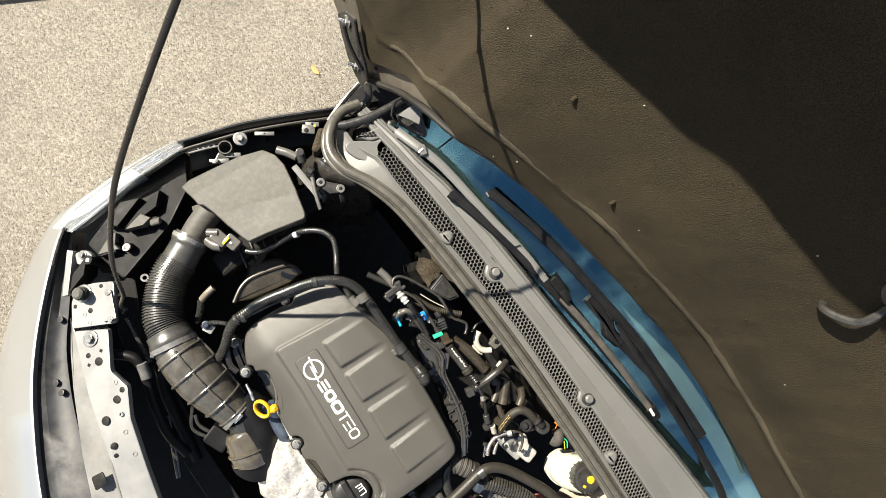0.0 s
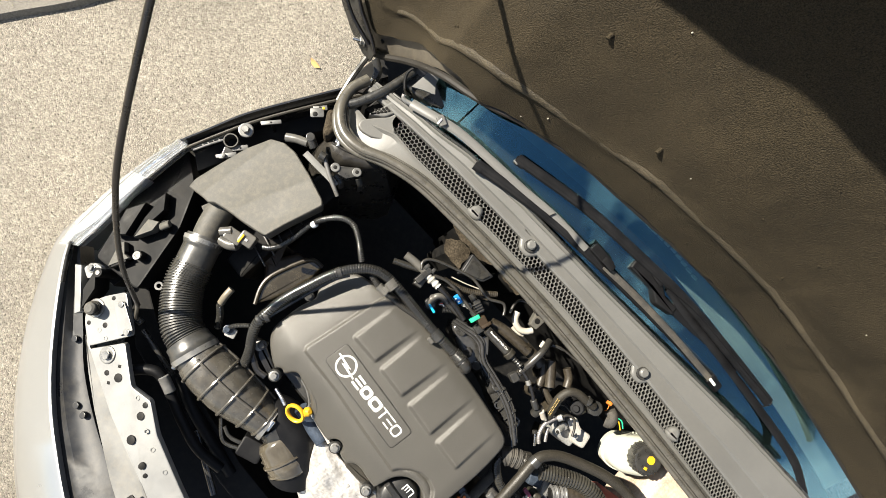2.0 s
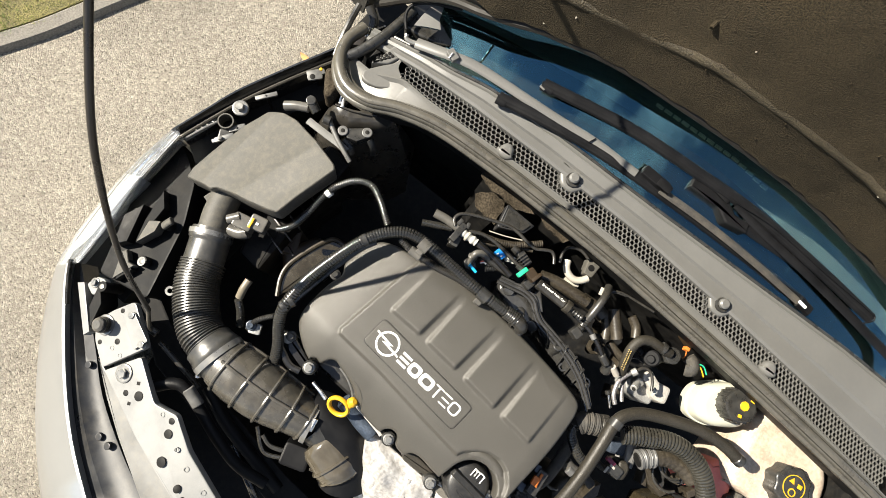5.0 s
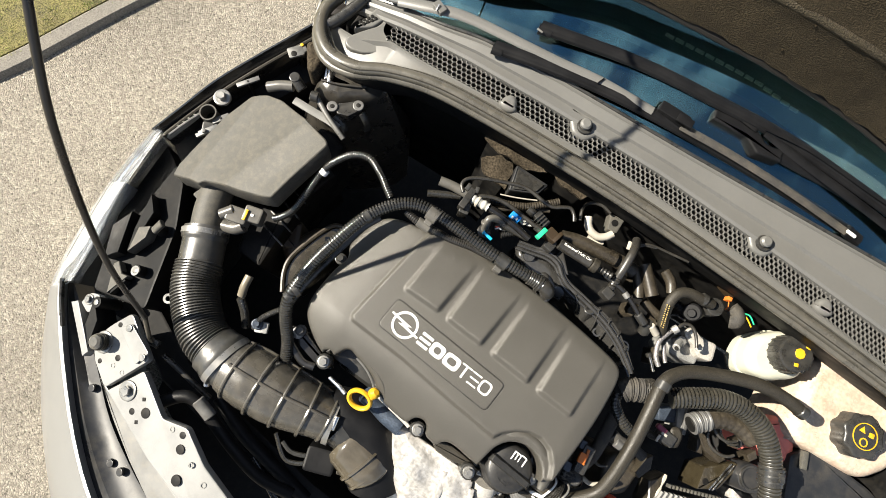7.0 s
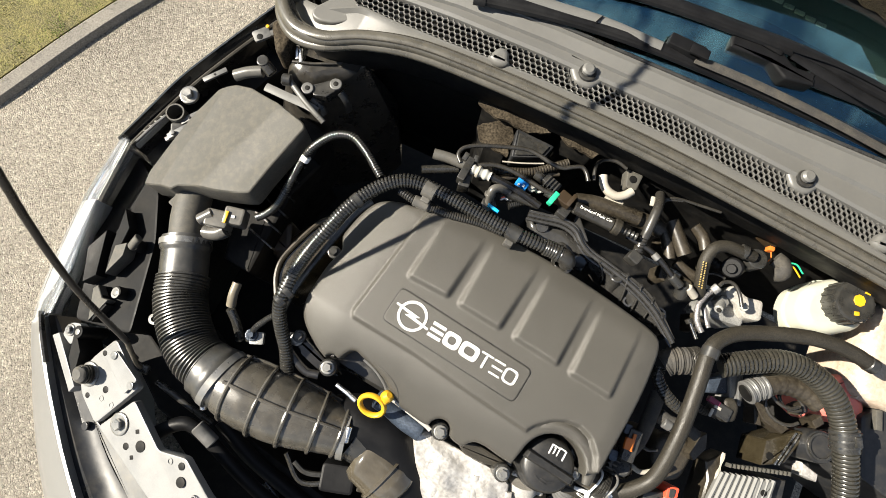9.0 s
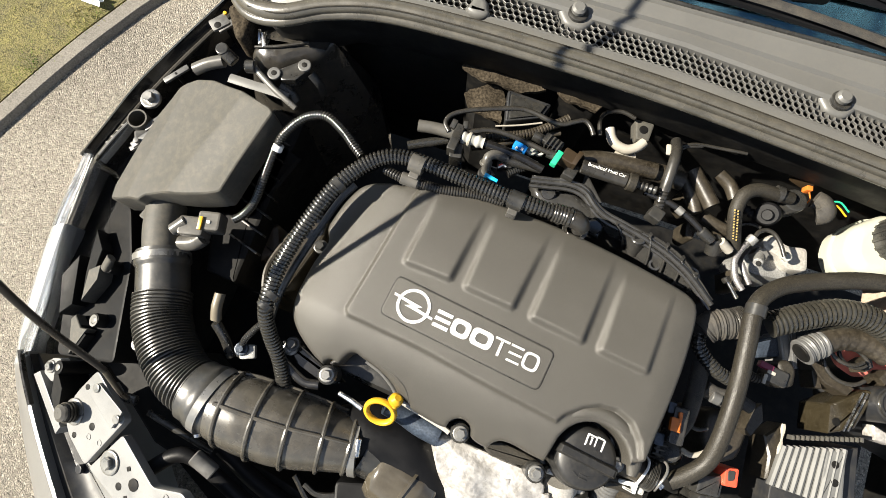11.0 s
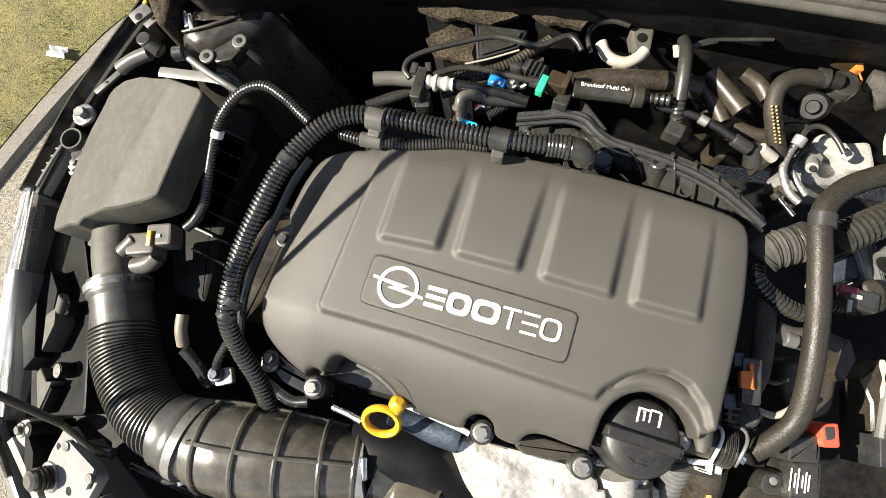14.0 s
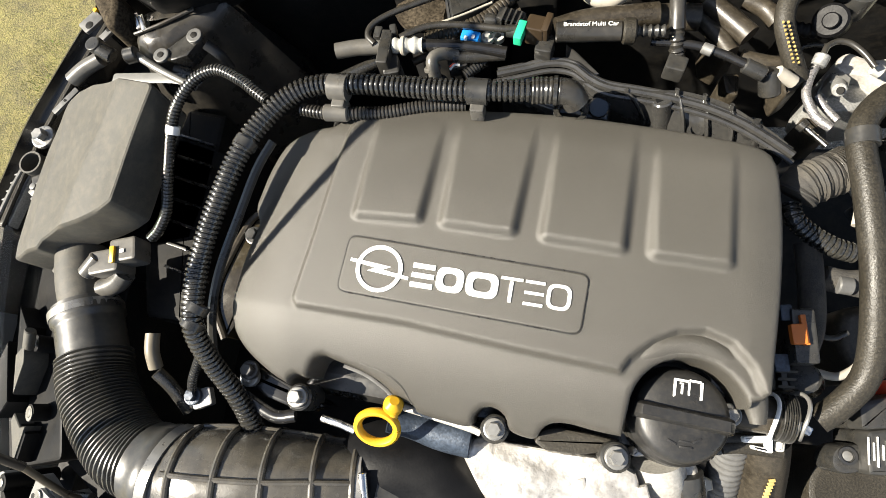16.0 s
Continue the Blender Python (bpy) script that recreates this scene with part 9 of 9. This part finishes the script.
part("plate", box(Vector((-0.184, -0.121, 0.825)), (0.02, 0.018, 0.008), 0.4), M_CAST, q)
c = (-0.192, -0.120, 0.840)
bolt("side_bolt", c[:2], 0.0055, c[2] - 0.01, "dull blue-grey bolt between duct and cover", 0.009, material=M_BLUECAST)
c = (-0.129, -0.096, 0.845)
bolt("side_bolt", c[:2], 0.006, c[2], "bright bolt on the engine flange beside the loom", 0.0095, material=M_STEEL)
part("flange", slab(rounded([p[:2] for p in [(-0.146, -0.092, 0.840), (-0.127, -0.085, 0.840), (-0.076, -0.105, 0.840), (-0.052, -0.115, 0.840), (-0.074, -0.123, 0.840), (-0.116, -0.112, 0.840)]], 0.004), 0.80, 0.84, 0.003), M_GLOSS, bpy.data.objects["side_bolt.001"])
for pts in ([(-0.263, 0.007, 0.720), (-0.230, 0.073, 0.720), (-0.179, 0.088, 0.720), (-0.183, 0.016, 0.720), (-0.223, -0.026, 0.720)], [(-0.306, 0.037, 0.720), (-0.255, 0.068, 0.720), (-0.228, 0.015, 0.720), (-0.272, -0.006, 0.720)]):
    q = thing("gearbox_casting", "dark dusty casting deep in the bay", "casting", pts[0], group="deep castings")
    part("casting", slab(rounded([p[:2] for p in pts], 0.01), 0.5, 0.72, 0.01, 2, lambda x, y: 0.01 * noise.noise(Vector((x * 30, y * 30, 0)))), M_BROWN, q)
q = thing("timing_casting", "dusty brown casting edge beside the loom", "casting", (-0.195, 0.01, 0.70))
part("wall", slab(rounded([(-0.200, -0.059), (-0.218, -0.027), (-0.221, 0.004), (-0.206, 0.057), (-0.191, 0.085), (-0.167, 0.090), (-0.164, 0.059), (-0.176, 0.008), (-0.185, -0.029)], 0.006), 0.60, 0.778, 0.004), M_OLIVE, q)
part("rim", sweep([(-0.200, -0.059, 0.780), (-0.218, -0.027, 0.780), (-0.221, 0.004, 0.780), (-0.206, 0.057, 0.780), (-0.191, 0.085, 0.780), (-0.167, 0.090, 0.780)], 0.004, 30, 8), M_HOSE2, q, "raised dusty rim")
q = thing("crank_hose_group", "black plug and small hoses in front of the duct end", "plug", (-0.007, -0.229, 0.760))
part("body", box(Vector((0.009, -0.247, 0.770)), (0.05, 0.04, 0.05), 0.3), M_WIPER_SHADE, q)
part("wire", sweep([(-0.059, -0.256, 0.780), (-0.037, -0.262, 0.780), (-0.010, -0.252, 0.780), (0.004, -0.233, 0.785)], 0.004, 16, 8), M_BLACK, q)
part("wire", sweep([(-0.076, -0.252, 0.775), (-0.039, -0.279, 0.770), (-0.000, -0.264, 0.770)], 0.004, 16, 8), M_LOOM, q)

# ---- kerb stones, last ----
kerb = tagged(new("kerb"), "row of weathered grey concrete kerb stones", "kerb", kind="structure")
UNIT = int(0.375 / ((kp[K0 + 1] - kp[K0]).length))
STONES = [(i, i + UNIT) for i in range(K0 - 14 * UNIT, K0 + 16 * UNIT, UNIT)]
for a, b in STONES:
    bm = bmesh.new()
    prof = ((0.0, -0.02), (0.003, 0.014), (0.009, 0.022), (0.045, 0.026), (0.050, 0.022), (0.050, -0.02))
    rows = []
    for i in sorted(set(list(range(a, b, max(1, UNIT // 6))) + [b])):
        i = max(0, min(i, NK))
        o = kerb_out(i)
        rows.append([bm.verts.new(kp[i] + o * d + Vector((0, 0, h))) for d, h in prof])
    for p, q in zip(rows, rows[1:]):
        for k in range(5):
            bm.faces.new((p[k], p[k + 1], q[k + 1], q[k]))
    bm.faces.new(rows[0])
    bm.faces.new(rows[-1][::-1])
    part("kerb_stone", bm, M_KERB, kerb)
part("joint_mortar", strip([[kp[i] + kerb_out(i) * d + Vector((0, 0, h)) for d, h in ((0.004, -0.02), (0.006, 0.012), (0.010, 0.018), (0.046, 0.020), (0.047, -0.02))] for i in range(STONES[0][0], STONES[-1][1], 3)]), M_SOIL, kerb)
